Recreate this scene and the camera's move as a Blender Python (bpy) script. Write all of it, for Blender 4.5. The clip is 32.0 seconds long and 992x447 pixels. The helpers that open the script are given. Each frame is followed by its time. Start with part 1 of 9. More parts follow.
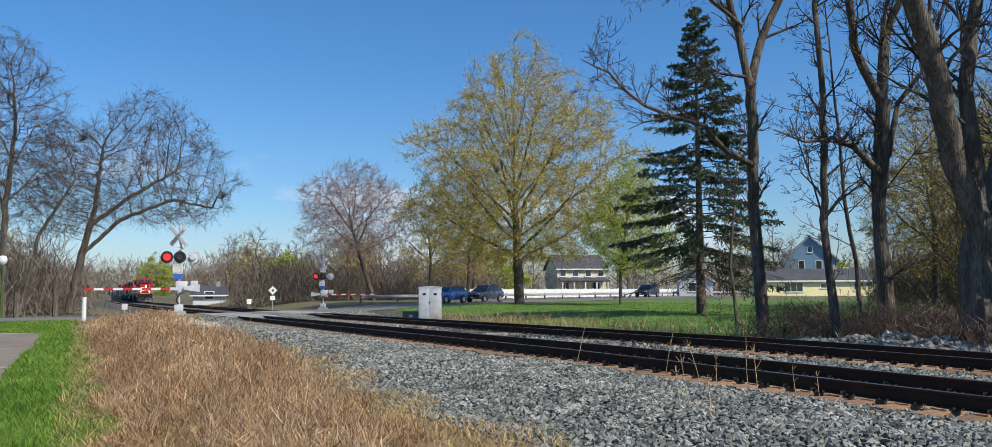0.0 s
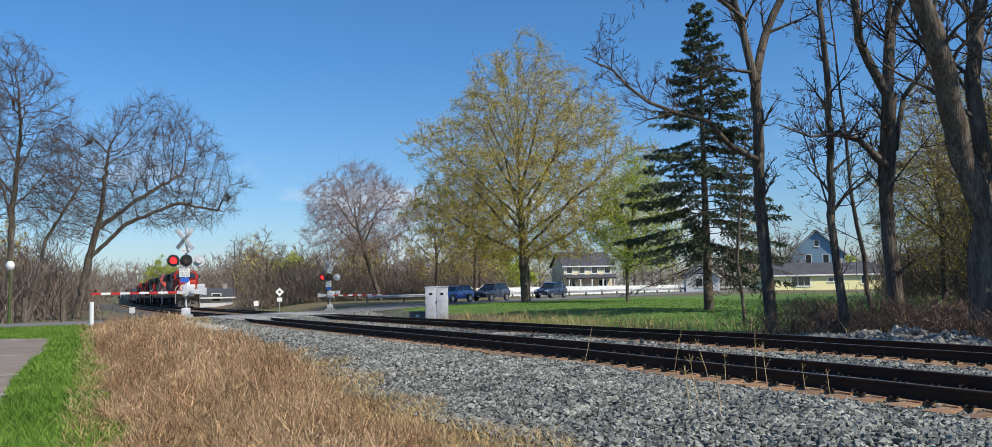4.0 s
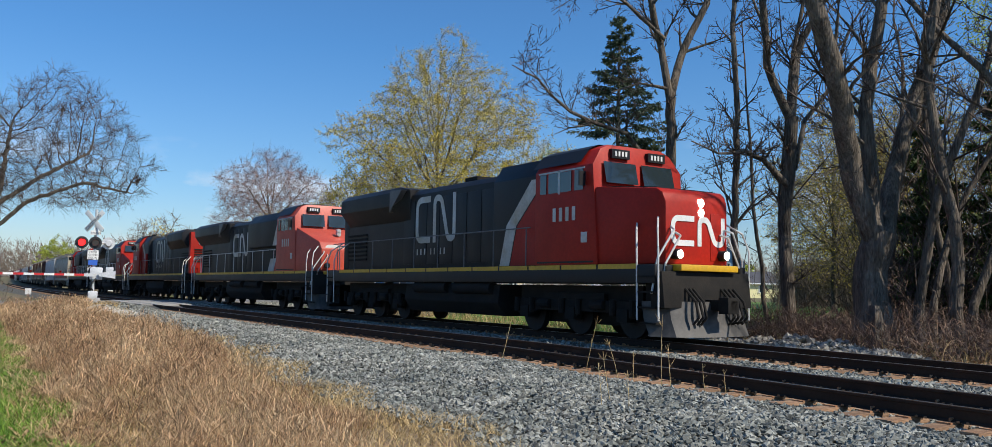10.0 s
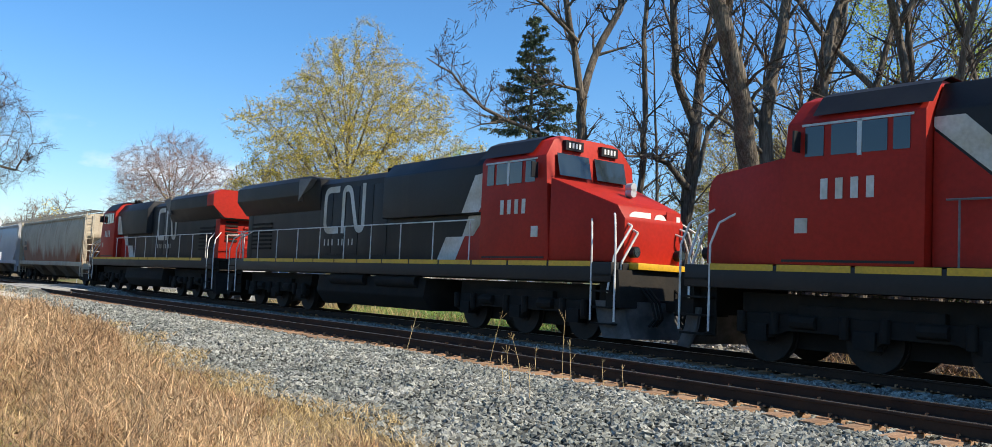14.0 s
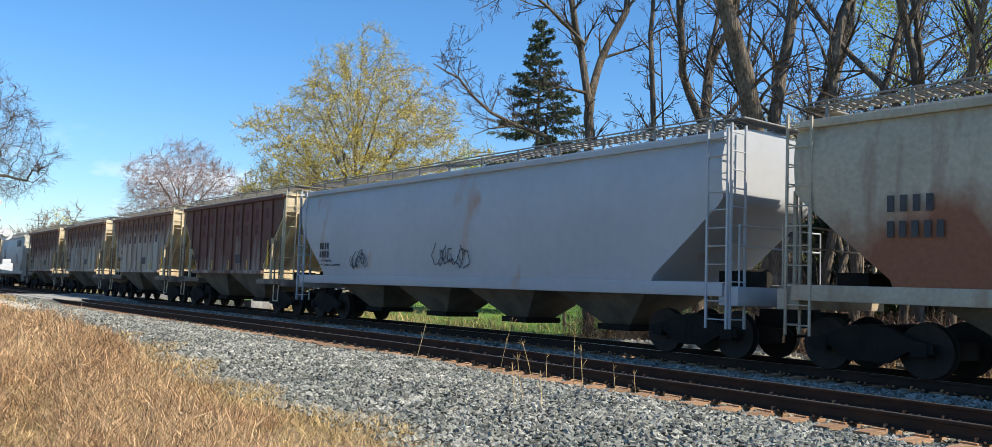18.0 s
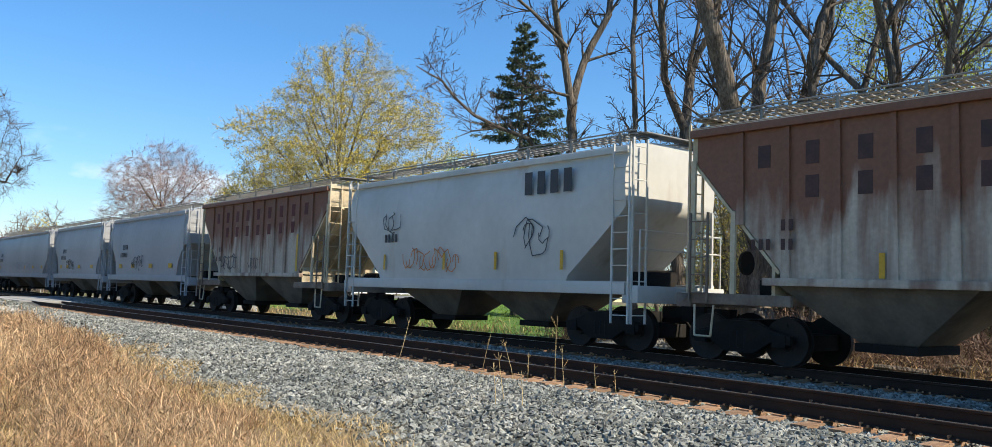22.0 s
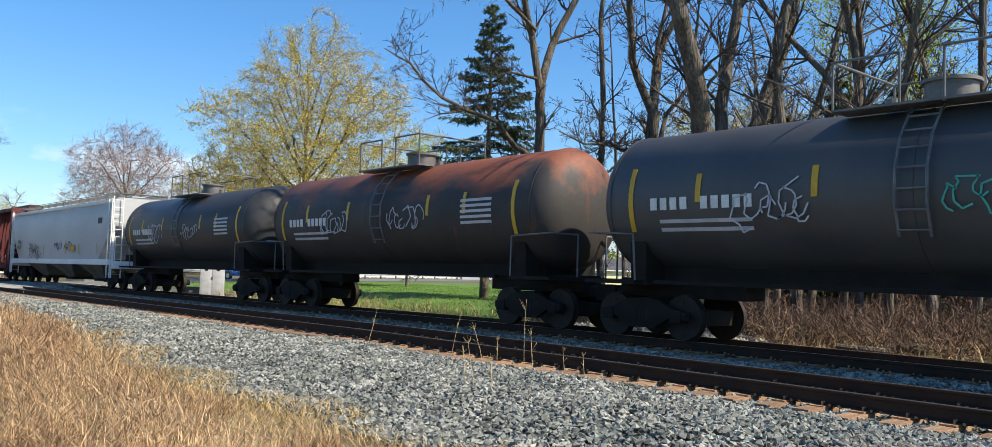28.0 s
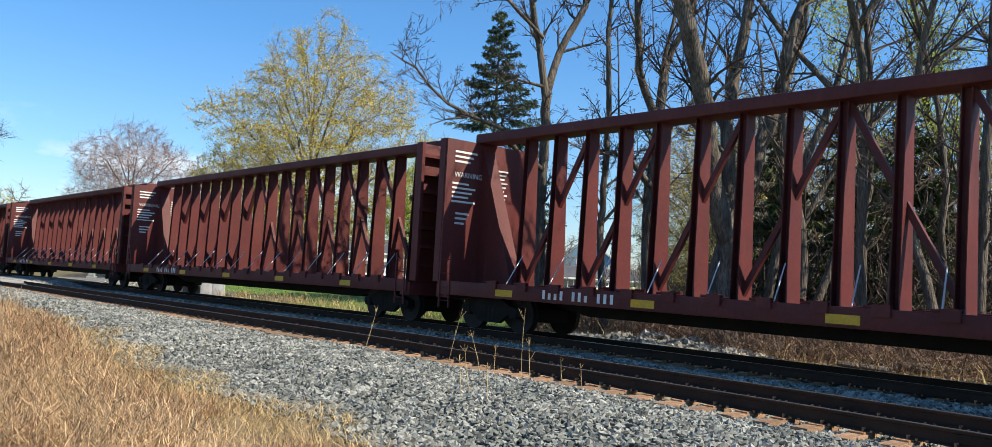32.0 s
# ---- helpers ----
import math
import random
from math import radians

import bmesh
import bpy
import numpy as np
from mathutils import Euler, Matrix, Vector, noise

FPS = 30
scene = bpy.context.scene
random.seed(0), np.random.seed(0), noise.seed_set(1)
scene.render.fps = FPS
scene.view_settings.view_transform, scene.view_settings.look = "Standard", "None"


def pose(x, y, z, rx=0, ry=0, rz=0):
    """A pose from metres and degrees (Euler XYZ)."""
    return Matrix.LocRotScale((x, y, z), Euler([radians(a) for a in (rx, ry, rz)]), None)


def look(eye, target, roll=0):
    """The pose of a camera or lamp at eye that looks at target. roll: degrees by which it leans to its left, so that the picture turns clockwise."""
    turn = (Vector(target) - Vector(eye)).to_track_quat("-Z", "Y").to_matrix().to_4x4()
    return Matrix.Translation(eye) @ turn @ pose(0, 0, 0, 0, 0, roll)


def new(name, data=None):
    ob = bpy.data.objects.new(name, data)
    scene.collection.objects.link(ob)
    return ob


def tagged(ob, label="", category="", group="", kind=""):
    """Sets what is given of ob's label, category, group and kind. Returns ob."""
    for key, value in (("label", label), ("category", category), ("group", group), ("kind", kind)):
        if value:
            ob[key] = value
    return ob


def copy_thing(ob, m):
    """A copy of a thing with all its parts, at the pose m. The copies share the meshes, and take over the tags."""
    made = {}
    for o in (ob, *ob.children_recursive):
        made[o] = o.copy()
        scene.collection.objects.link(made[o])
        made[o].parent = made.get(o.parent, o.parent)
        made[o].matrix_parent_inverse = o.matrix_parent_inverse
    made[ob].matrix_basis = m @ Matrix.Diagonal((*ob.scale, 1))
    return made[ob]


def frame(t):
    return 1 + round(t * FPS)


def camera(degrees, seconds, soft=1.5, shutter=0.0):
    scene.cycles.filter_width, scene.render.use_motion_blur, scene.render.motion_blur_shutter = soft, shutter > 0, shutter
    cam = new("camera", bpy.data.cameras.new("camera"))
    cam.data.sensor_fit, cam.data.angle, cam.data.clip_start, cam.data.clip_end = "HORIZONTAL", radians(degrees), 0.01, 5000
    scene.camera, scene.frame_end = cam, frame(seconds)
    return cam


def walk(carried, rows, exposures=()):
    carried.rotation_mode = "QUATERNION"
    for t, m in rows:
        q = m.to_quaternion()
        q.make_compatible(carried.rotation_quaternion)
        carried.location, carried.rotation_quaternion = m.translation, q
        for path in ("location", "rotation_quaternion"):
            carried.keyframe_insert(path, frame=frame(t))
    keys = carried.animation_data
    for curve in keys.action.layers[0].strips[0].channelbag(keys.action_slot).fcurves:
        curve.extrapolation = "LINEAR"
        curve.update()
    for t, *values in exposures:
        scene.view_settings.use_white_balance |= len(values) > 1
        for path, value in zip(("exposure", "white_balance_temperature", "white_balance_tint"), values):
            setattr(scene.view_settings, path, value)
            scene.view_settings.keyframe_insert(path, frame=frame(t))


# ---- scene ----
cam = camera(59.6, 32.0, soft=0.5)
# seconds, eye, target, roll
PATH = [
    (0, (-9.302, -0.147, 1.241), (-8.387, 1.626, 1.388), -0.3),
    (0.5, (-9.248, -0.116, 1.283), (-8.32, 1.649, 1.426), -0.5),
    (1, (-9.279, -0.118, 1.286), (-8.351, 1.649, 1.421), -0.6),
    (1.5, (-9.258, -0.099, 1.281), (-8.327, 1.666, 1.413), -0.8),
    (2, (-9.243, -0.094, 1.288), (-8.311, 1.671, 1.42), -0.9),
    (2.5, (-9.238, -0.088, 1.289), (-8.307, 1.677, 1.423), -1.2),
    (3, (-9.257, -0.069, 1.304), (-8.332, 1.699, 1.44), -1.3),
    (3.5, (-9.245, -0.056, 1.3), (-8.337, 1.72, 1.441), -1.4),
    (5.5, (-9.493, -0.382, 1.26), (-8.587, 1.395, 1.403), -0.3),
    (6, (-9.522, -0.413, 1.272), (-8.606, 1.359, 1.415), -0.9),
    (6.5, (-9.55, -0.419, 1.3), (-8.628, 1.351, 1.443), -1.2),
    (7, (-9.544, -0.429, 1.3), (-8.618, 1.338, 1.445), -1.3),
    (7.5, (-9.543, -0.431, 1.311), (-8.61, 1.331, 1.459), -1.0),
    (8, (-9.634, -0.501, 1.324), (-8.633, 1.224, 1.478), -0.8),
    (8.5, (-9.685, -0.542, 1.326), (-8.664, 1.17, 1.479), -0.1),
    (9, (-9.713, -0.593, 1.319), (-8.667, 1.105, 1.47), 0.1),
    (9.5, (-9.799, -0.607, 1.315), (-8.737, 1.083, 1.447), 0.5),
    (10, (-9.907, -0.652, 1.31), (-8.828, 1.026, 1.445), 1.2),
    (10.5, (-9.908, -0.632, 1.32), (-8.806, 1.031, 1.454), 1.7),
    (11, (-9.939, -0.653, 1.31), (-8.802, 0.987, 1.443), 2.4),
    (11.5, (-9.967, -0.676, 1.319), (-8.809, 0.95, 1.445), 2.4),
    (12, (-9.932, -0.67, 1.327), (-8.756, 0.943, 1.451), 2.5),
    (12.5, (-9.935, -0.725, 1.318), (-8.754, 0.884, 1.444), 2.5),
    (13, (-9.963, -0.739, 1.328), (-8.76, 0.854, 1.454), 2.4),
    (13.5, (-9.978, -0.744, 1.319), (-8.754, 0.833, 1.447), 2.6),
    (14, (-9.954, -0.73, 1.261), (-8.705, 0.826, 1.394), 2.9),
    (14.5, (-9.939, -0.73, 1.295), (-8.68, 0.818, 1.429), 2.8),
    (16.5, (-9.854, -0.675, 1.291), (-8.593, 0.871, 1.428), 2.6),
    (17, (-9.903, -0.674, 1.294), (-8.648, 0.878, 1.431), 2.4),
    (17.5, (-9.908, -0.675, 1.312), (-8.662, 0.884, 1.45), 2.2),
    (18, (-9.91, -0.682, 1.315), (-8.678, 0.887, 1.454), 2.1),
    (18.5, (-9.903, -0.698, 1.29), (-8.685, 0.882, 1.43), 2.1),
    (19, (-9.884, -0.695, 1.269), (-8.672, 0.891, 1.408), 1.9),
    (19.5, (-9.851, -0.669, 1.299), (-8.645, 0.92, 1.439), 1.9),
    (20, (-9.878, -0.746, 1.32), (-8.673, 0.844, 1.463), 2.0),
    (20.5, (-9.917, -0.752, 1.291), (-8.701, 0.829, 1.439), 2.2),
    (21, (-9.913, -0.754, 1.278), (-8.682, 0.814, 1.43), 2.2),
    (21.5, (-9.952, -0.754, 1.275), (-8.699, 0.798, 1.425), 2.2),
    (22, (-9.939, -0.76, 1.287), (-8.678, 0.785, 1.434), 2.1),
    (22.5, (-9.909, -0.732, 1.276), (-8.638, 0.805, 1.414), 2.1),
    (23, (-9.869, -0.712, 1.339), (-8.585, 0.816, 1.467), 2.0),
    (23.5, (-9.869, -0.676, 1.305), (-8.578, 0.846, 1.426), 2.0),
    (24, (-9.862, -0.722, 1.306), (-8.572, 0.802, 1.419), 1.9),
    (24.5, (-9.881, -0.699, 1.304), (-8.59, 0.825, 1.404), 1.9),
    (26.5, (-9.961, -0.776, 1.271), (-8.655, 0.736, 1.367), 2.0),
    (27, (-9.937, -0.778, 1.284), (-8.624, 0.728, 1.384), 1.9),
    (27.5, (-9.962, -0.787, 1.282), (-8.644, 0.714, 1.385), 1.9),
    (28, (-9.955, -0.777, 1.303), (-8.636, 0.723, 1.412), 1.8),
    (28.5, (-9.936, -0.765, 1.327), (-8.616, 0.733, 1.438), 1.7),
    (29, (-9.916, -0.754, 1.332), (-8.594, 0.743, 1.444), 1.7),
    (29.5, (-9.901, -0.75, 1.323), (-8.579, 0.746, 1.434), 1.7),
    (30, (-9.888, -0.78, 1.337), (-8.56, 0.711, 1.447), 0.7),
    (30.5, (-9.916, -0.768, 1.284), (-8.582, 0.717, 1.396), 0.1),
    (31, (-9.918, -0.763, 1.268), (-8.584, 0.723, 1.385), 2.4),
    (31.5, (-9.904, -0.751, 1.305), (-8.578, 0.741, 1.428), 3.8),
    (32, (-9.85, -0.727, 1.327), (-8.539, 0.778, 1.451), 3.3),
]
EXPOSURES = [(0.0, 0.0, 6500, 10), (9.5, 0.0, 6500, 10), (10.3, 0.1, 6560, 10), (11.0, 0.42, 6750, 9), (13.0, 0.5, 6900, 9), (15.0, 0.55, 6950, 9), (32.0, 0.55, 6950, 9)]
walk(cam, [(t, look(e, g, r)) for t, e, g, r in PATH], EXPOSURES)

# ---- world and sun ----
SUN_EL, SUN_AZ = radians(44), math.atan2(0.45, -0.89)     # azimuth from +y towards +x
world = bpy.data.worlds.new("world")
scene.world = world
world.use_nodes = True
wn, wl = world.node_tree.nodes, world.node_tree.links
bg = wn["Background"]
sky = wn.new("ShaderNodeTexSky")
sky.sky_type, sky.sun_disc = "NISHITA", False
sky.sun_elevation, sky.sun_rotation = SUN_EL, SUN_AZ
sky.altitude, sky.air_density, sky.dust_density, sky.ozone_density = 200, 1.0, 0.6, 4.0
# low fair-weather clouds near the horizon
tc = wn.new("ShaderNodeTexCoord")
mp = wn.new("ShaderNodeMapping")
mp.inputs["Scale"].default_value = (1.0, 1.0, 2.6)
cl = wn.new("ShaderNodeTexNoise")
cl.inputs["Scale"].default_value, cl.inputs["Detail"].default_value, cl.inputs["Roughness"].default_value = 4.2, 9, 0.55
cr = wn.new("ShaderNodeValToRGB")
cr.color_ramp.elements[0].position, cr.color_ramp.elements[1].position = 0.52, 0.66
sx = wn.new("ShaderNodeSeparateXYZ")
band = wn.new("ShaderNodeValToRGB")
e = band.color_ramp.elements
e[0].position, e[0].color, e[1].position, e[1].color = 0.0, (0.8, 0.8, 0.8, 1), 0.17, (0, 0, 0, 1)
mid = e.new(0.1)
mid.color = (0.75, 0.75, 0.75, 1)
mul = wn.new("ShaderNodeMath")
mul.operation = "MULTIPLY"
cm = wn.new("ShaderNodeMixRGB")
cm.inputs["Color2"].default_value = (7.0, 7.3, 7.8, 1)
tint = wn.new("ShaderNodeMixRGB")
tint.blend_type = "MULTIPLY"
tint.inputs["Fac"].default_value = 1.0
wl.new(tc.outputs["Generated"], mp.inputs["Vector"])
wl.new(mp.outputs["Vector"], cl.inputs["Vector"])
wl.new(cl.outputs["Fac"], cr.inputs["Fac"])
wl.new(tc.outputs["Generated"], sx.inputs["Vector"])
wl.new(sx.outputs["Z"], band.inputs["Fac"])
wl.new(cr.outputs["Color"], mul.inputs[0])
wl.new(band.outputs["Color"], mul.inputs[1])
warm = wn.new("ShaderNodeValToRGB")     # the air is paler and less blue low down
warm.color_ramp.elements[0].position, warm.color_ramp.elements[0].color = 0.0, (0.88, 0.92, 1.04, 1)
warm.color_ramp.elements[1].position, warm.color_ramp.elements[1].color = 0.26, (0.50, 0.88, 1.16, 1)
warm.color_ramp.elements.new(0.1).color = (0.67, 0.90, 1.08, 1)
wl.new(sx.outputs["Z"], warm.inputs["Fac"])
wl.new(warm.outputs["Color"], tint.inputs["Color2"])
wl.new(sky.outputs["Color"], tint.inputs["Color1"])
wl.new(tint.outputs["Color"], cm.inputs["Color1"])
wl.new(mul.outputs["Value"], cm.inputs["Fac"])
wl.new(cm.outputs["Color"], bg.inputs["Color"])
bg.inputs["Strength"].default_value = 0.12
sun = new("sun", bpy.data.lights.new("sun", "SUN"))
sun.data.energy, sun.data.angle, sun.data.color = 5.0, radians(0.5), (1.0, 0.92, 0.79)
sun_way = Vector((math.sin(SUN_AZ) * math.cos(SUN_EL), math.cos(SUN_AZ) * math.cos(SUN_EL), math.sin(SUN_EL)))
sun.matrix_basis = look(sun_way * 60, (0, 0, 0))

# ---- mesh helpers ----
class Mesh:
    """Collects points and faces for one mesh."""

    def __init__(self):
        self.v, self.f = [], []

    def add(self, verts, faces):
        n = len(self.v)
        self.v += [tuple(p) for p in verts]
        self.f += [tuple(i + n for i in f) for f in faces]
        return self

    def box(self, x0, x1, y0, y1, z0, z1):
        return self.add([(x, y, z) for x in (x0, x1) for y in (y0, y1) for z in (z0, z1)],
                        [(0, 1, 3, 2), (4, 6, 7, 5), (0, 4, 5, 1), (2, 3, 7, 6), (0, 2, 6, 4), (1, 5, 7, 3)])

    def tube(self, p, q, r, r2=None, n=6, caps=True):
        p, q = Vector(p), Vector(q)
        r2 = r if r2 is None else r2
        d = (q - p).normalized()
        a = d.cross(Vector((0, 0, 1)) if abs(d.z) < 0.9 else Vector((1, 0, 0))).normalized()
        b = d.cross(a)
        ring = [(math.cos(2 * math.pi * i / n), math.sin(2 * math.pi * i / n)) for i in range(n)]
        vs = [p + (a * c + b * s) * r for c, s in ring] + [q + (a * c + b * s) * r2 for c, s in ring]
        fs = [(i, (i + 1) % n, n + (i + 1) % n, n + i) for i in range(n)]
        if caps:
            fs += [tuple(range(n - 1, -1, -1)), tuple(range(n, 2 * n))]
        return self.add(vs, fs)

    def path(self, pts, r, n=6):
        for a, b in zip(pts, pts[1:]):
            self.tube(a, b, r, n=n)
        return self

    def prism(self, poly, axis, lo, hi):
        """poly: 2D points, extruded along axis from lo to hi. axis x: points are (y, z); y: (x, z); z: (x, y)."""
        def put(a, b, c):
            return (c, a, b) if axis == "x" else (a, c, b) if axis == "y" else (a, b, c)
        n = len(poly)
        vs = [put(a, b, lo) for a, b in poly] + [put(a, b, hi) for a, b in poly]
        fs = [(i, (i + 1) % n, n + (i + 1) % n, n + i) for i in range(n)]
        return self.add(vs, fs + [tuple(range(n - 1, -1, -1)), tuple(range(n, 2 * n))])

    def loft(self, rings, closed=True, caps=True):
        n = len(rings[0])
        vs = [p for r in rings for p in r]
        fs = []
        for k in range(len(rings) - 1):
            for i in range(n if closed else n - 1):
                j = (i + 1) % n
                fs.append((k * n + i, k * n + j, (k + 1) * n + j, (k + 1) * n + i))
        if caps:
            fs += [tuple(range(n - 1, -1, -1)), tuple(range((len(rings) - 1) * n, len(rings) * n))]
        return self.add(vs, fs)


def mesh_data(name, m, material, bevel=0.0, smooth=35):
    me = bpy.data.meshes.new(name)
    me.from_pydata(m.v, [], m.f)
    bm = bmesh.new()
    bm.from_mesh(me)
    if bevel:
        bmesh.ops.remove_doubles(bm, verts=bm.verts, dist=1e-5)
    bmesh.ops.recalc_face_normals(bm, faces=bm.faces)
    if bevel:
        sharp = [e for e in bm.edges if len(e.link_faces) == 2 and e.calc_face_angle() > 0.5]
        bmesh.ops.bevel(bm, geom=sharp, offset=bevel, segments=2, profile=0.6, affect="EDGES", clamp_overlap=True)
    bm.to_mesh(me)
    bm.free()
    if smooth:
        me.polygons.foreach_set("use_smooth", [True] * len(me.polygons))
        me.set_sharp_from_angle(angle=radians(smooth))
    me.materials.append(material)
    return me


def part(name, m, material, parent, label="", bevel=0.0, smooth=35):
    ob = new(name, mesh_data(name, m, material, bevel, smooth))
    ob.parent = parent
    return tagged(ob, label=label)


def thing(name, label, category, at=None, group="", kind=""):
    ob = new(name)
    ob.empty_display_size = 0.2
    if at is not None:
        ob.matrix_basis = at
    return tagged(ob, label, category, group, kind)


def single(name, m, material, label, category, group="", kind="", bevel=0.0, at=None, smooth=35):
    ob = new(name, mesh_data(name, m, material, bevel, smooth))
    if at is not None:
        ob.matrix_basis = at
    return tagged(ob, label, category, group, kind)


def soup(name, verts, faces, material, smooth=False):
    """A mesh object from numpy arrays."""
    me = bpy.data.meshes.new(name)
    verts, faces = np.asarray(verts, dtype=np.float32), np.asarray(faces, dtype=np.int32)
    k = faces.shape[1]
    me.vertices.add(len(verts))
    me.vertices.foreach_set("co", verts.ravel())
    me.loops.add(faces.size)
    me.loops.foreach_set("vertex_index", faces.ravel())
    me.polygons.add(len(faces))
    me.polygons.foreach_set("loop_start", np.arange(0, faces.size, k, dtype=np.int32))
    me.polygons.foreach_set("use_smooth", np.full(len(faces), smooth))
    me.update(calc_edges=True)
    me.materials.append(material)
    return new(name, me)


# ---- materials ----
def material(name, col, col2=None, rough=0.6, metal=0.0, scale=3.0, fine=40.0, bump=0.15, stretch=(1, 1, 1), lo=0.4, hi=0.65,
             streak=None, streak_scale=(2.0, 2.0, 0.25), streak_lo=0.5, streak_hi=0.7, island=0.0, obj=0.0, spec=0.5, coat=0.0, dist=0.02, mott=0.14):
    """A two-scale noise material; streak: a third colour in vertical runs."""
    m = bpy.data.materials.new(name)
    m.use_nodes = True
    n, l = m.node_tree.nodes, m.node_tree.links
    bs = n["Principled BSDF"]
    co = n.new("ShaderNodeTexCoord")
    ma = n.new("ShaderNodeMapping")
    ma.inputs["Scale"].default_value = stretch
    l.new(co.outputs["Object"], ma.inputs["Vector"])
    big = n.new("ShaderNodeTexNoise")
    big.inputs["Scale"].default_value, big.inputs["Detail"].default_value = scale, 6
    small = n.new("ShaderNodeTexNoise")
    small.inputs["Scale"].default_value, small.inputs["Detail"].default_value = fine, 4
    l.new(ma.outputs["Vector"], big.inputs["Vector"])
    l.new(ma.outputs["Vector"], small.inputs["Vector"])
    rp = n.new("ShaderNodeValToRGB")
    rp.color_ramp.elements[0].position, rp.color_ramp.elements[1].position = lo, hi
    c2 = col2 or tuple(c * 0.8 for c in col)
    rp.color_ramp.elements[0].color, rp.color_ramp.elements[1].color = (*col, 1), (*c2, 1)
    l.new(big.outputs["Fac"], rp.inputs["Fac"])
    out = rp.outputs["Color"]
    if streak:
        sm = n.new("ShaderNodeMapping")
        sm.inputs["Scale"].default_value = streak_scale
        l.new(co.outputs["Object"], sm.inputs["Vector"])
        sn = n.new("ShaderNodeTexNoise")
        sn.inputs["Scale"].default_value, sn.inputs["Detail"].default_value = 1.0, 8
        l.new(sm.outputs["Vector"], sn.inputs["Vector"])
        sr = n.new("ShaderNodeValToRGB")
        sr.color_ramp.elements[0].position, sr.color_ramp.elements[1].position = streak_lo, streak_hi
        l.new(sn.outputs["Fac"], sr.inputs["Fac"])
        mx = n.new("ShaderNodeMixRGB")
        mx.inputs["Color2"].default_value = (*streak, 1)
        l.new(out, mx.inputs["Color1"])
        l.new(sr.outputs["Color"], mx.inputs["Fac"])
        out = mx.outputs["Color"]
    hs = n.new("ShaderNodeHueSaturation")
    l.new(out, hs.inputs["Color"])
    mr = n.new("ShaderNodeMapRange")
    mr.inputs["From Min"].default_value, mr.inputs["From Max"].default_value = 0.25, 0.75
    mr.inputs["To Min"].default_value, mr.inputs["To Max"].default_value = 1 - mott, 1 + mott
    l.new(small.outputs["Fac"], mr.inputs["Value"])
    val = mr.outputs["Result"]
    for amount, node, sock in ((island, "ShaderNodeNewGeometry", "Random Per Island"), (obj, "ShaderNodeObjectInfo", "Random")):
        if amount:
            gi = n.new(node)
            m2 = n.new("ShaderNodeMapRange")
            m2.inputs["To Min"].default_value, m2.inputs["To Max"].default_value = 1 - amount, 1 + amount
            l.new(gi.outputs[sock], m2.inputs["Value"])
            mm = n.new("ShaderNodeMath")
            mm.operation = "MULTIPLY"
            l.new(val, mm.inputs[0])
            l.new(m2.outputs["Result"], mm.inputs[1])
            val = mm.outputs["Value"]
    l.new(val, hs.inputs["Value"])
    l.new(hs.outputs["Color"], bs.inputs["Base Color"])
    rr = n.new("ShaderNodeMapRange")
    rr.inputs["To Min"].default_value, rr.inputs["To Max"].default_value = max(0.02, rough - 0.12), min(1, rough + 0.12)
    l.new(big.outputs["Fac"], rr.inputs["Value"])
    l.new(rr.outputs["Result"], bs.inputs["Roughness"])
    bs.inputs["Metallic"].default_value = metal
    bs.inputs["Specular IOR Level"].default_value = spec
    bs.inputs["Coat Weight"].default_value = coat
    if bump:
        bp = n.new("ShaderNodeBump")
        bp.inputs["Strength"].default_value, bp.inputs["Distance"].default_value = bump, dist
        l.new(small.outputs["Fac"], bp.inputs["Height"])
        l.new(bp.outputs["Normal"], bs.inputs["Normal"])
    return m


def glow(name, col, strength):
    m = bpy.data.materials.new(name)
    m.use_nodes = True
    bs = m.node_tree.nodes["Principled BSDF"]
    bs.inputs["Base Color"].default_value = (*col, 1)
    bs.inputs["Emission Color"].default_value, bs.inputs["Emission Strength"].default_value = (*col, 1), strength
    return m


def leaf_material(name, col, col2, trans=0.35, vary=0.45):
    m = material(name, col, col2, rough=0.65, scale=0.6, fine=3.0, bump=0, island=vary, spec=0.25)
    n, l = m.node_tree.nodes, m.node_tree.links
    bs, out = n["Principled BSDF"], n["Material Output"]
    tr = n.new("ShaderNodeBsdfTranslucent")
    l.new(bs.inputs["Base Color"].links[0].from_socket, tr.inputs["Color"])
    mx = n.new("ShaderNodeMixShader")
    mx.inputs["Fac"].default_value = trans
    l.new(bs.outputs["BSDF"], mx.inputs[1])
    l.new(tr.outputs["BSDF"], mx.inputs[2])
    l.new(mx.outputs["Shader"], out.inputs["Surface"])
    return m


def glass_material(name, col=(0.02, 0.03, 0.035)):
    m = bpy.data.materials.new(name)
    m.use_nodes = True
    bs = m.node_tree.nodes["Principled BSDF"]
    bs.inputs["Base Color"].default_value = (*col, 1)
    bs.inputs["Roughness"].default_value = 0.06
    bs.inputs["Specular IOR Level"].default_value = 0.8
    return m


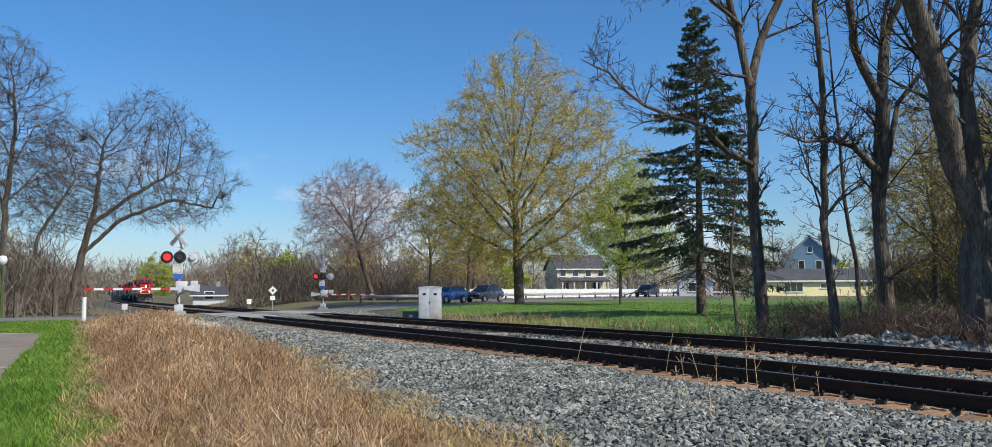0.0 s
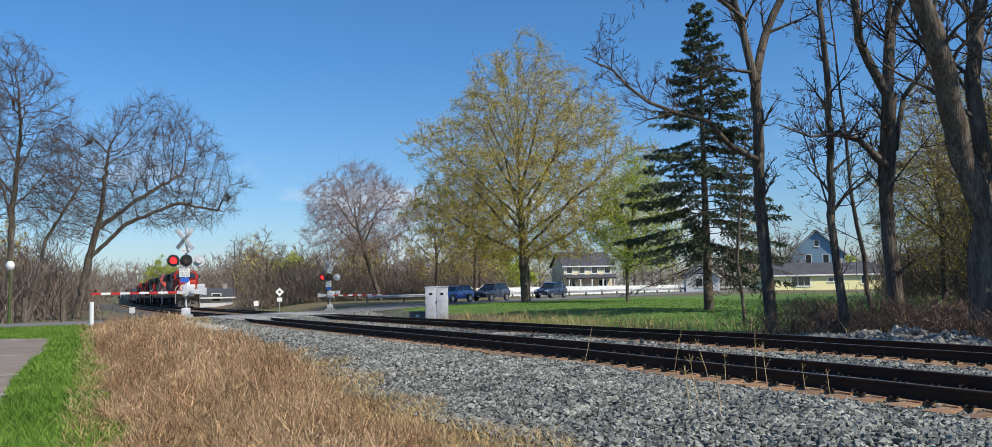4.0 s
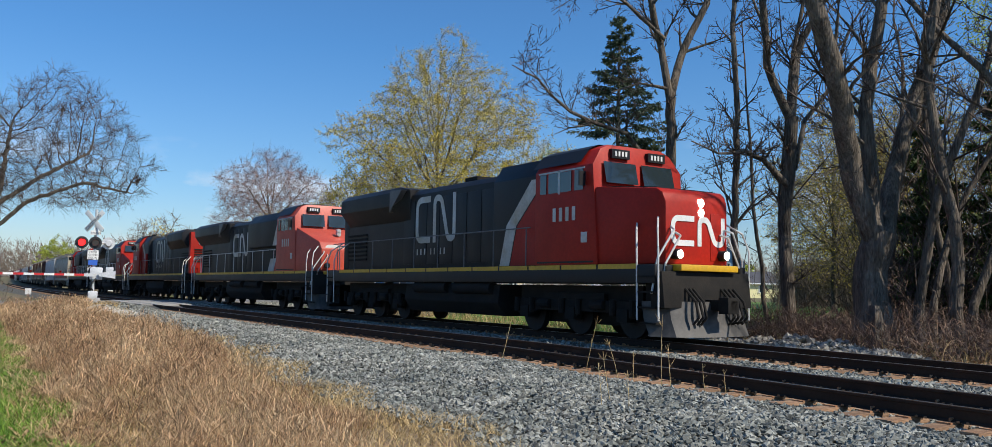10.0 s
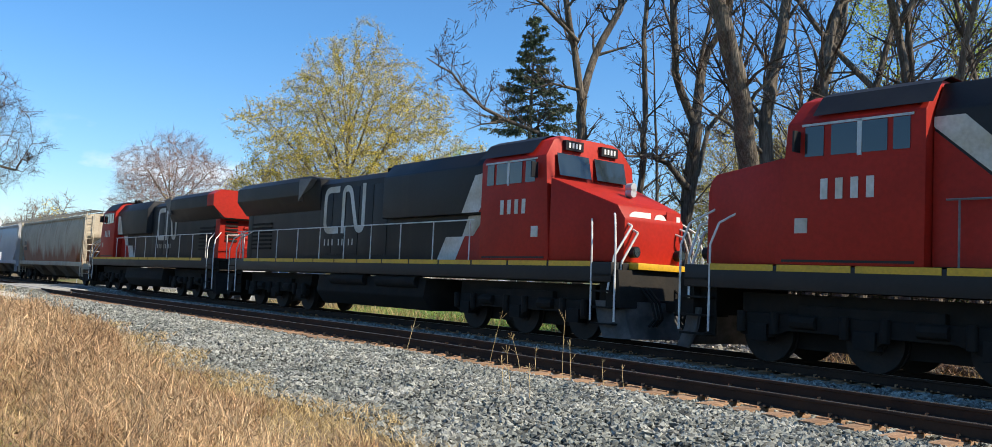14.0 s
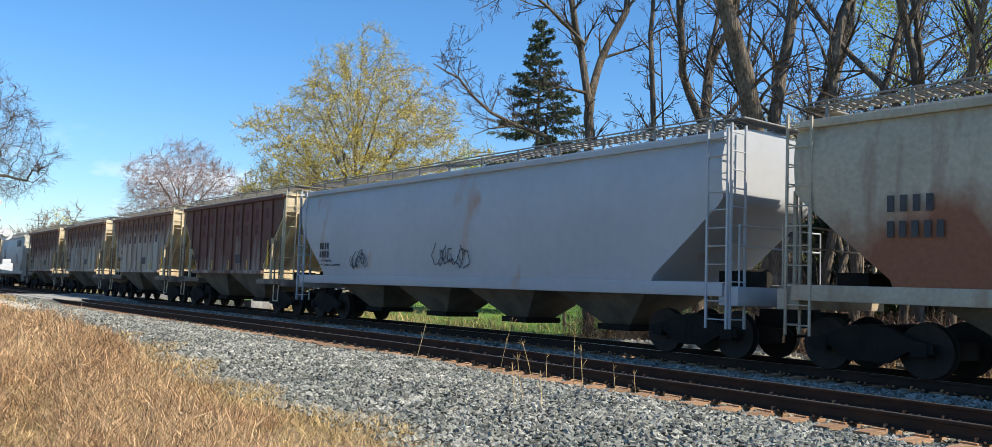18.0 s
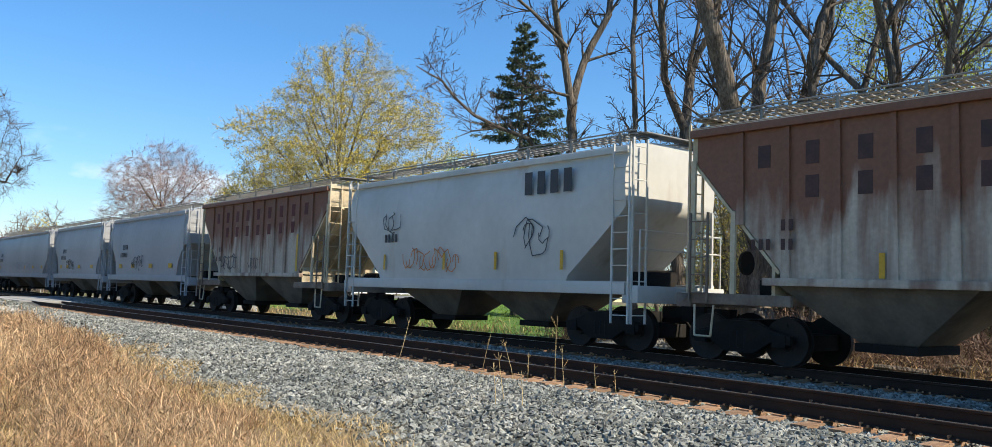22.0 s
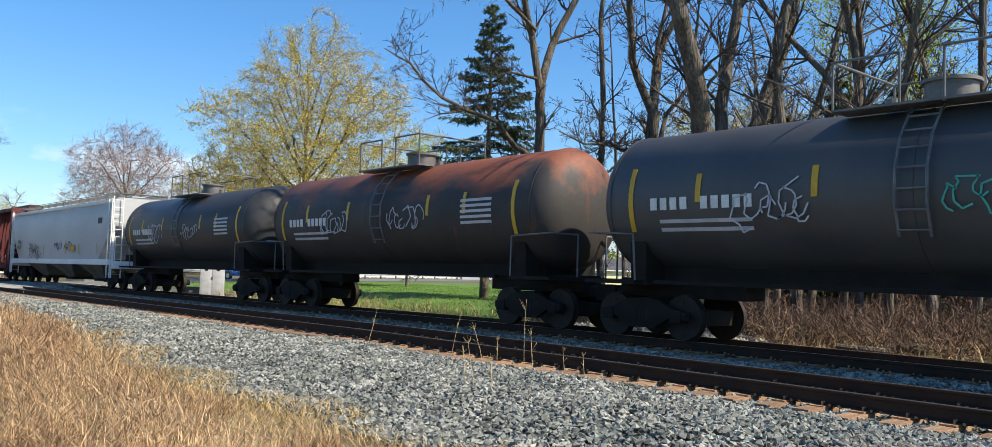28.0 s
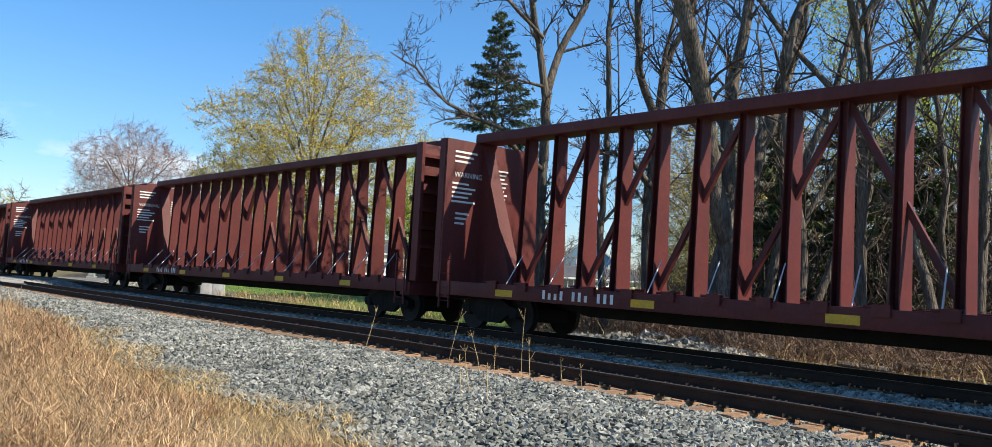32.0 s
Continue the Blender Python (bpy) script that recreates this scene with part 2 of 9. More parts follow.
M_SOIL = material("soil_and_thatch", (0.12, 0.078, 0.042), (0.24, 0.17, 0.09), rough=0.95, scale=0.8, fine=14, bump=0.6, dist=0.05, mott=0.35)
M_LAWN = material("lawn", (0.075, 0.16, 0.018), (0.115, 0.20, 0.03), rough=0.9, scale=0.35, fine=18, bump=0.7, dist=0.05)
M_FIELD = material("dry_field", (0.16, 0.12, 0.065), (0.10, 0.12, 0.04), rough=0.95, scale=0.12, fine=4, bump=0.5, dist=0.1)
M_BALLAST = material("ballast_bed", (0.065, 0.062, 0.052), (0.11, 0.105, 0.09), rough=0.9, scale=1.2, fine=16, bump=1.0, dist=0.06)
M_STONE = material("ballast_stone", (0.145, 0.152, 0.134), (0.27, 0.268, 0.235), rough=0.85, scale=1.6, fine=25, bump=0.4, island=0.65)
M_RUBBLE = material("pale_rubble", (0.22, 0.205, 0.175), (0.31, 0.285, 0.24), rough=0.9, scale=1.5, fine=20, bump=0.4, island=0.4)
M_PAD = material("crushed_concrete", (0.40, 0.37, 0.31), (0.5, 0.47, 0.41), rough=0.95, scale=1.5, fine=25, bump=0.5)
M_ROAD = material("asphalt_road", (0.15, 0.145, 0.14), (0.18, 0.175, 0.17), rough=0.9, scale=0.5, fine=50, bump=0.2)
M_PANEL = material("crossing_panel", (0.30, 0.29, 0.27), (0.36, 0.35, 0.33), rough=0.9, scale=1, fine=30, obj=0.1)
M_PATH = material("worn_pavement", (0.20, 0.16, 0.125), (0.25, 0.205, 0.165), rough=0.92, scale=1.2, fine=40, bump=0.2)
M_RAIL = material("rusty_rail", (0.030, 0.018, 0.013), (0.05, 0.028, 0.018), rough=0.8, scale=2, fine=30, bump=0.15, spec=0.2)
M_RAILTOP = material("polished_rail_head", (0.35, 0.34, 0.33), (0.25, 0.23, 0.21), rough=0.32, metal=0.9, scale=2, fine=30, bump=0.02)
M_TIE = material("weathered_tie", (0.22, 0.125, 0.07), (0.34, 0.21, 0.125), rough=0.95, scale=3, fine=30, bump=0.5, obj=0.25, stretch=(0.4, 3, 3), mott=0.35)
M_PLATE = material("rusty_tie_plate", (0.32, 0.15, 0.07), (0.42, 0.24, 0.13), rough=0.9, scale=8, fine=40, bump=0.3, obj=0.2)
M_BARK = material("grey_brown_bark", (0.10, 0.083, 0.067), (0.175, 0.147, 0.118), rough=0.95, scale=5, fine=24, bump=1.0, dist=0.07, stretch=(1, 1, 0.16), mott=0.5, spec=0.15)
M_TWIG = material("twig_bark", (0.085, 0.066, 0.054), (0.13, 0.10, 0.08), rough=0.95, scale=1, fine=8, bump=0, island=0.35, spec=0.15)
# Twig bark paler for far trees; the fade of distance is in its colour.
M_TWIG_FAR = material("distance_paled_twig_bark", (0.17, 0.13, 0.10), (0.22, 0.17, 0.13), rough=0.95, scale=0.5, fine=4, bump=0, island=0.3)
M_TWIG_BUD = material("olive_brown_twig_bark", (0.20, 0.155, 0.075), (0.26, 0.20, 0.10), rough=0.95, scale=0.5, fine=4, bump=0, island=0.3)
M_TWIG_RED = material("reddish_twig_bark", (0.24, 0.165, 0.15), (0.29, 0.2, 0.17), rough=0.95, scale=0.5, fine=4, bump=0, island=0.3)
M_TWIG_RED2 = material("brown_brush_bark", (0.16, 0.098, 0.066), (0.24, 0.155, 0.105), rough=0.95, scale=0.5, fine=6, bump=0, island=0.4)
M_BUD = leaf_material("yellow_green_buds", (0.66, 0.50, 0.07), (0.54, 0.44, 0.075))
M_SPRING = leaf_material("spring_leaves", (0.46, 0.50, 0.08), (0.36, 0.42, 0.07))
M_WILLOW = leaf_material("willow_leaves", (0.42, 0.47, 0.075), (0.34, 0.38, 0.07))
M_NEEDLE = leaf_material("spruce_needles", (0.06, 0.085, 0.05), (0.10, 0.125, 0.07), trans=0.12)
M_CEDAR = leaf_material("cedar_foliage", (0.045, 0.072, 0.02), (0.085, 0.115, 0.035), trans=0.2)
M_STRAW = leaf_material("dry_straw", (0.34, 0.23, 0.12), (0.57, 0.43, 0.255), trans=0.25)
M_WEED = leaf_material("brown_weed_stems", (0.30, 0.17, 0.09), (0.60, 0.415, 0.24), trans=0.22, vary=0.7)
M_TAN = leaf_material("tan_grass", (0.50, 0.375, 0.19), (0.40, 0.28, 0.13), trans=0.25)
M_GRASS = leaf_material("green_grass", (0.13, 0.235, 0.03), (0.20, 0.315, 0.05), trans=0.3)
M_DEADLEAF = leaf_material("fallen_leaves", (0.28, 0.165, 0.085), (0.42, 0.28, 0.16), trans=0.1)
M_WHITE = material("white_paint", (0.78, 0.78, 0.76), (0.7, 0.7, 0.68), rough=0.55, scale=1, fine=20, bump=0.03)
M_MARK = material("white_lettering", (0.72, 0.72, 0.70), (0.62, 0.62, 0.60), rough=0.6, scale=3, fine=30, bump=0)
M_BLACKMARK = material("black_lettering", (0.03, 0.03, 0.035), (0.05, 0.05, 0.055), rough=0.6, scale=3, fine=30, bump=0)
M_YELLOW = material("yellow_marking", (0.62, 0.35, 0.015), (0.54, 0.31, 0.02), rough=0.5, scale=2, fine=20, bump=0)
M_STEEL = material("galvanised_steel", (0.46, 0.47, 0.48), (0.38, 0.39, 0.40), rough=0.5, metal=0.3, scale=2, fine=20, bump=0.05)
M_GLASS = glass_material("dark_glass")
M_RED_LIT = glow("lit_red_lens", (1.0, 0.02, 0.02), 3.0)
M_LAMP_LIT = glow("lit_headlight", (1.0, 0.95, 0.85), 6.0)

# ---- the ground ----
def grade(y):
    """The line falls gently towards the distance."""
    return -0.0078 * np.maximum(0, np.asarray(y, dtype=float) - 14)


def bend(y):
    """The line swings slightly to the right far off."""
    y = np.asarray(y, dtype=float)
    u = np.clip(y - 60, 0, 140)
    return 1.6e-4 * u * u + 0.0448 * np.maximum(0, y - 200)


def sstep(a, b, v):
    u = np.clip((np.asarray(v, dtype=float) - a) / (b - a), 0, 1)
    return u * u * (3 - 2 * u)


ROAD = [(-90, 52), (-40, 51), (-14, 51), (-6, 52), (1, 55), (8, 60.5), (16, 66), (30, 74), (60, 90), (120, 118), (300, 190)]


def road_gap(x, y):
    """Distance to the road's centre line."""
    x, y = np.asarray(x, dtype=float), np.asarray(y, dtype=float)
    best = np.full(np.broadcast(x, y).shape, 1e9)
    for (ax, ay), (bx, by) in zip(ROAD, ROAD[1:]):
        dx, dy = bx - ax, by - ay
        u = np.clip(((x - ax) * dx + (y - ay) * dy) / (dx * dx + dy * dy), 0, 1)
        best = np.minimum(best, np.hypot(x - ax - u * dx, y - ay - u * dy))
    return best


def gz(x, y):
    """Height of the ground."""
    x, y = np.asarray(x, dtype=float), np.asarray(y, dtype=float)
    low = grade(y) - 0.24 - 0.2 * sstep(-2.2, -4.2, x) * sstep(-9, -5, x) - 0.05
    bed = grade(y) - 0.24
    side = np.where(x < 2.8, low + 0.04, bed - 0.12 * sstep(7.2, 9.0, x))
    w = sstep(9, 17, x)
    z = side * (1 - w) + w * (-0.05 - 0.004 * np.maximum(0, np.hypot(x, y) - 60))
    z = z + 0.03 * np.sin(x * 0.9 + 1.3 * np.sin(y * 0.31)) * np.cos(y * 0.7) * (np.hypot(x, y) < 150)
    z = z + 0.6 * np.exp(-(((x + 3.9) / 2.3) ** 2 + ((y - 42.4) / 4.5) ** 2)) * sstep(-1.2, -2.6, x)
    r = sstep(9, 4.4, road_gap(x, y))
    rz = np.where(x < 9, grade(y) - 0.035, (1 - w) * (grade(y) - 0.03) + w * -0.2)
    return z * (1 - r) + r * rz


def lawn_edge(y):
    return np.interp(y, [0, 8, 13, 33, 48], [-9.15, -8.95, -8.8, -8.15, -8.0])


def gravel_edge(y):
    return np.interp(y, [-10, 6, 12, 20, 39, 60], [-4.7, -4.6, -4.5, -3.4, -3.0, -2.9])


def steps(*spans):
    out = []
    for a, b, n in spans:
        out += list(np.linspace(a, b, n, endpoint=False))
    return np.array(out + [spans[-1][1]])


gx = steps((-1500, -200, 6), (-200, -30, 10), (-30, -14, 16), (-14, 26, 100), (26, 120, 60), (120, 400, 14), (400, 2500, 8))
gy = steps((-1500, -100, 6), (-100, -8, 10), (-8, 76, 168), (76, 200, 40), (200, 500, 14), (500, 3000, 8))
GX, GY = np.meshgrid(gx, gy, indexing="ij")
GZ = gz(GX, GY)
na, nb = len(gx), len(gy)
idx = np.arange(na * nb).reshape(na, nb)
quads = np.stack([idx[:-1, :-1], idx[1:, :-1], idx[1:, 1:], idx[:-1, 1:]], -1).reshape(-1, 4)
ground = soup("ground", np.stack([GX, GY, GZ], -1).reshape(-1, 3), quads, M_FIELD, True)
tagged(ground, "lawn, dry field and gravel ground along the tracks", "ground", kind="structure")
for m in (M_LAWN, M_SOIL, M_BALLAST, M_ROAD):
    ground.data.materials.append(m)
cx, cy = (GX[:-1, :-1] + GX[1:, 1:]).ravel() / 2, (GY[:-1, :-1] + GY[1:, 1:]).ravel() / 2
zone = np.zeros(len(cx), dtype=np.int32)
zone[(cx < lawn_edge(cy)) & (cx > -60) & (cy < 48)] = 1
zone[(cx >= lawn_edge(cy)) & (cx < gravel_edge(cy)) & (cy < 48)] = 2
zone[(cx >= gravel_edge(cy)) & (cx < 9.0) & (cy < 320)] = 3
zone[(cx >= 9.6 + 0.05 * np.maximum(0, 30 - cy)) & (cx < 60) & (cy > 21) & (cy < 70)] = 1
zone[(cx >= 20) & (cx < 60) & (cy > 8) & (cy <= 21)] = 1
zone[(cx >= 7.5) & (cx < 12.5) & (cy > 38) & (cy < 58)] = 3
ground.data.polygons.foreach_set("material_index", zone)


def ribbon(name, line, width, lift, mat, label, category, sub=2.0, lo=0.0, thick=0.0):
    """A strip laid over the ground along a line."""
    pts = [Vector(p) for p in line]
    fine = []
    for a, b in zip(pts, pts[1:]):
        n = max(1, int((b - a).length / sub))
        fine += [a.lerp(b, i / n) for i in range(n)]
    fine.append(pts[-1])
    m = Mesh()
    rows = 7
    vs, fs = [], []
    for i, p in enumerate(fine):
        d = (fine[min(i + 1, len(fine) - 1)] - fine[max(i - 1, 0)]).normalized()
        s = Vector((d.y, -d.x))
        for k in range(rows):
            q = p + s * (k / (rows - 1) - 0.5) * width
            vs.append((q.x, q.y, float(gz(q.x, q.y)) + lift))
    for i in range(len(fine) - 1):
        for k in range(rows - 1):
            a = i * rows + k
            fs.append((a, a + rows, a + rows + 1, a + 1))
    m.add(vs, fs)
    return single(name, m, mat, label, category, kind="structure")


road = ribbon("road", ROAD, 8.4, 0.03, M_ROAD, "grey asphalt road crossing the two tracks", "road")
pave = Mesh()
px_ = [(-10.1, 4), (-9.95, 18), (-9.45, 31), (-9.6, 36), (-10.6, 38.5), (-13, 39.5), (-22, 39.5), (-22, 4)]
pave.add([(x, y, float(gz(x, y)) + 0.035) for x, y in px_], [tuple(range(len(px_)))])
pavement = single("pavement", pave, M_PATH, "worn brown parking pavement beside the lawn", "pavement", kind="structure")
for k in range(9):
    y = 8 + k * 3.6
    part("joint_line", Mesh().box(-22, -9.9 + 0.012 * max(0, y - 18), y, y + 0.1, float(gz(-12, y)) + 0.036, float(gz(-12, y)) + 0.042), M_PAD, pavement)
pad = Mesh()
ring = [(-3.7 + 2.6 * math.cos(a) * (1 + 0.15 * math.sin(3 * a)), 41.2 + 4.2 * math.sin(a) * (1 + 0.12 * math.cos(5 * a))) for a in np.linspace(0, 2 * math.pi, 28, endpoint=False)]
pad.add([(x, y, float(gz(x, y)) + 0.02) for x, y in ring] + [(-3.7, 41.2, float(gz(-3.7, 41.2)) + 0.05)], [(i, (i + 1) % 28, 28) for i in range(28)])
single("gravel_pad", pad, M_PAD, "pale crushed concrete pad round the signal base", "gravel", kind="structure")

# ---- tracks ----
NEAR, FAR = 0.75, 5.43
RAIL_Y = steps((-80, 15, 10), (15, 200, 37), (200, 520, 16))


def rail_mesh(x):
    prof = [(-0.07, -0.18), (0.07, -0.18), (0.07, -0.168), (0.012, -0.15), (0.012, -0.045), (0.037, -0.035), (0.037, -0.004), (0.03, 0.0),
            (-0.03, 0.0), (-0.037, -0.004), (-0.037, -0.035), (-0.012, -0.045), (-0.012, -0.15), (-0.07, -0.168)]
    return Mesh().loft([[(x + float(bend(y)) + a, y, b + float(grade(y))) for a, b in prof] for y in RAIL_Y])


def cap_mesh(x):
    prof = [(-0.027, 0.0012), (0.027, 0.0012), (0.027, 0.003), (-0.027, 0.003)]
    return Mesh().loft([[(x + float(bend(y)) + a, y, b + float(grade(y))) for a, b in prof] for y in RAIL_Y])


tie_me = mesh_data("tie", Mesh().box(-1.3, 1.3, -0.11, 0.11, -0.17, 0.0), M_TIE, bevel=0.012)
plate_me = mesh_data("tie_plate", Mesh().box(-0.17, 0.17, -0.09, 0.09, 0.0, 0.018), M_PLATE)
rnd = random.Random(5)
TRACKS = []
for name, cxx, label in (("near_track", NEAR, "rusty unused-looking near track on brown ties in grey ballast"), ("far_track", FAR, "dark rail track on which the freight train runs")):
    tr = thing(name, label, "railway track", kind="structure")
    for x in (cxx - 0.72, cxx + 0.72):
        rail = part("rail", rail_mesh(x), M_RAIL, tr, "rust-brown steel rail")
        part("rail_head", cap_mesh(x), M_RAILTOP, rail, "polished rail head")
    TRACKS.append((tr, cxx))
    far_ties = Mesh()
    y = 60.0
    while y < 260:
        far_ties.box(cxx - 1.3 + float(bend(y)), cxx + 1.3 + float(bend(y)), y, y + 0.22, float(grade(y)) - 0.36, float(grade(y)) - 0.19)
        y += 0.52
    tagged(part("far_ties", far_ties, M_TIE, tr, smooth=0), kind="stuff")

# crossing panels between and beside the rails
crossing = thing("crossing_surface", "grey concrete panels filling the level crossing", "crossing", kind="structure")
for cxx in (NEAR, FAR):
    for x0, x1 in ((cxx - 1.35, cxx - 0.78), (cxx - 0.62, cxx + 0.62), (cxx + 0.78, cxx + 1.35)):
        y0 = 48.0 + 1.02 * cxx
        for k in range(4):
            a, b = y0 + k * 2.6, y0 + k * 2.6 + 2.58
            m = Mesh().loft([[(x0, yy, float(grade(yy)) - 0.2), (x1, yy, float(grade(yy)) - 0.2), (x1, yy, float(grade(yy)) + 0.005), (x0, yy, float(grade(yy)) + 0.005)] for yy in (a, b)])
            part("panel", m, M_PANEL, crossing)

# ---- the train ----
M_BLACK = material("black_loco_paint", (0.0105, 0.0105, 0.0125), (0.016, 0.0155, 0.016), rough=0.5, scale=0.8, fine=12, bump=0.04, spec=0.28, streak=(0.028, 0.025, 0.022), streak_scale=(1.5, 1.5, 0.3), streak_lo=0.55, streak_hi=0.85)
M_UNDER = material("sooty_underframe", (0.011, 0.010, 0.009), (0.021, 0.018, 0.015), rough=0.85, spec=0.25, scale=2, fine=20, bump=0.2)
M_WHEEL = material("worn_wheel_steel", (0.015, 0.012, 0.01), (0.03, 0.022, 0.017), rough=0.7, metal=0.3, scale=4, fine=20, bump=0.1)
M_RED = material("red_orange_paint", (0.36, 0.016, 0.008), (0.30, 0.014, 0.007), rough=0.5, scale=0.7, fine=12, bump=0.03, spec=0.22)
M_PINK = material("faded_red_paint", (0.50, 0.075, 0.045), (0.42, 0.058, 0.036), rough=0.5, scale=0.7, fine=12, bump=0.03)
M_CREAM = material("dusty_white_paint", (0.55, 0.54, 0.51), (0.42, 0.36, 0.27), rough=0.6, scale=1.2, fine=14, bump=0.02)
M_PLOW = material("grey_plow_steel", (0.12, 0.11, 0.105), (0.18, 0.165, 0.15), rough=0.6, scale=2, fine=18, bump=0.1)
M_SNOWPLOW = material("scuffed_plow_paint", (0.035, 0.033, 0.031), (0.09, 0.082, 0.075), rough=0.6, scale=3, fine=18, bump=0.1)
M_RAILING = material("white_handrail_paint", (0.66, 0.65, 0.62), (0.5, 0.48, 0.45), rough=0.5, scale=3, fine=20, bump=0)
M_GREYRAIL = material("dark_handrail_paint", (0.10, 0.10, 0.105), (0.16, 0.155, 0.15), rough=0.5, scale=3, fine=20, bump=0)
M_GRATE = material("grey_grating_steel", (0.20, 0.20, 0.195), (0.27, 0.265, 0.25), rough=0.7, metal=0.1, scale=2, fine=20, bump=0.05)
# Grimy paint, darkened further to put the shade under the body into it.
M_BAY = material("grimy_shaded_hopper_paint", (0.17, 0.15, 0.12), (0.11, 0.095, 0.075), rough=0.75, scale=1.5, fine=14, bump=0.05)
M_GREYCAR = material("pale_grey_car_paint", (0.355, 0.36, 0.368), (0.32, 0.325, 0.335), rough=0.5, scale=0.35, fine=5, bump=0.008, streak=(0.285, 0.275, 0.265), streak_scale=(1.2, 1.2, 0.15), streak_lo=0.56, streak_hi=0.9, mott=0.045)
M_PALECAR = material("clean_pale_grey_car_paint", (0.45, 0.455, 0.46), (0.41, 0.415, 0.42), rough=0.45, scale=0.35, fine=5, bump=0.008, mott=0.045)
M_WHITECAR = material("off_white_car_paint", (0.54, 0.53, 0.49), (0.47, 0.46, 0.42), rough=0.5, scale=0.5, fine=5, bump=0.02, streak=(0.32, 0.25, 0.18), streak_scale=(1.3, 1.3, 0.2), streak_lo=0.6, streak_hi=0.85, mott=0.045)
M_BLUEWHITE = material("bluish_white_car_paint", (0.40, 0.415, 0.44), (0.365, 0.38, 0.40), rough=0.5, scale=0.4, fine=4, bump=0.008, streak=(0.40, 0.20, 0.10), streak_scale=(0.9, 0.9, 0.4), streak_lo=0.66, streak_hi=0.78, mott=0.045)
M_CREAMCAR = material("cream_end_paint", (0.58, 0.49, 0.34), (0.46, 0.36, 0.22), rough=0.6, scale=0.9, fine=12, bump=0.03, streak=(0.34, 0.19, 0.09), streak_scale=(2.2, 2.2, 0.3), streak_lo=0.52, streak_hi=0.8)
M_TANEND = material("dusty_tan_end_paint", (0.44, 0.39, 0.30), (0.36, 0.30, 0.22), rough=0.6, scale=1.1, fine=12, bump=0.03, streak=(0.28, 0.14, 0.07), streak_scale=(2.0, 2.0, 0.3), streak_lo=0.56, streak_hi=0.85)
M_MAROON = material("maroon_boxcar_paint", (0.075, 0.020, 0.023), (0.06, 0.018, 0.02), rough=0.6, scale=0.6, fine=10, bump=0.04, streak=(0.17, 0.07, 0.045), streak_scale=(1.5, 1.5, 0.3), streak_lo=0.6, streak_hi=0.9, mott=0.045)
M_OXIDE = material("red_oxide_paint", (0.105, 0.02, 0.018), (0.08, 0.016, 0.015), rough=0.6, scale=0.8, fine=12, bump=0.03, spec=0.3, streak=(0.17, 0.055, 0.04), streak_scale=(1.8, 1.8, 0.3), streak_lo=0.6, streak_hi=0.9)
M_TANK = material("black_tank_paint", (0.048, 0.049, 0.053), (0.066, 0.066, 0.067), rough=0.5, scale=0.6, fine=10, bump=0.03, streak=(0.075, 0.07, 0.063), streak_scale=(1.6, 1.6, 0.25), streak_lo=0.55, streak_hi=0.85, mott=0.045)
M_TANKCLEAN = material("dusty_black_tank_paint", (0.036, 0.037, 0.040), (0.05, 0.05, 0.052), rough=0.45, scale=0.6, fine=10, bump=0.02, spec=0.3, mott=0.045)
M_DARKMARK = material("weathered_maroon_lettering", (0.05, 0.022, 0.02), (0.08, 0.035, 0.03), rough=0.7, scale=3, fine=20, bump=0)
M_RUSTIRON = material("grimy_rusted_iron", (0.16, 0.115, 0.085), (0.24, 0.19, 0.14), rough=0.75, scale=2, fine=16, bump=0.05)
M_GRAF_ORANGE = material("orange_spray_paint", (0.60, 0.20, 0.05), (0.5, 0.16, 0.05), rough=0.5, scale=2, fine=20, bump=0)
M_GRAF_BLACK = material("black_spray_paint", (0.03, 0.03, 0.04), (0.05, 0.05, 0.06), rough=0.5, scale=2, fine=20, bump=0)
M_GRAF_WHITE = material("white_spray_paint", (0.5, 0.5, 0.52), (0.4, 0.4, 0.42), rough=0.5, scale=2, fine=20, bump=0)
M_GRAF_GREEN = material("green_spray_paint", (0.04, 0.35, 0.25), (0.05, 0.4, 0.3), rough=0.5, scale=2, fine=20, bump=0)


def band_material(name, stops):
    """Flat sprayed bands of colour, one above another; stops: height and colour."""
    m = material(name, stops[0][1], rough=0.5, scale=2, fine=20, bump=0, mott=0.06)
    n, l = m.node_tree.nodes, m.node_tree.links
    hs = [k for k in n if k.bl_idname == "ShaderNodeHueSaturation"][0]
    co, sp, no = n.new("ShaderNodeTexCoord"), n.new("ShaderNodeSeparateXYZ"), n.new("ShaderNodeTexNoise")
    no.inputs["Scale"].default_value = 1.3
    l.new(co.outputs["Object"], sp.inputs["Vector"])
    l.new(co.outputs["Object"], no.inputs["Vector"])
    ad, mr, rp = n.new("ShaderNodeMath"), n.new("ShaderNodeMapRange"), n.new("ShaderNodeValToRGB")
    ad.operation = "MULTIPLY_ADD"
    ad.inputs[1].default_value = 0.25
    l.new(no.outputs["Fac"], ad.inputs[0])
    l.new(sp.outputs["Z"], ad.inputs[2])
    mr.inputs["From Min"].default_value, mr.inputs["From Max"].default_value = 0.8, 2.8
    l.new(ad.outputs["Value"], mr.inputs["Value"])
    e = rp.color_ramp.elements
    for i, (z, col) in enumerate(stops):
        k = e[i] if i < 2 else e.new(0.5)
        k.position, k.color = (z - 0.8) / 2.0, (*col, 1)
    rp.color_ramp.interpolation = "CONSTANT"
    l.new(mr.outputs["Result"], rp.inputs["Fac"])
    l.new(rp.outputs["Color"], hs.inputs["Color"])
    return m


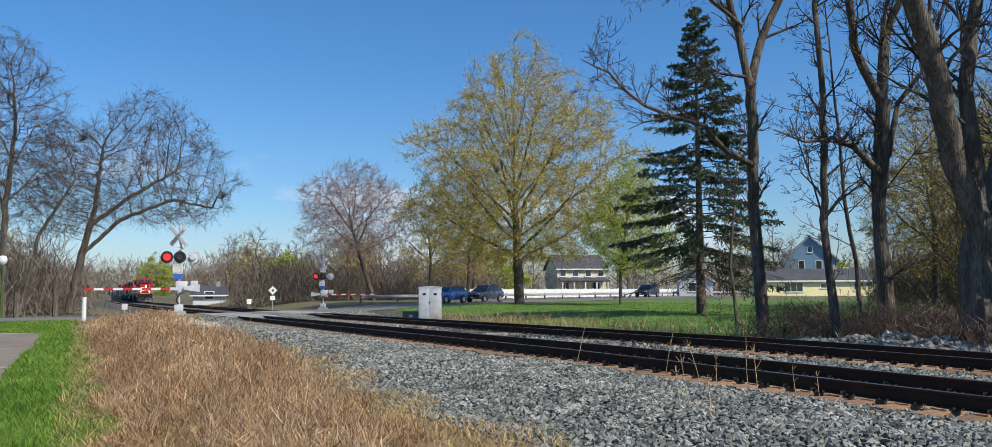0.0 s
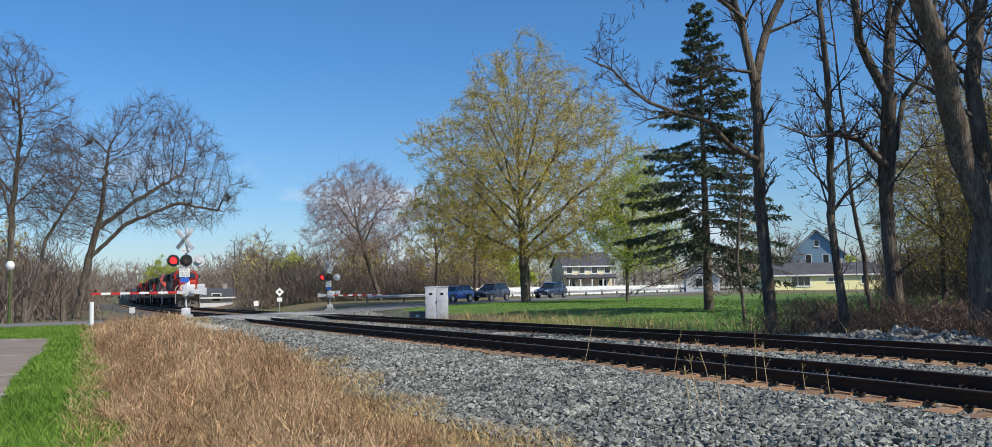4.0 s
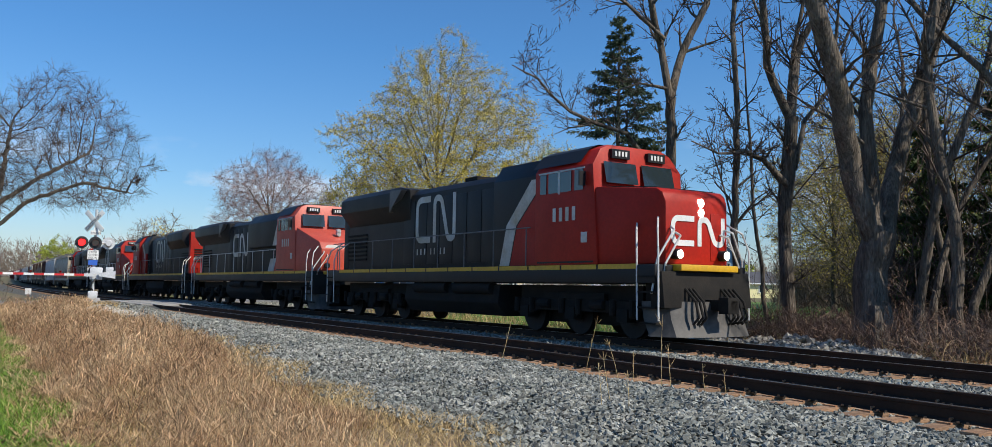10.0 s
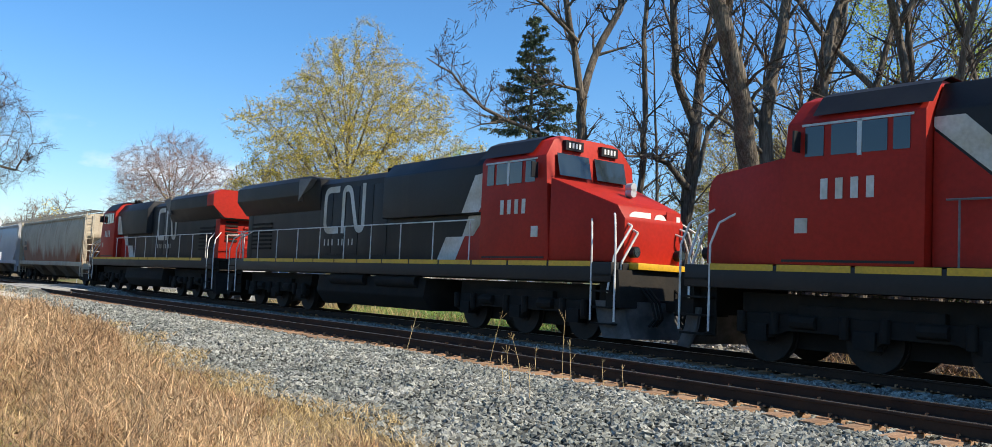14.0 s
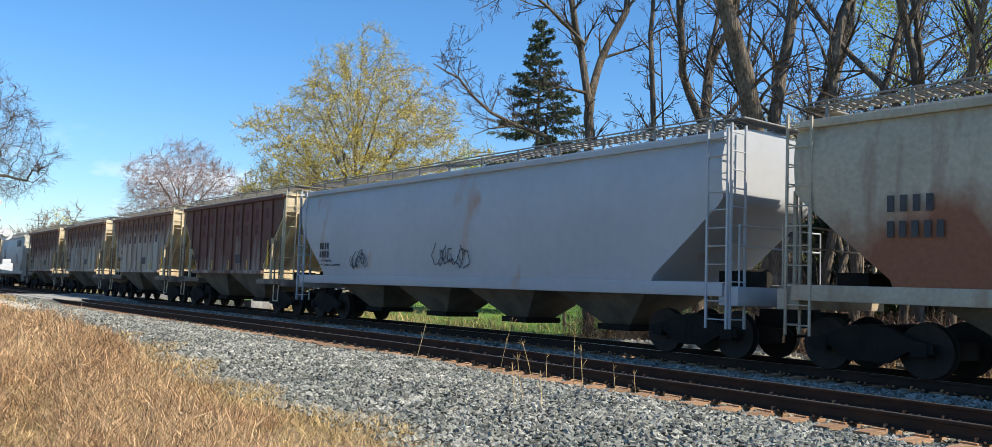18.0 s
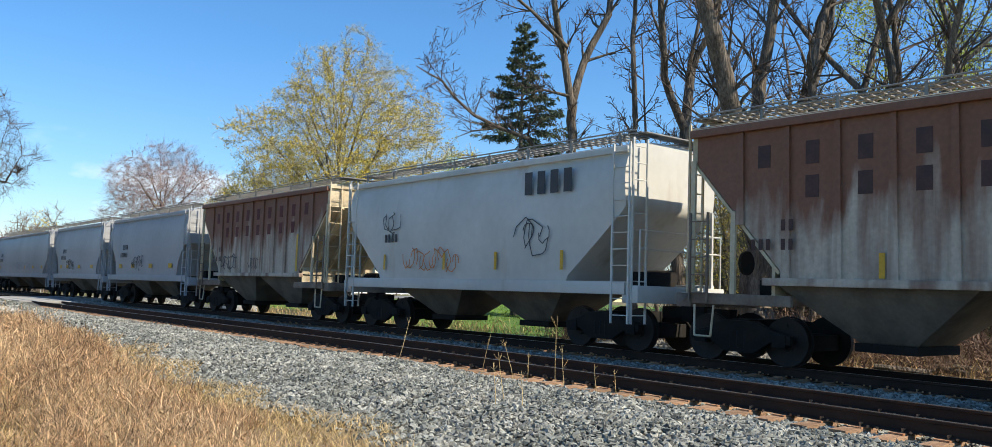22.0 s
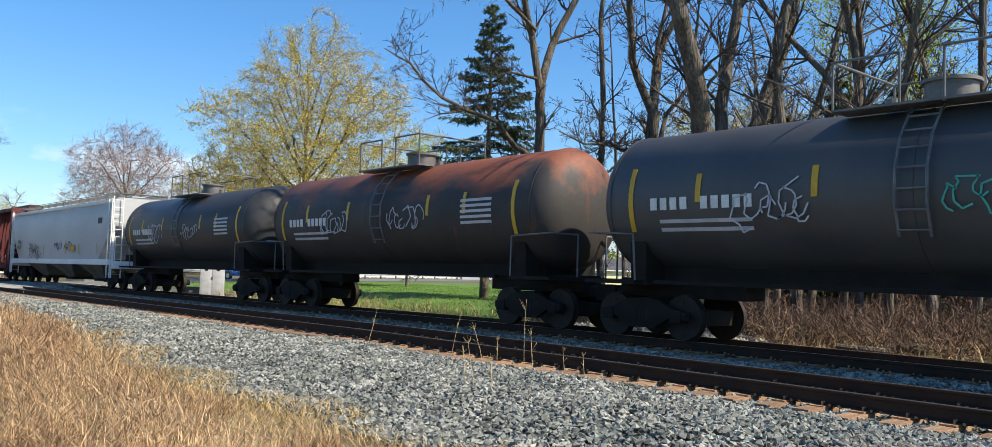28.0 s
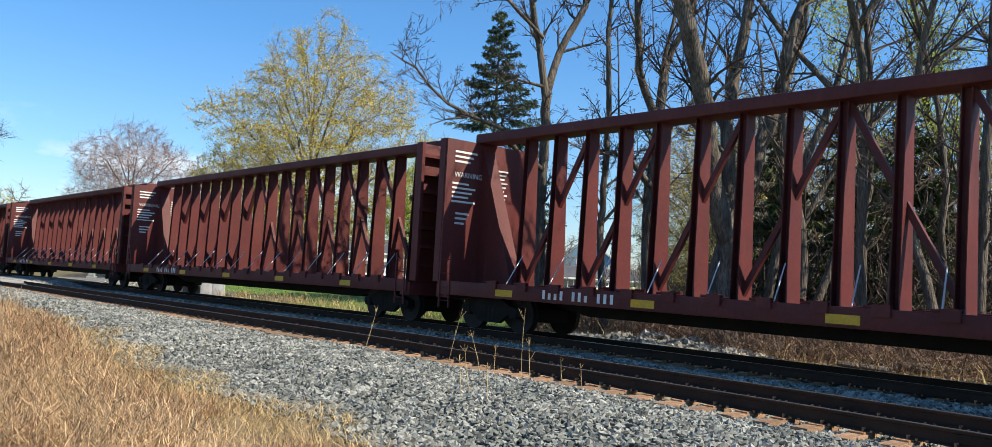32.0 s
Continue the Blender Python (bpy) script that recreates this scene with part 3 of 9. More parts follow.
M_GRAF_BAND = band_material("banded_spray_paint", [(0.8, (0.42, 0.56, 0.60)), (1.42, (0.40, 0.22, 0.38)), (1.78, (0.13, 0.36, 0.50)), (2.05, (0.06, 0.34, 0.38)), (2.22, (0.42, 0.60, 0.52))])


def rust_panel_material(name, base, rust, top, low, weak=-0.35, strong=0.5, runs=(0.42, 0.72), patch=(1.0, 1.6, 0.35)):
    """Paint whose rust hangs down from the roofline, reaching from top to low."""
    m = material(name, base, tuple(c * 0.85 for c in base), rough=0.65, scale=0.8, fine=12, bump=0.05, streak=tuple(c * 0.8 for c in rust), streak_scale=(3, 3, 0.25), streak_lo=runs[0], streak_hi=runs[1])
    n, l = m.node_tree.nodes, m.node_tree.links
    hs = [k for k in n if k.bl_idname == "ShaderNodeHueSaturation"][0]
    src = hs.inputs["Color"].links[0].from_socket
    co, sp = n.new("ShaderNodeTexCoord"), n.new("ShaderNodeSeparateXYZ")
    l.new(co.outputs["Object"], sp.inputs["Vector"])
    mp2 = n.new("ShaderNodeMapping")
    mp2.inputs["Scale"].default_value = patch
    ns = n.new("ShaderNodeTexNoise")
    ns.inputs["Scale"].default_value, ns.inputs["Detail"].default_value = 1.5, 8
    l.new(co.outputs["Object"], mp2.inputs["Vector"])
    l.new(mp2.outputs["Vector"], ns.inputs["Vector"])
    a = n.new("ShaderNodeMapRange")
    a.inputs["From Min"].default_value, a.inputs["From Max"].default_value = low, top
    a.inputs["To Min"].default_value, a.inputs["To Max"].default_value = weak, strong
    l.new(sp.outputs["Z"], a.inputs["Value"])
    ad = n.new("ShaderNodeMath")
    ad.operation = "ADD"
    l.new(a.outputs["Result"], ad.inputs[0])
    l.new(ns.outputs["Fac"], ad.inputs[1])
    rp = n.new("ShaderNodeValToRGB")
    rp.color_ramp.elements[0].position, rp.color_ramp.elements[1].position = 0.45, 0.66
    l.new(ad.outputs["Value"], rp.inputs["Fac"])
    mx = n.new("ShaderNodeMixRGB")
    mx.inputs["Color2"].default_value = (*rust, 1)
    l.new(src, mx.inputs["Color1"])
    l.new(rp.outputs["Color"], mx.inputs["Fac"])
    l.new(mx.outputs["Color"], hs.inputs["Color"])
    return m


M_TANRUST = rust_panel_material("rust_stained_tan_paint", (0.45, 0.385, 0.285), (0.25, 0.09, 0.042), 1.5, 4.1, -0.42, 0.29, (0.55, 0.85), (1.0, 0.55, 0.3))
M_TANKRUST = rust_panel_material("rusty_black_tank_paint", (0.036, 0.032, 0.03), (0.20, 0.062, 0.032), 4.3, 2.5, -0.38, 0.34, (0.6, 0.9), (1.0, 0.35, 0.7))
M_WC_RUST = rust_panel_material("rust_covered_grey_paint", (0.32, 0.26, 0.215), (0.125, 0.045, 0.028), 4.4, -0.7)
M_WC_PALE = rust_panel_material("rust_streaked_grey_paint", (0.52, 0.45, 0.36), (0.21, 0.095, 0.055), 4.7, 2.2)
M_WC_MIX = rust_panel_material("half_rusted_grey_paint", (0.50, 0.42, 0.33), (0.20, 0.082, 0.046), 4.6, 1.4)

# wheels and trucks, shared by all vehicles


def wheelset_mesh(r):
    m = Mesh()
    for s in (-1, 1):
        m.tube((s * 0.68, 0, 0), (s * 0.81, 0, 0), r, n=22)
        m.tube((s * 0.655, 0, 0), (s * 0.68, 0, 0), r + 0.028, n=22)
        m.tube((s * 0.81, 0, 0), (s * 0.83, 0, 0), r * 0.42, n=12)
        m.tube((s * 0.82, 0.0, r * 0.68), (s * 0.83, 0, r * 0.68), r * 0.1, n=6)
    m.tube((-0.95, 0, 0), (0.95, 0, 0), 0.085, n=10)
    return mesh_data("wheelset", m, M_WHEEL)


WS = {r: wheelset_mesh(r) for r in (0.46, 0.53)}


def freight_frame():
    m = Mesh()
    for s in (-1, 1):
        a = s * 0.98
        prof = [(-1.12, 0.58), (-0.72, 0.66), (-0.38, 0.82), (0.38, 0.82), (0.72, 0.66), (1.12, 0.58), (1.12, 0.42), (0.7, 0.44), (0.34, 0.22), (-0.34, 0.22), (-0.7, 0.44), (-1.12, 0.42)]
        m.prism(prof, "x", a - 0.07, a + 0.07)
        for k in (-0.16, 0, 0.16):
            m.tube((a + s * 0.02, k, 0.3), (a + s * 0.02, k, 0.62), 0.07, n=8)
        for k in (-0.89, 0.89):
            m.box(a - 0.1, a + 0.1, k - 0.14, k + 0.14, 0.36, 0.6)
    m.box(-1.0, 1.0, -0.2, 0.2, 0.55, 0.85).box(-0.62, 0.62, -1.15, -0.95, 0.3, 0.6).box(-0.62, 0.62, 0.95, 1.15, 0.3, 0.6).box(-0.3, 0.3, -1.1, 1.1, 0.35, 0.62)
    return mesh_data("truck", m, M_UNDER, bevel=0.015)


def loco_frame():
    m = Mesh()
    for s in (-1, 1):
        a = s * 1.05
        prof = [(-2.6, 0.72), (-2.4, 0.92), (2.4, 0.92), (2.6, 0.72), (2.5, 0.5), (1.9, 0.46), (1.5, 0.62), (0.4, 0.62), (0.2, 0.46), (-0.2, 0.46), (-0.4, 0.62), (-1.5, 0.62), (-1.9, 0.46), (-2.5, 0.5)]
        m.prism(prof, "x", a - 0.08, a + 0.08)
        for k in (-2.1, 0, 2.1):
            m.box(a - 0.15, a + 0.15, k - 0.2, k + 0.2, 0.4, 0.72)
            m.tube((a + s * 0.12, k - 0.36, 0.55), (a + s * 0.12, k - 0.36, 0.95), 0.09, n=8)
            m.tube((a + s * 0.12, k + 0.36, 0.55), (a + s * 0.12, k + 0.36, 0.95), 0.09, n=8)
        for k in (-1.15, 1.15):
            m.tube((a + s * 0.1, k - 0.25, 0.8), (a + s * 0.1, k + 0.25, 0.8), 0.13, n=8)
    m.box(-1.1, 1.1, -1.3, 1.3, 0.7, 1.1).box(-0.6, 0.6, -2.5, 2.5, 0.28, 0.9).box(-0.95, 0.95, -2.6, 2.6, 0.85, 1.3)
    return mesh_data("truck", m, M_UNDER, bevel=0.015)


FRAME_CAR, FRAME_LOCO = freight_frame(), loco_frame()


def truck(parent, y, loco=False):
    tr = new("truck", FRAME_LOCO if loco else FRAME_CAR)
    tr.parent = parent
    tr.matrix_basis = pose(0, y, 0)
    for k in (-2.1, 0, 2.1) if loco else (-0.89, 0.89):
        w = new("wheelset", WS[0.53 if loco else 0.46])
        w.parent = tr
        w.matrix_basis = pose(0, k, 0.53 if loco else 0.46)
    return tr


def coupler(parent, y, s):
    m = Mesh().box(-0.12, 0.12, min(y, y + s * 0.9), max(y, y + s * 0.9), 0.75, 1.0)
    m.box(-0.2, 0.16, min(y, y + s * 0.3), max(y, y + s * 0.3), 0.68, 1.06)
    m.path([(0.35, y + s * 0.8, 0.9), (0.4, y + s * 0.45, 0.45), (0.36, y + s * 0.05, 0.5)], 0.03)
    return part("coupler", m, M_UNDER, parent, bevel=0.03)


def plate_on(m, x, poly):
    """A thin flat shape on a side at x: poly of (y, z)."""
    s = 1 if x > 0 else -1
    return m.prism(poly, "x", min(x, x + s * 0.006), max(x, x + s * 0.006))


def bars(parent, x, y, z, words, h, mat, gap=0.45, flip=1, name="lettering", label=""):
    """A line of plain bars standing for letters; words: widths in letter units, spaced. Runs towards +y * flip."""
    for w in words:
        if w > 0:
            c, e = y + flip * h * 0.31 * w, h * 0.2 * w
            part(name, plate_on(Mesh(), x, [(c - e, z), (c + e, z), (c + e, z + h), (c - e, z + h)]), mat, parent, label)
        y += flip * h * (0.62 * abs(w) + gap)


def text_mesh(s, size):
    cu = bpy.data.curves.new("writing", "FONT")
    cu.body, cu.size, cu.extrude = s, size, 0.002
    ob = bpy.data.objects.new("writing", cu)
    me = bpy.data.meshes.new_from_object(ob)
    bpy.data.objects.remove(ob)
    bpy.data.curves.remove(cu)
    return me


def writing(s, size, parent, m, mat, name="writing"):
    me = text_mesh(s, size)
    me.materials.clear()
    me.materials.append(mat)
    ob = new(name, me)
    ob.parent = parent
    ob.matrix_basis = m
    return ob


def near_side(y, z, x=-1.56):
    """Upright writing on the side facing -x, which reads towards -y."""
    return Matrix.Translation((x - 0.008, y, z)) @ Matrix(((0, 0, -1, 0), (-1, 0, 0, 0), (0, 1, 0, 0), (0, 0, 0, 1)))


def scrawl(parent, x, y, z, w, h, seed, mat, thick=0.03, n=9, name="graffiti"):
    """A tangle of sprayed strokes with no letters in it."""
    r = random.Random(seed)
    m = Mesh()
    for k in range(n):
        cyy, czz = y + w * (k + 0.5) / n, z + h * r.uniform(0.3, 0.7)
        a0, rad = r.uniform(0, 6.28), h * r.uniform(0.25, 0.5)
        pts = [(cyy + rad * 0.8 * math.cos(a0 + i * r.uniform(0.5, 0.8)), czz + rad * math.sin(a0 + i * 0.65) * r.uniform(0.8, 1.2)) for i in range(7)]
        for (a, b), (c, d) in zip(pts, pts[1:]):
            v = Vector((c - a, d - b))
            if v.length < 1e-4:
                continue
            nn = Vector((-v.y, v.x)).normalized() * thick / 2
            plate_on(m, x, [(a - nn.x, b - nn.y), (c - nn.x, d - nn.y), (c + nn.x, d + nn.y), (a + nn.x, b + nn.y)])
    return part(name, m, mat, parent, "sprayed graffiti strokes")


def outline_shape(parent, x, pts, thick, mat, name="emblem"):
    m = Mesh()
    for k, ((a, b), (c, d)) in enumerate(zip(pts, pts[1:])):
        v = Vector((c - a, d - b)).normalized()
        nn, e = Vector((-v.y, v.x)) * thick / 2, v * thick / 2
        plate_on(m, x + (0.003 if x > 0 else -0.003) * k, [(a - nn.x - e.x, b - nn.y - e.y), (c - nn.x + e.x, d - nn.y + e.y), (c + nn.x + e.x, d + nn.y + e.y), (a + nn.x - e.x, b + nn.y - e.y)])
    return part(name, m, mat, parent, "white painted emblem shape")


def worm(parent, x, pts, thick, mat, rad=0.3, flat="x", name="emblem"):
    """A painted stroke of even width with rounded bends; pts of (y, z) on a side, or (x, z) on an end."""
    P = [Vector(p) for p in pts]
    line = [P[0]]
    for a, b, c in zip(P, P[1:], P[2:]):
        u, w = (a - b).normalized(), (c - b).normalized()
        r = min(rad, (a - b).length * 0.49, (c - b).length * 0.49)
        for k in range(8):
            t = k / 7
            line.append((b + u * r) * (1 - t) ** 2 + b * 2 * t * (1 - t) + (b + w * r) * t * t)
    line.append(P[-1])
    vs, fs = [], []
    s = 1 if x > 0 and flat == "x" else -1
    for i, p in enumerate(line):
        d = (line[min(i + 1, len(line) - 1)] - line[max(i - 1, 0)]).normalized()
        n = Vector((-d.y, d.x)) * thick / 2
        for q in (p + n, p - n):
            vs += [(x, q.x, q.y), (x + s * 0.006, q.x, q.y)] if flat == "x" else [(q.x, x, q.y), (q.x, x + s * 0.012, q.y)]
    for i in range(len(line) - 1):
        k = 4 * i
        fs += [(k, k + 2, k + 6, k + 4), (k + 1, k + 5, k + 7, k + 3), (k, k + 4, k + 5, k + 1), (k + 2, k + 3, k + 7, k + 6)]
    fs += [(0, 1, 3, 2), (len(vs) - 4, len(vs) - 2, len(vs) - 1, len(vs) - 3)]
    return part(name, Mesh().add(vs, fs), mat, parent, "white painted emblem stroke")


def rail_run(parent, pts, r=0.02, mat=None, name="handrail"):
    return part(name, Mesh().path(pts, r, n=6), mat or M_RAILING, parent)


def ladder(parent, x, y0, y1, z0, z1, n, mat, name="ladder", axis="y"):
    m = Mesh()
    for y in (y0, y1):
        m.box(x - 0.022, x + 0.022, y - 0.02, y + 0.02, z0, z1)
    for k in range(n):
        z = z0 + (z1 - z0) * (k + 0.5) / n
        m.tube((x, y0, z), (x, y1, z), 0.014, n=6)
    return part(name, m, mat, parent)


def end_ladder(parent, y, x0, x1, z0, z1, n, mat):
    m = Mesh()
    for x in (x0, x1):
        m.box(x - 0.02, x + 0.02, y - 0.022, y + 0.022, z0, z1)
    for k in range(n):
        z = z0 + (z1 - z0) * (k + 0.5) / n
        m.tube((x0, y, z), (x1, y, z), 0.014, n=6)
    return part("ladder", m, mat, parent)


def locomotive(label, L, kind, red, red_rear, lit, stripe_yellow, emblem_y, wide_mark):
    v = thing("diesel_locomotive", label, "locomotive", group="train")
    D = 1.82
    R = L - 0.75
    # frame, stripe, tank
    part("underframe", Mesh().box(-1.52, 1.52, 1.0, L - 1.0, 1.36, D - 0.02), M_BLACK, v, bevel=0.02)
    for s in (-1, 1):
        m = Mesh()
        y = 1.6
        while y < L - 2.4:
            m.box(s * 1.52, s * 1.53, y, min(y + 1.42, L - 1.6), D - 0.12, D)
            y += 1.5
        part("sill_stripe", m, M_YELLOW if stripe_yellow else M_CREAM, v, "dull yellow reflective sill stripe")
    prof = [(-1.3, 1.3), (1.3, 1.3), (1.38, 0.75), (1.1, 0.36), (-1.1, 0.36), (-1.38, 0.75)]
    part("fuel_tank", Mesh().prism(prof, "y", L * 0.36, L * 0.64), M_UNDER, v, bevel=0.05)
    for y in (L * 0.375, L * 0.5):
        part("air_reservoir", Mesh().tube((-1.32, y, 1.18), (-1.32, y + 2.2, 1.18), 0.19, n=12), M_UNDER, v)
    truck(v, 4.6, True), truck(v, L - 4.6, True)
    coupler(v, 0, 1), coupler(v, L, -1)
    # nose
    if kind == "emd":
        nose = [(1.15, D), (1.15, 3.2), (1.24, 3.42), (1.4, 3.52), (3.2, 3.66), (3.2, D)]
    else:
        nose = [(1.1, D), (1.1, 2.75), (1.3, 3.05), (3.1, 3.7), (3.1, D)]
    m = Mesh()
    n = len(nose)
    left = [(-1.02 - 0.48 * min(1, (y - 1.1) / 1.7), y, z) for y, z in nose]
    right = [(-x, y, z) for x, y, z in left]
    m.add(left + right, [(i, (i + 1) % n, n + (i + 1) % n, n + i) for i in range(n)] + [tuple(range(n)), tuple(range(2 * n - 1, n - 1, -1))])
    part("nose", m, red, v, "red short hood", bevel=0.06)
    if kind == "emd":
        part("anti_glare_panel", Mesh().add([(-0.95, 1.55, 3.545), (0.95, 1.55, 3.545), (1.3, 3.0, 3.66), (-1.3, 3.0, 3.66), (-0.95, 1.55, 3.56), (0.95, 1.55, 3.56), (1.3, 3.0, 3.675), (-1.3, 3.0, 3.675)], [(0, 3, 2, 1), (4, 5, 6, 7), (0, 1, 5, 4), (1, 2, 6, 5), (2, 3, 7, 6), (3, 0, 4, 7)]), M_BLACK, v, "dull black panel on the nose top")
    # cab
    cab_end = 5.75
    cabp = [(-1.53, D), (1.53, D), (1.53, 4.2), (1.2, 4.62), (0.9, 4.74), (-0.9, 4.74), (-1.2, 4.62), (-1.53, 4.2)]
    m = Mesh()
    front = [(x, 3.05 + 0.32 * max(0, (z - 3.4) / 1.3), z) for x, z in cabp]
    back = [(x, cab_end, z) for x, z in cabp]
    m.loft([front, back])
    cab = part("cab", m, red, v, "red cab with dark windows", bevel=0.04)
    part("cab_roof", Mesh().loft([[(x * 1.02, y, z + 0.02) for x, z in [(-1.5, 4.28), (-1.19, 4.64), (-0.9, 4.76), (0.9, 4.76), (1.19, 4.64), (1.5, 4.28)]] for y in (3.75, cab_end + 0.1)], closed=False, caps=False), M_BLACK, v, smooth=0)
    for s in (-1, 1):
        # windscreen halves, with a red rim
        a, b = (0.1, 1.18) if s > 0 else (-1.18, -0.1)
        y_at = lambda z: 3.05 + 0.32 * (z - 3.4) / 1.3 - 0.012
        part("windscreen", Mesh().add([(a, y_at(3.78), 3.78), (b, y_at(3.78), 3.78), (b, y_at(4.3), 4.3), (a, y_at(4.3), 4.3), (a, y_at(3.78) - 0.01, 3.78), (b, y_at(3.78) - 0.01, 3.78), (b, y_at(4.3) - 0.01, 4.3), (a, y_at(4.3) - 0.01, 4.3)],
                                     [(0, 1, 2, 3), (7, 6, 5, 4), (0, 4, 5, 1), (1, 5, 6, 2), (2, 6, 7, 3), (3, 7, 4, 0)]), M_GLASS, v, "dark windscreen pane")
        x = s * 1.535
        for y0, y1 in ((3.62, 3.98), (4.12, 4.62), (4.66, 5.12), (5.22, 5.5)):
            part("side_window", Mesh().box(min(x, x + s * 0.012), max(x, x + s * 0.012), y0, y1, 3.62, 4.12), M_GLASS, v)
        part("window_frame", Mesh().box(min(x, x + s * 0.02), max(x, x + s * 0.02), 4.60, 4.68, 3.58, 4.16).box(min(x, x + s * 0.02), max(x, x + s * 0.02), 3.56, 5.56, 4.13, 4.17), M_STEEL, v)
        part("mirror", Mesh().box(s * 1.56, s * 1.76, 3.5, 3.54, 3.7, 4.05), M_BLACK, v)
        part("side_door_outline", Mesh().box(min(x, x + s * 0.012), max(x, x + s * 0.012), 3.2, 5.6, D + 0.05, D + 0.09), M_BLACK, v)
        # ditch light
        dl = Mesh().tube((s * 0.78, 0.93, D + 0.22), (s * 0.78, 1.16, D + 0.22), 0.12, n=14)
        part("ditch_light", dl, M_BLACK, v)
        part("ditch_light_lens", Mesh().tube((s * 0.78, 0.915, D + 0.22), (s * 0.78, 0.928, D + 0.22), 0.095, n=14), M_LAMP_LIT if lit else M_GLASS, v)
        # number boxes
        part("number_board", Mesh().box(s * 0.62 - 0.3, s * 0.62 + 0.3, 3.22, 3.36, 4.4, 4.62), M_BLACK, v)
        for k in range(4):
            part("number_bar", Mesh().box(s * 0.62 - 0.21 + k * 0.115, s * 0.62 - 0.21 + k * 0.115 + 0.06, 3.205, 3.215, 4.45, 4.57), M_MARK, v)
    # headlights in the nose
    for z in (3.0, 3.22) if kind == "emd" else (3.42, 3.55):
        part("headlight_lens", Mesh().tube((0.12, 1.13 if kind == "emd" else 1.9, z), (0.12, 1.2 if kind == "emd" else 2.1, z), 0.1, n=14), M_LAMP_LIT if lit else M_STEEL, v, "round headlight")
    part("nose_door", Mesh().box(0.45, 0.95, 1.135, 1.16, D + 0.1, 3.0), red, v, bevel=0.008)
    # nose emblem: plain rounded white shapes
    zz = 2.3
    worm(v, 1.142, [(-0.12, zz + 0.55), (-0.82, zz + 0.55), (-0.82, zz), (-0.12, zz)], 0.13, M_MARK, 0.2, "y")
    worm(v, 1.142, [(0.06, zz - 0.06), (0.06, zz + 0.55), (0.34, zz + 0.55), (0.58, zz), (0.86, zz), (0.86, zz + 0.61)], 0.13, M_MARK, 0.2, "y")
    # pilot and plow
    part("anticlimber", Mesh().box(-0.95, 0.95, 0.72, 1.15, D - 0.16, D - 0.01), M_YELLOW, v, "yellow front edge", bevel=0.02)
    part("pilot_plate", Mesh().prism([(0.85, 1.64), (1.2, 1.64), (1.2, 0.8), (0.75, 0.8)], "x", -1.45, 1.45), M_UNDER, v, bevel=0.02)
    ring = []
    for x, y in ((-1.5, 1.15), (-1.2, 0.62), (-0.6, 0.42), (0, 0.36), (0.6, 0.42), (1.2, 0.62), (1.5, 1.15)):
        ring.append((x, y))
    m = Mesh()
    m.loft([[(x, y + 0.25, 0.95) for x, y in ring], [(x, y + 0.18, 0.55) for x, y in ring], [(x, y, 0.14) for x, y in ring], [(x, y + 0.04, 0.14) for x, y in ring], [(x, y + 0.24, 0.55) for x, y in ring], [(x, y + 0.31, 0.95) for x, y in ring]], closed=False, caps=False)
    part("plow", m, M_SNOWPLOW, v, "scuffed dark grey snow plow")
    m = Mesh()
    for x in (-0.75, -0.62, -0.5, 0.42, 0.55, 0.7, 0.85):
        part("air_hose", Mesh().path([(x, 0.8, 1.25), (x + 0.03, 0.5, 0.95), (x + 0.02, 0.38, 0.6), (x - 0.05, 0.5, 0.42)], 0.03), M_UNDER, v)
    part("plow_for_rear", Mesh().prism([(L - 1.2, 1.2), (L - 0.8, 1.2), (L - 0.62, 0.3), (L - 0.9, 0.3)], "x", -1.4, 1.4), M_UNDER, v)
    # steps and end railings
    for s in (-1, 1):
        for end, yy in ((1, 1.25), (-1, L - 1.25)):
            m = Mesh()
            for k in range(4):
                m.box(min(s * 1.2, s * 1.55), max(s * 1.2, s * 1.55), yy - 0.3, yy + 0.3, 0.42 + k * 0.36, 0.46 + k * 0.36)
            m.box(min(s * 1.2, s * 1.24), max(s * 1.2, s * 1.24), yy - 0.34, yy + 0.34, 0.4, D - 0.05)
            part("steps", m, M_UNDER, v)
            for dy in (-0.36, 0.36):
                rail_run(v, [(s * 1.5, yy + dy, 0.5), (s * 1.52, yy + dy, D + 0.35), (s * 1.42, yy + dy + end * 0.12, D + 0.75), (s * 1.05, yy + dy + end * 0.5, D + 1.05)], 0.024)
        # walkway handrail
        m = Mesh()
        y = cab_end + 0.5
        while y < L - 1.7:
            m.tube((s * 1.47, y, D), (s * 1.47, y, D + 1.0), 0.018, n=6)
            y += 1.7
        m.tube((s * 1.47, cab_end + 0.3, D + 1.0), (s * 1.47, L - 1.4, D + 1.0), 0.018, n=6)
        part("walkway_handrail", m, M_GREYRAIL if kind == "emd" else M_RAILING, v)
        rail_run(v, [(s * 1.5, 1.12, D - 0.7), (s * 1.42, 1.02, D + 0.1), (s * 0.98, 0.92, D + 0.75), (s * 0.9, 1.12, D + 0.82)], 0.026)
        rail_run(v, [(s * 1.28, 1.0, D - 0.6), (s * 1.22, 0.96, D), (s * 0.8, 0.9, D + 0.62), (s * 0.74, 1.12, D + 0.7)], 0.026)
        rail_run(v, [(s * 0.95, L - 0.85, D), (s * 0.98, L - 0.85, D + 0.95), (s * 0.2, L - 0.85, D + 1.0), (s * 0.2, L - 0.85, D)], 0.022)
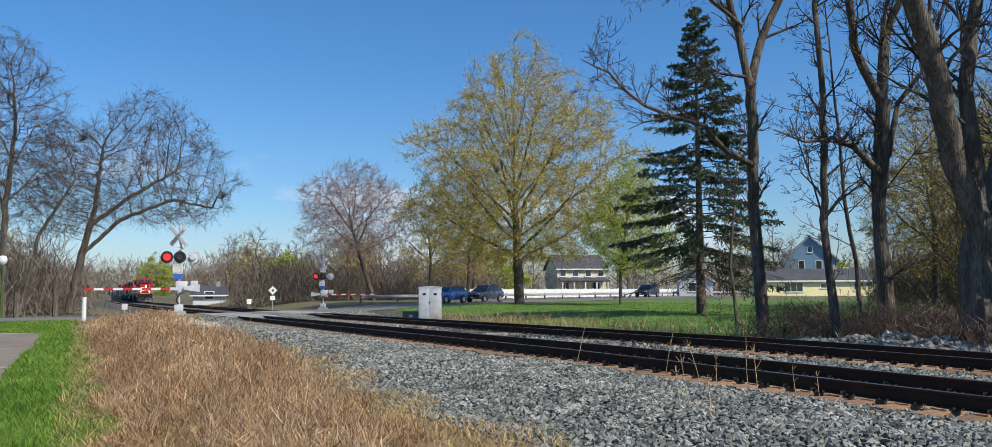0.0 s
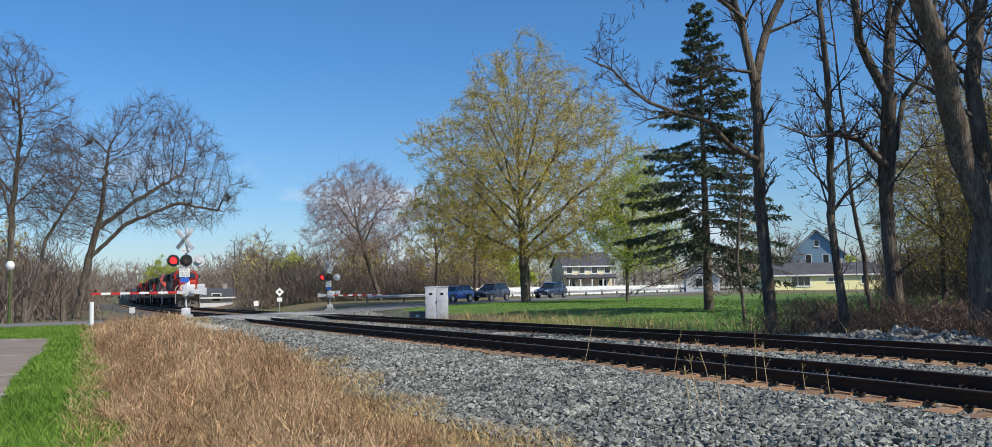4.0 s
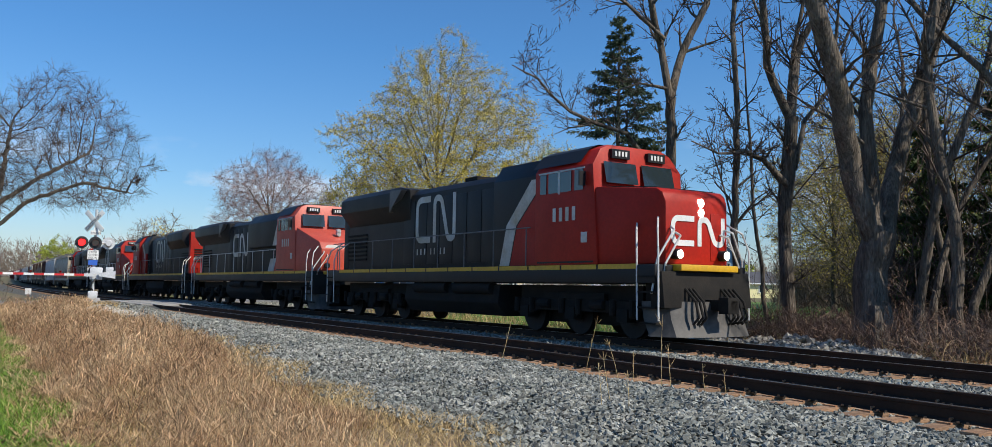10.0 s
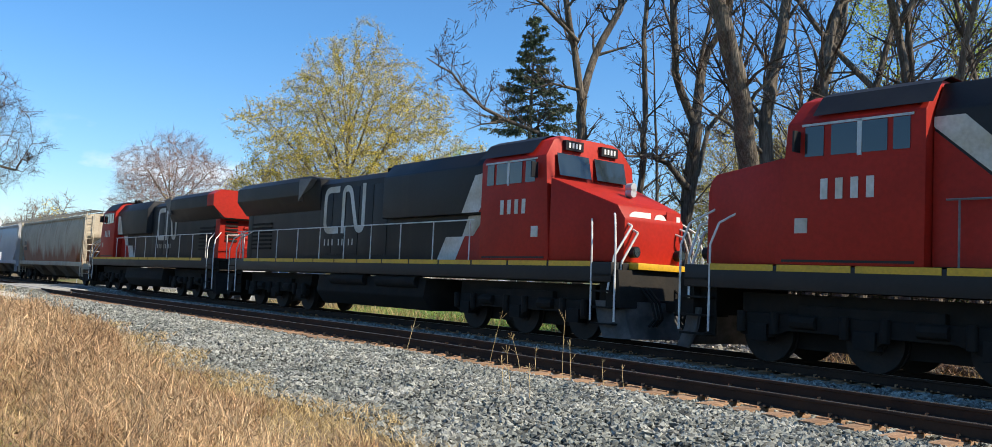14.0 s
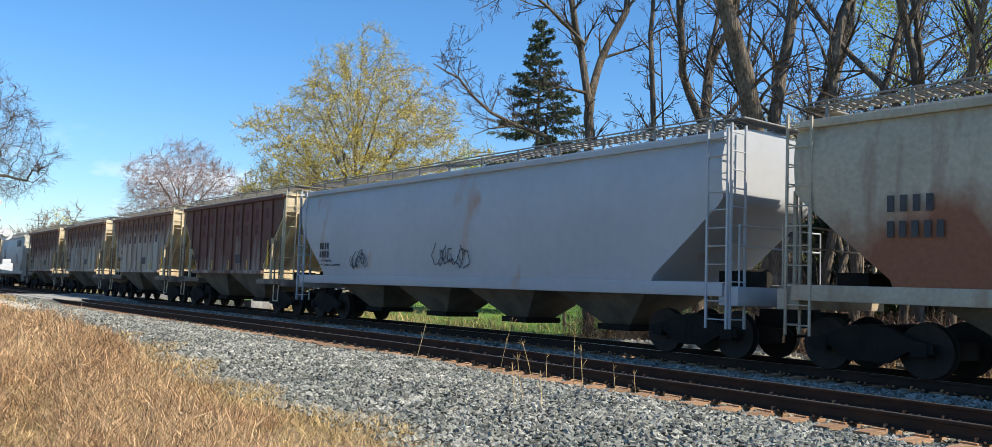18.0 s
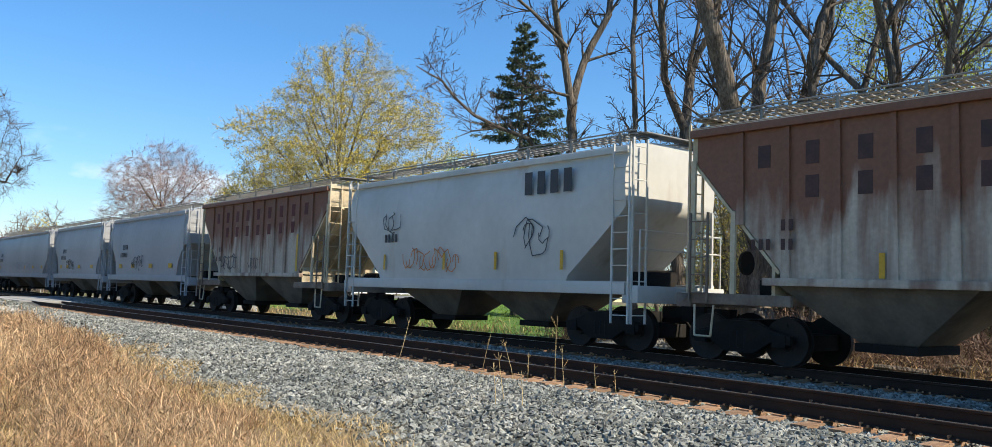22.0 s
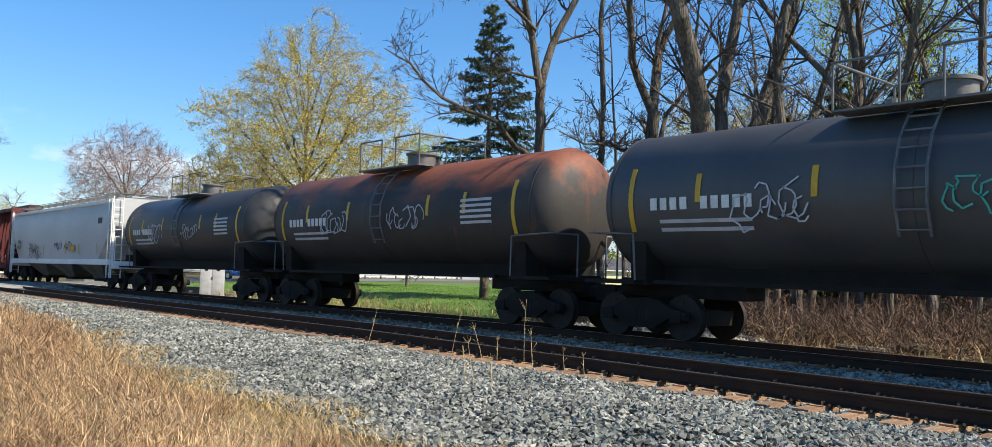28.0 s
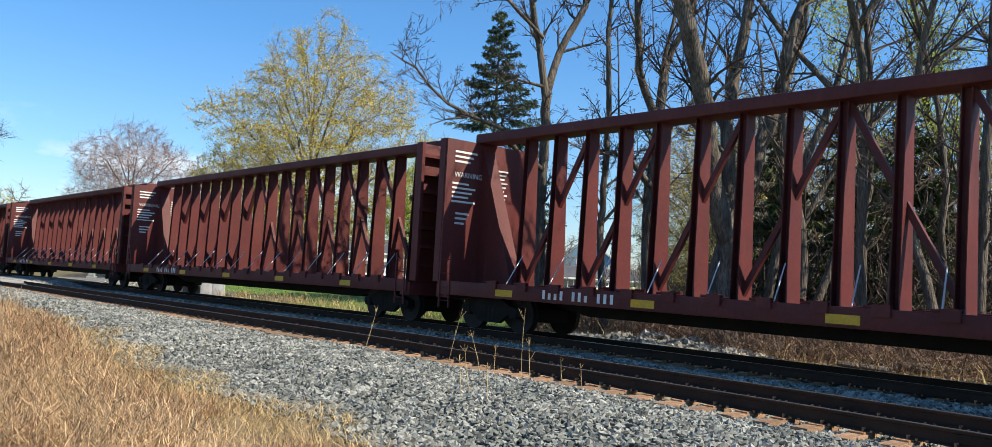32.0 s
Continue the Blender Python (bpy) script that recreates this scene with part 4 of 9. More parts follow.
    part("rear_platform", Mesh().box(-1.5, 1.5, L - 1.7, L - 0.75, D - 0.1, D), M_UNDER, v, bevel=0.02)
    # hood
    hw = 1.06
    hood_end = L - 1.55
    hoodp = [(-hw, D), (hw, D), (hw, 4.28), (hw - 0.25, 4.48), (-hw + 0.25, 4.48), (-hw, 4.28)]
    part("hood", Mesh().prism(hoodp, "y", cab_end, hood_end - 0.02), M_BLACK, v, "black long hood", bevel=0.03)
    # side cabinet behind the cab, as high as the cab roof
    cab2 = cab_end + (2.5 if kind == "emd" else 5.2)
    upp = [(-1.36, 3.0), (1.36, 3.0), (1.36, 4.2), (1.05, 4.6), (-1.05, 4.6), (-1.36, 4.2)]
    part("equipment_cabinet", Mesh().prism(upp if kind == "ge" else [(-1.3, D), (1.3, D), (1.3, 4.2), (1.0, 4.66), (-1.0, 4.66), (-1.3, 4.2)], "y", cab_end + 0.02, cab2), M_BLACK, v, bevel=0.04)
    # radiator section with its overhanging wings
    r0, r1 = (hood_end - 5.4, hood_end - 0.6) if kind == "emd" else (hood_end - 5.6, hood_end + 0.25)
    wing = [(-1.08, 3.45), (1.08, 3.45), (1.5, 3.95), (1.5, 4.42), (1.2, 4.62), (-1.2, 4.62), (-1.5, 4.42), (-1.5, 3.95)]
    m = Mesh()
    m.loft([[(x * (0.75 if abs(x) > 1.2 else 1), r0 - 0.65, min(z, 4.5)) for x, z in wing], [(x, r0, z) for x, z in wing], [(x, r1, z) for x, z in wing]])
    part("radiator_housing", m, M_BLACK, v, "black flared radiator housing", bevel=0.02)
    for s in (-1, 1):
        part("wing_end", Mesh().prism([(r0 - 0.7, 4.46), (r0 + 0.25, 4.5), (r0 + 0.25, 3.75)], "x", min(s * 1.3, s * 1.512), max(s * 1.3, s * 1.512)), M_PLOW, v, "grey wedge at the radiator end")
        # intake grilles and doors on the hood side
        x = s * hw
        for k in range(7):
            part("grille_slat", Mesh().box(min(x, x + s * 0.05), max(x, x + s * 0.05), hood_end - 2.3, hood_end - 0.5, D + 0.35 + k * 0.15, D + 0.42 + k * 0.15), M_UNDER, v)
        y = cab2 + 0.15
        while y < r0 - 0.9:
            part("hood_door", Mesh().box(min(x, x + s * 0.02), max(x, x + s * 0.02), y, y + 0.86, D + 0.15, 4.1), M_BLACK, v, bevel=0.008)
            y += 0.9
    for k in range(3):
        part("roof_fan", Mesh().tube((0, r0 + 1.0 + k * 1.7, 4.6), (0, r0 + 1.0 + k * 1.7, 4.68), 0.62, n=18), M_UNDER, v)
    part("exhaust", Mesh().box(-0.3, 0.3, L * 0.5, L * 0.5 + 0.8, 4.46, 4.72), M_UNDER, v, bevel=0.03)
    part("horn", Mesh().tube((0.5, cab_end + 1.2, 4.75), (0.5, cab_end + 0.7, 4.8), 0.04, 0.1, n=8).tube((0.7, cab_end + 1.2, 4.75), (0.7, cab_end + 0.75, 4.8), 0.03, 0.08, n=8).tube((0.6, cab_end + 1.2, 4.5), (0.6, cab_end + 1.2, 4.76), 0.05, n=8), M_UNDER, v)
    # rear end
    part("hood_end", Mesh().box(-hw - 0.01, hw + 0.01, hood_end - 0.5, hood_end, D, 4.44), red_rear or M_BLACK, v, "red hood end" if red_rear else "", bevel=0.04)
    if red_rear and kind == "ge":
        part("rear_overhang", Mesh().prism([(-1.0, 3.5), (1.0, 3.5), (1.52, 3.97), (1.52, 4.43), (1.2, 4.635), (-1.2, 4.635), (-1.52, 4.43), (-1.52, 3.97)], "y", r1 - 0.75, r1 + 0.02), red_rear, v, "red radiator end")
    m = Mesh()
    for k in range(5):
        z = D + 0.5 + k * 0.42
        part("grab_iron", Mesh().path([(-0.75, hood_end, z), (-0.75, hood_end + 0.09, z), (-0.05, hood_end + 0.09, z), (-0.05, hood_end, z)], 0.02), red_rear or M_BLACK, v)
    for z in (3.75, 3.95):
        part("rear_light", Mesh().tube((0.45, hood_end, z), (0.45, hood_end + 0.06, z), 0.1, n=12), M_STEEL, v)
    mm = Mesh()
    for k in range(6):
        mm.box(0.25, 0.8, hood_end, hood_end + 0.05, 2.55 + k * 0.15, 2.62 + k * 0.15)
    part("rear_louvre", mm, M_UNDER, v)
    # paint bands and markings on both sides
    for s in (-1, 1):
        xb = s * 1.36 if kind == "ge" else s * 1.3
        band = [(cab_end + 0.03, D + 0.02), (cab_end + 2.3, D + 0.02), (cab_end + 0.9, 3.3), (cab_end + 0.03, 3.9)]
        xs = s * 1.302 if kind == "emd" else s * (hw + 0.03)
        if kind == "emd":
            redp = [(cab_end + 0.02, D + 0.02), (cab_end + 1.55, D + 0.02), (cab_end + 1.2, 2.9), (cab_end + 0.02, 3.9)]
            crm = [(cab_end + 1.6, D + 0.02), (cab_end + 2.1, D + 0.02), (cab_end + 1.75, 2.95), (cab_end + 0.5, 4.1), (cab_end + 0.02, 4.1), (cab_end + 0.02, 3.95), (cab_end + 1.25, 2.92)]
        else:
            redp = [(cab_end + 0.02, D + 0.02), (cab_end + 1.6, D + 0.02), (cab_end + 1.2, 2.45), (cab_end + 0.82, 2.45), (cab_end + 0.3, 2.97), (cab_end + 0.02, 2.97)]
            crm = [(cab_end + 1.62, D + 0.02), (cab_end + 2.5, D + 0.02), (cab_end + 2.1, 2.44), (cab_end + 1.33, 2.44), (cab_end + 1.07, 2.97), (cab_end + 0.32, 2.97), (cab_end + 0.84, 2.45), (cab_end + 1.22, 2.45)]
            part("pale_band", plate_on(Mesh(), s * 1.362, [(cab_end + 0.03, 3.32), (cab_end + 0.3, 3.02), (cab_end + 1.05, 3.02), (cab_end + 0.5, 3.95), (cab_end + 0.03, 4.0)]), M_CREAM, v, "pale slanted band")
            part("red_band", plate_on(Mesh(), s * 1.362, [(cab_end + 0.03, 3.02), (cab_end + 0.28, 3.02), (cab_end + 0.03, 3.29)]), red, v, "red slanted band")
        m = Mesh()
        plate_on(m, xs, redp)
        part("red_band", m, red, v, "red slanted band")
        m = Mesh()
        plate_on(m, xs, crm)
        part("pale_band", m, M_CREAM, v, "pale slanted band")
        # large rounded double shape on the hood
        xh = s * (hw + 0.022)
        f = 1 if s > 0 else -1
        e0 = emblem_y
        H = 1.0 if not wide_mark else 1.32
        z0 = 2.75
        worm(v, xh, [(e0 - f * 1.62, z0 + H), (e0 - f * 2.6, z0 + H), (e0 - f * 2.6, z0), (e0 - f * 1.62, z0)], 0.2, M_CREAM, 0.34)
        worm(v, xh, [(e0 - f * 1.32, z0 - 0.1), (e0 - f * 1.32, z0 + H), (e0 - f * 0.86, z0 + H), (e0 - f * 0.4, z0), (e0 + f * 0.02, z0), (e0 + f * 0.02, z0 + H + 0.1)], 0.2, M_CREAM, 0.34)
        if wide_mark:
            bars(v, xh, e0 - f * 2.6, z0 - 0.48, [1, 1, 1, -0.3, 0.8, 0.8, -0.3, 0.8, 0.8], 0.2, M_CREAM, gap=0.75, flip=f, name="lettering")
        bars(v, s * 1.54, 4.95 if s < 0 else 3.9, 2.9, [1, 1, 1, 1], 0.34, M_CREAM, gap=0.2, flip=f if s > 0 else -1, name="number_bar")
        part("placard", Mesh().box(min(s * 1.535, s * 1.542), max(s * 1.535, s * 1.542), 3.45, 3.7, 2.35, 2.6), M_CREAM, v)
    if kind == "emd" and red_rear:
        for s in (-1, 1):
            part("red_locker", Mesh().box(min(s * 1.3, s * 1.45), max(s * 1.3, s * 1.45), cab2 - 0.55, cab2, D + 0.05, 3.35), red, v, "red vertical locker", bevel=0.03)
    # the superstructure stands a little taller above the walkway
    for o in v.children:
        if o.name.startswith(("truck", "coupler")) or o.type != "MESH":
            continue
        for p in o.data.vertices:
            if p.co.z > D:
                p.co.z = D + (p.co.z - D) * 1.07
    return v


def smooth_hopper(label, L, body_mat, end_mat, bays, hatch=True, top=4.5, round_end=False, wave=0.06):
    """A covered hopper with smooth, slightly bowed sides."""
    v = thing("covered_hopper", label, "freight car", group="train")
    w = 1.55
    z0 = 1.5
    def section(y, zb):
        pts = []
        for k in range(7):
            u = k / 6
            z = zb + (top - 0.14 - zb) * u
            pts.append((-(w - 0.12 * (2 * max(0, u - 0.5)) ** 2 + wave * math.sin(math.pi * u) - 0.04), y, z))
        pts += [(-1.3, y, top), (-0.7, y, top + 0.1), (0, y, top + 0.13)]
        return pts + [(-x, yy, z) for x, yy, z in pts[-2::-1]]
    e = 0.78
    slope = 1.75 if not round_end else 1.3
    rows = [(e, 3.15), (e + 0.12, 3.0), (e + slope * 0.5, 2.35), (e + slope, 1.62), (e + slope + 0.05, z0), (L - e - slope - 0.05, z0), (L - e - slope, 1.62), (L - e - slope * 0.5, 2.35), (L - e - 0.12, 3.0), (L - e, 3.15)]
    if round_end:
        rows = [(e, 2.95), (e + 0.25, 2.9), (e + 0.7, 2.6), (e + 1.05, 2.15), (e + 1.2, z0), (L - e - 1.2, z0), (L - e - 1.05, 2.15), (L - e - 0.7, 2.6), (L - e - 0.25, 2.9), (L - e, 2.95)]
    m = Mesh().loft([section(y, zb) for y, zb in rows], closed=True)
    part("body", m, body_mat, v, "smooth bowed steel body", smooth=40)
    part("top_chord", Mesh().box(-1.5, -1.42, e, L - e, top - 0.2, top - 0.06).box(1.42, 1.5, e, L - e, top - 0.2, top - 0.06), end_mat, v, "pale top rail", bevel=0.02)
    for s in (-1, 1):
        part("side_sill", Mesh().box(min(s * 1.42, s * 1.56), max(s * 1.42, s * 1.56), 0.75, L - 0.75, 1.22, 1.5), end_mat, v, bevel=0.02)
    for y in (1, -1):
        yy = 0.72 if y > 0 else L - 0.72
        d = y
        # slope sheet, corner posts, platform, ladders
        a, b, c = yy + d * 0.25, yy + d * 2.1, yy
        part("slope_sheet", Mesh().prism([(a, 3.0), (b, 1.6), (b + d * 0.05, 1.6), (a + d * 0.06, 3.05)], "x", -1.38, 1.38), end_mat, v, "slanted end sheet")
        part("end_sill", Mesh().box(-1.5, 1.5, min(yy - d * 0.3, yy + d * 0.15), max(yy - d * 0.3, yy + d * 0.15), 1.05, 1.42), end_mat, v, bevel=0.02)
        for x in (-1.4, 1.4):
            part("end_post", Mesh().box(x - 0.03, x + 0.03, yy - 0.03, yy + 0.03, 1.3, 3.2), end_mat, v)
        end_ladder(v, yy - d * 0.12, -1.5, -1.05, 0.6, top + 0.1, 11, end_mat)
        ladder(v, -1.56, yy - d * 0.08, yy + d * 0.4, 0.6, top, 11, end_mat)
        m = Mesh().tube((-1.4, yy - d * 0.25, 2.2), (1.4, yy - d * 0.25, 2.2), 0.02).tube((-1.4, yy - d * 0.25, 2.6), (1.4, yy - d * 0.25, 2.6), 0.02).tube((-1.4, yy - d * 0.25, 1.4), (-1.4, yy - d * 0.25, 2.6), 0.02).tube((1.4, yy - d * 0.25, 1.4), (1.4, yy - d * 0.25, 2.6), 0.02)
        part("end_railing", m, end_mat, v)
        part("brake_gear", Mesh().box(-0.5, 0.3, min(yy + d * 0.3, yy + d * 0.9), max(yy + d * 0.3, yy + d * 0.9), 1.4, 1.75).tube((0.6, yy + d * 0.5, 1.62), (0.6, yy + d * 1.2, 1.62), 0.2, n=12), M_UNDER, v)
        truck(v, 1.9 if y > 0 else L - 1.9)
        coupler(v, 0 if y > 0 else L, d)
    n = bays
    span = (L - 5.4) / n
    for k in range(n):
        y0 = 2.7 + k * span
        m = Mesh()
        m.add([(-1.35, y0 + 0.02, 1.5), (1.35, y0 + 0.02, 1.5), (1.35, y0 + span - 0.02, 1.5), (-1.35, y0 + span - 0.02, 1.5),
               (-0.5, y0 + span * 0.38, 0.5), (0.5, y0 + span * 0.38, 0.5), (0.5, y0 + span * 0.62, 0.5), (-0.5, y0 + span * 0.62, 0.5)],
              [(0, 3, 2, 1), (4, 5, 6, 7), (0, 1, 5, 4), (1, 2, 6, 5), (2, 3, 7, 6), (3, 0, 4, 7)])
        bay = part("hopper_bay", m, M_BAY, v, "grimy discharge hopper, darkened for shade beneath the car", bevel=0.02)
        part("outlet_gate", Mesh().box(-0.6, 0.6, y0 + span * 0.36, y0 + span * 0.64, 0.36, 0.5), M_UNDER, bay)
    roof_walk(v, L, top)
    return v


def roof_walk(v, L, top, mat=None):
    m = Mesh()
    for s in (-1, 1):
        for k in range(3):
            m.box(s * 0.85 - 0.3 + k * 0.24, s * 0.85 - 0.3 + k * 0.24 + 0.1, 0.7, L - 0.7, top + 0.26, top + 0.285)
        y = 0.8
        while y < L - 0.7:
            m.box(s * 0.85 - 0.34, s * 0.85 + 0.34, y, y + 0.05, top + 0.24, top + 0.26)
            y += 0.22
        y = 1.3
        while y < L - 1:
            m.box(s * 1.12, s * 1.16, y, y + 0.06, top - 0.05, top + 0.32)
            y += 1.55
    m.box(-1.1, 1.1, 0.6, 1.0, top + 0.26, top + 0.285).box(-1.1, 1.1, L - 1.0, L - 0.6, top + 0.26, top + 0.285)
    m.tube((-1.2, 0.8, top + 0.33), (-1.2, L - 0.8, top + 0.33), 0.018)
    part("running_board", m, mat or M_GRATE, v, "grey steel grating walkway")
    part("roof_hatch", Mesh().box(-0.35, 0.35, 1.6, L - 1.6, top + 0.08, top + 0.24), M_GREYCAR, v, bevel=0.03)


def ribbed_hopper(label, L, side_mat, end_mat, n_rib=10):
    """A short two-bay covered hopper with outside posts."""
    v = thing("covered_hopper", label, "freight car", group="train")
    w, top, z0 = 1.5, 4.6, 1.62
    a, b = 0.95, L - 0.95
    sl = 1.95
    side = [(a, top), (a, 3.95), (a + sl, z0 + 0.15), (a + sl, z0), (b - sl, z0), (b - sl, z0 + 0.15), (b, 3.95), (b, top)]
    part("body", Mesh().prism(side, "x", -w + 0.06, w - 0.06), side_mat, v, "rusty ribbed sides")
    rp = [(-1.5, top - 0.1), (-1.42, top + 0.02), (-0.7, top + 0.13), (0.7, top + 0.13), (1.42, top + 0.02), (1.5, top - 0.1)]
    part("roof", Mesh().prism(rp, "y", a - 0.1, b + 0.1), end_mat, v, bevel=0.01)
    rib = None
    for s in (-1, 1):
        for k in range(n_rib):
            y = a + 1.1 + (b - a - 2.2) * k / (n_rib - 1)
            u = min(y - a, b - y)
            zl = z0 if u >= sl else 3.95 - (3.95 - z0) * u / sl
            part("side_post", Mesh().prism([(y - 0.09, zl), (y + 0.09, zl), (y + 0.05, top - 0.1), (y - 0.05, top - 0.1)], "x", min(s * (w - 0.07), s * (w - 0.005)), max(s * (w - 0.07), s * (w - 0.005))), side_mat, v)
        part("side_sill", Mesh().box(min(s * 1.42, s * 1.57), max(s * 1.42, s * 1.57), a + sl - 0.3, b - sl + 0.3, z0 - 0.12, z0 + 0.02), side_mat, v, bevel=0.015)
        part("top_chord", Mesh().box(min(s * 1.42, s * 1.56), max(s * 1.42, s * 1.56), a - 0.05, b + 0.05, top - 0.2, top - 0.05), side_mat, v, bevel=0.015)
    for d, yy in ((1, a), (-1, b)):
        # the slanted sheet in cream, with its stiffeners
        p0, p1 = (yy - d * 0.02, 3.93), (yy + d * (sl - 0.02), z0 + 0.13)
        part("slope_sheet", Mesh().prism([p0, p1, (p1[0] - d * 0.04, p1[1] - 0.05), (p0[0] - d * 0.04, p0[1] - 0.05)], "x", -w + 0.08, w - 0.08), end_mat, v, "cream rust-stained slanted end sheet")
        for x in (-0.95, -0.35, 0.35, 0.95):
            part("slope_rib", Mesh().prism([(p0[0] - d * 0.03, p0[1] - 0.04), (p1[0] - d * 0.03, p1[1] - 0.04), (p1[0] - d * 0.14, p1[1] - 0.12), (p0[0] - d * 0.14, p0[1] - 0.12)], "x", x - 0.04, x + 0.04), end_mat, v)
        part("end_wall", Mesh().box(-w + 0.05, w - 0.05, min(yy - d * 0.05, yy + d * 0.06), max(yy - d * 0.05, yy + d * 0.06), 3.9, top), end_mat, v, "cream end panel", bevel=0.01)
        part("lower_bulkhead", Mesh().box(-1.4, 1.4, min(yy + d * 1.75, yy + d * 1.82), max(yy + d * 1.75, yy + d * 1.82), 1.3, 2.75), end_mat, v, "cream vertical bulkhead")
        part("end_sill", Mesh().box(-1.5, 1.5, min(yy - d * 0.35, yy), max(yy - d * 0.35, yy), 1.05, 1.32).box(-1.5, -1.4, min(yy, yy + d * 2.2), max(yy, yy + d * 2.2), 1.12, 1.32).box(1.4, 1.5, min(yy, yy + d * 2.2), max(yy, yy + d * 2.2), 1.12, 1.32), M_RUSTIRON, v, bevel=0.015)
        for x in (-1.46, 1.46):
            for q in (0.0, 0.95):
                part("corner_post", Mesh().box(x - 0.03, x + 0.03, yy + d * q - 0.05, yy + d * q + 0.05, 1.3, 3.95 if q == 0 else 2.9), end_mat, v)
        end_ladder(v, yy - d * 0.12, -1.45, -1.02, 1.15, top + 0.1, 9, end_mat)
        ladder(v, -1.55, yy, yy + d * 0.42, 1.15, 2.9, 5, M_RUSTIRON)
        part("step_stirrup", Mesh().path([(-1.5, yy + d * 0.1, 1.1), (-1.52, yy + d * 0.12, 0.5), (-1.52, yy + d * 0.5, 0.5), (-1.5, yy + d * 0.55, 1.1)], 0.022), end_mat, v)
        part("brake_gear", Mesh().box(-0.35, 0.35, min(yy + d * 0.8, yy + d * 1.3), max(yy + d * 0.8, yy + d * 1.3), 1.3, 1.62).tube((0.9, yy + d * 0.35, 1.55), (0.9, yy + d * 1.2, 1.55), 0.18, n=12).tube((0.6, yy - d * 0.2, 2.0), (0.6, yy - d * 0.14, 2.0), 0.26, n=16), M_UNDER, v)
        truck(v, 1.75 if d > 0 else L - 1.75)
        coupler(v, 0 if d > 0 else L, d)
    mid = L / 2
    for y0, y1 in ((a + sl - 0.25, mid - 0.05), (mid + 0.05, b - sl + 0.25)):
        c = (y0 + y1) / 2
        bay = part("hopper_bay", Mesh().add([(-1.42, y0, z0 - 0.02), (1.42, y0, z0 - 0.02), (1.42, y1, z0 - 0.02), (-1.42, y1, z0 - 0.02), (-0.7, c - 0.5, 0.55), (0.7, c - 0.5, 0.55), (0.7, c + 0.5, 0.55), (-0.7, c + 0.5, 0.55)],
                                            [(0, 3, 2, 1), (4, 5, 6, 7), (0, 1, 5, 4), (1, 2, 6, 5), (2, 3, 7, 6), (3, 0, 4, 7)]), M_BAY, v, "grimy discharge hopper, darkened for shade beneath the car", bevel=0.02)
        part("outlet_gate", Mesh().box(-0.8, 0.8, c - 0.55, c + 0.55, 0.4, 0.55), M_UNDER, bay)
    roof_walk(v, L, top)
    return v


def yellow_marks(v, x, ys, z0=1.75, z1=2.15, w=0.1):
    for y in ys:
        m = Mesh()
        plate_on(m, x, [(y, z0), (y + w, z0), (y + w, z1), (y, z1)])
        part("reflector", m, M_YELLOW, v, "yellow reflective strip")


def company_letters(v, L, mat, x=-1.442):
    """Two lines of large letters as plain bars, one to a panel."""
    step = (L - 4.1) / 9
    for row, z, h, first, last in ((0, 3.68, 0.42, 0, 9), (1, 3.08, 0.4, 1, 8)):
        for i in range(first, last):
            c = 2.05 + (i + 0.5) * step
            part("lettering", plate_on(Mesh(), x, [(c - 0.13, z), (c + 0.13, z), (c + 0.13, z + h), (c - 0.13, z + h)]), mat, v)


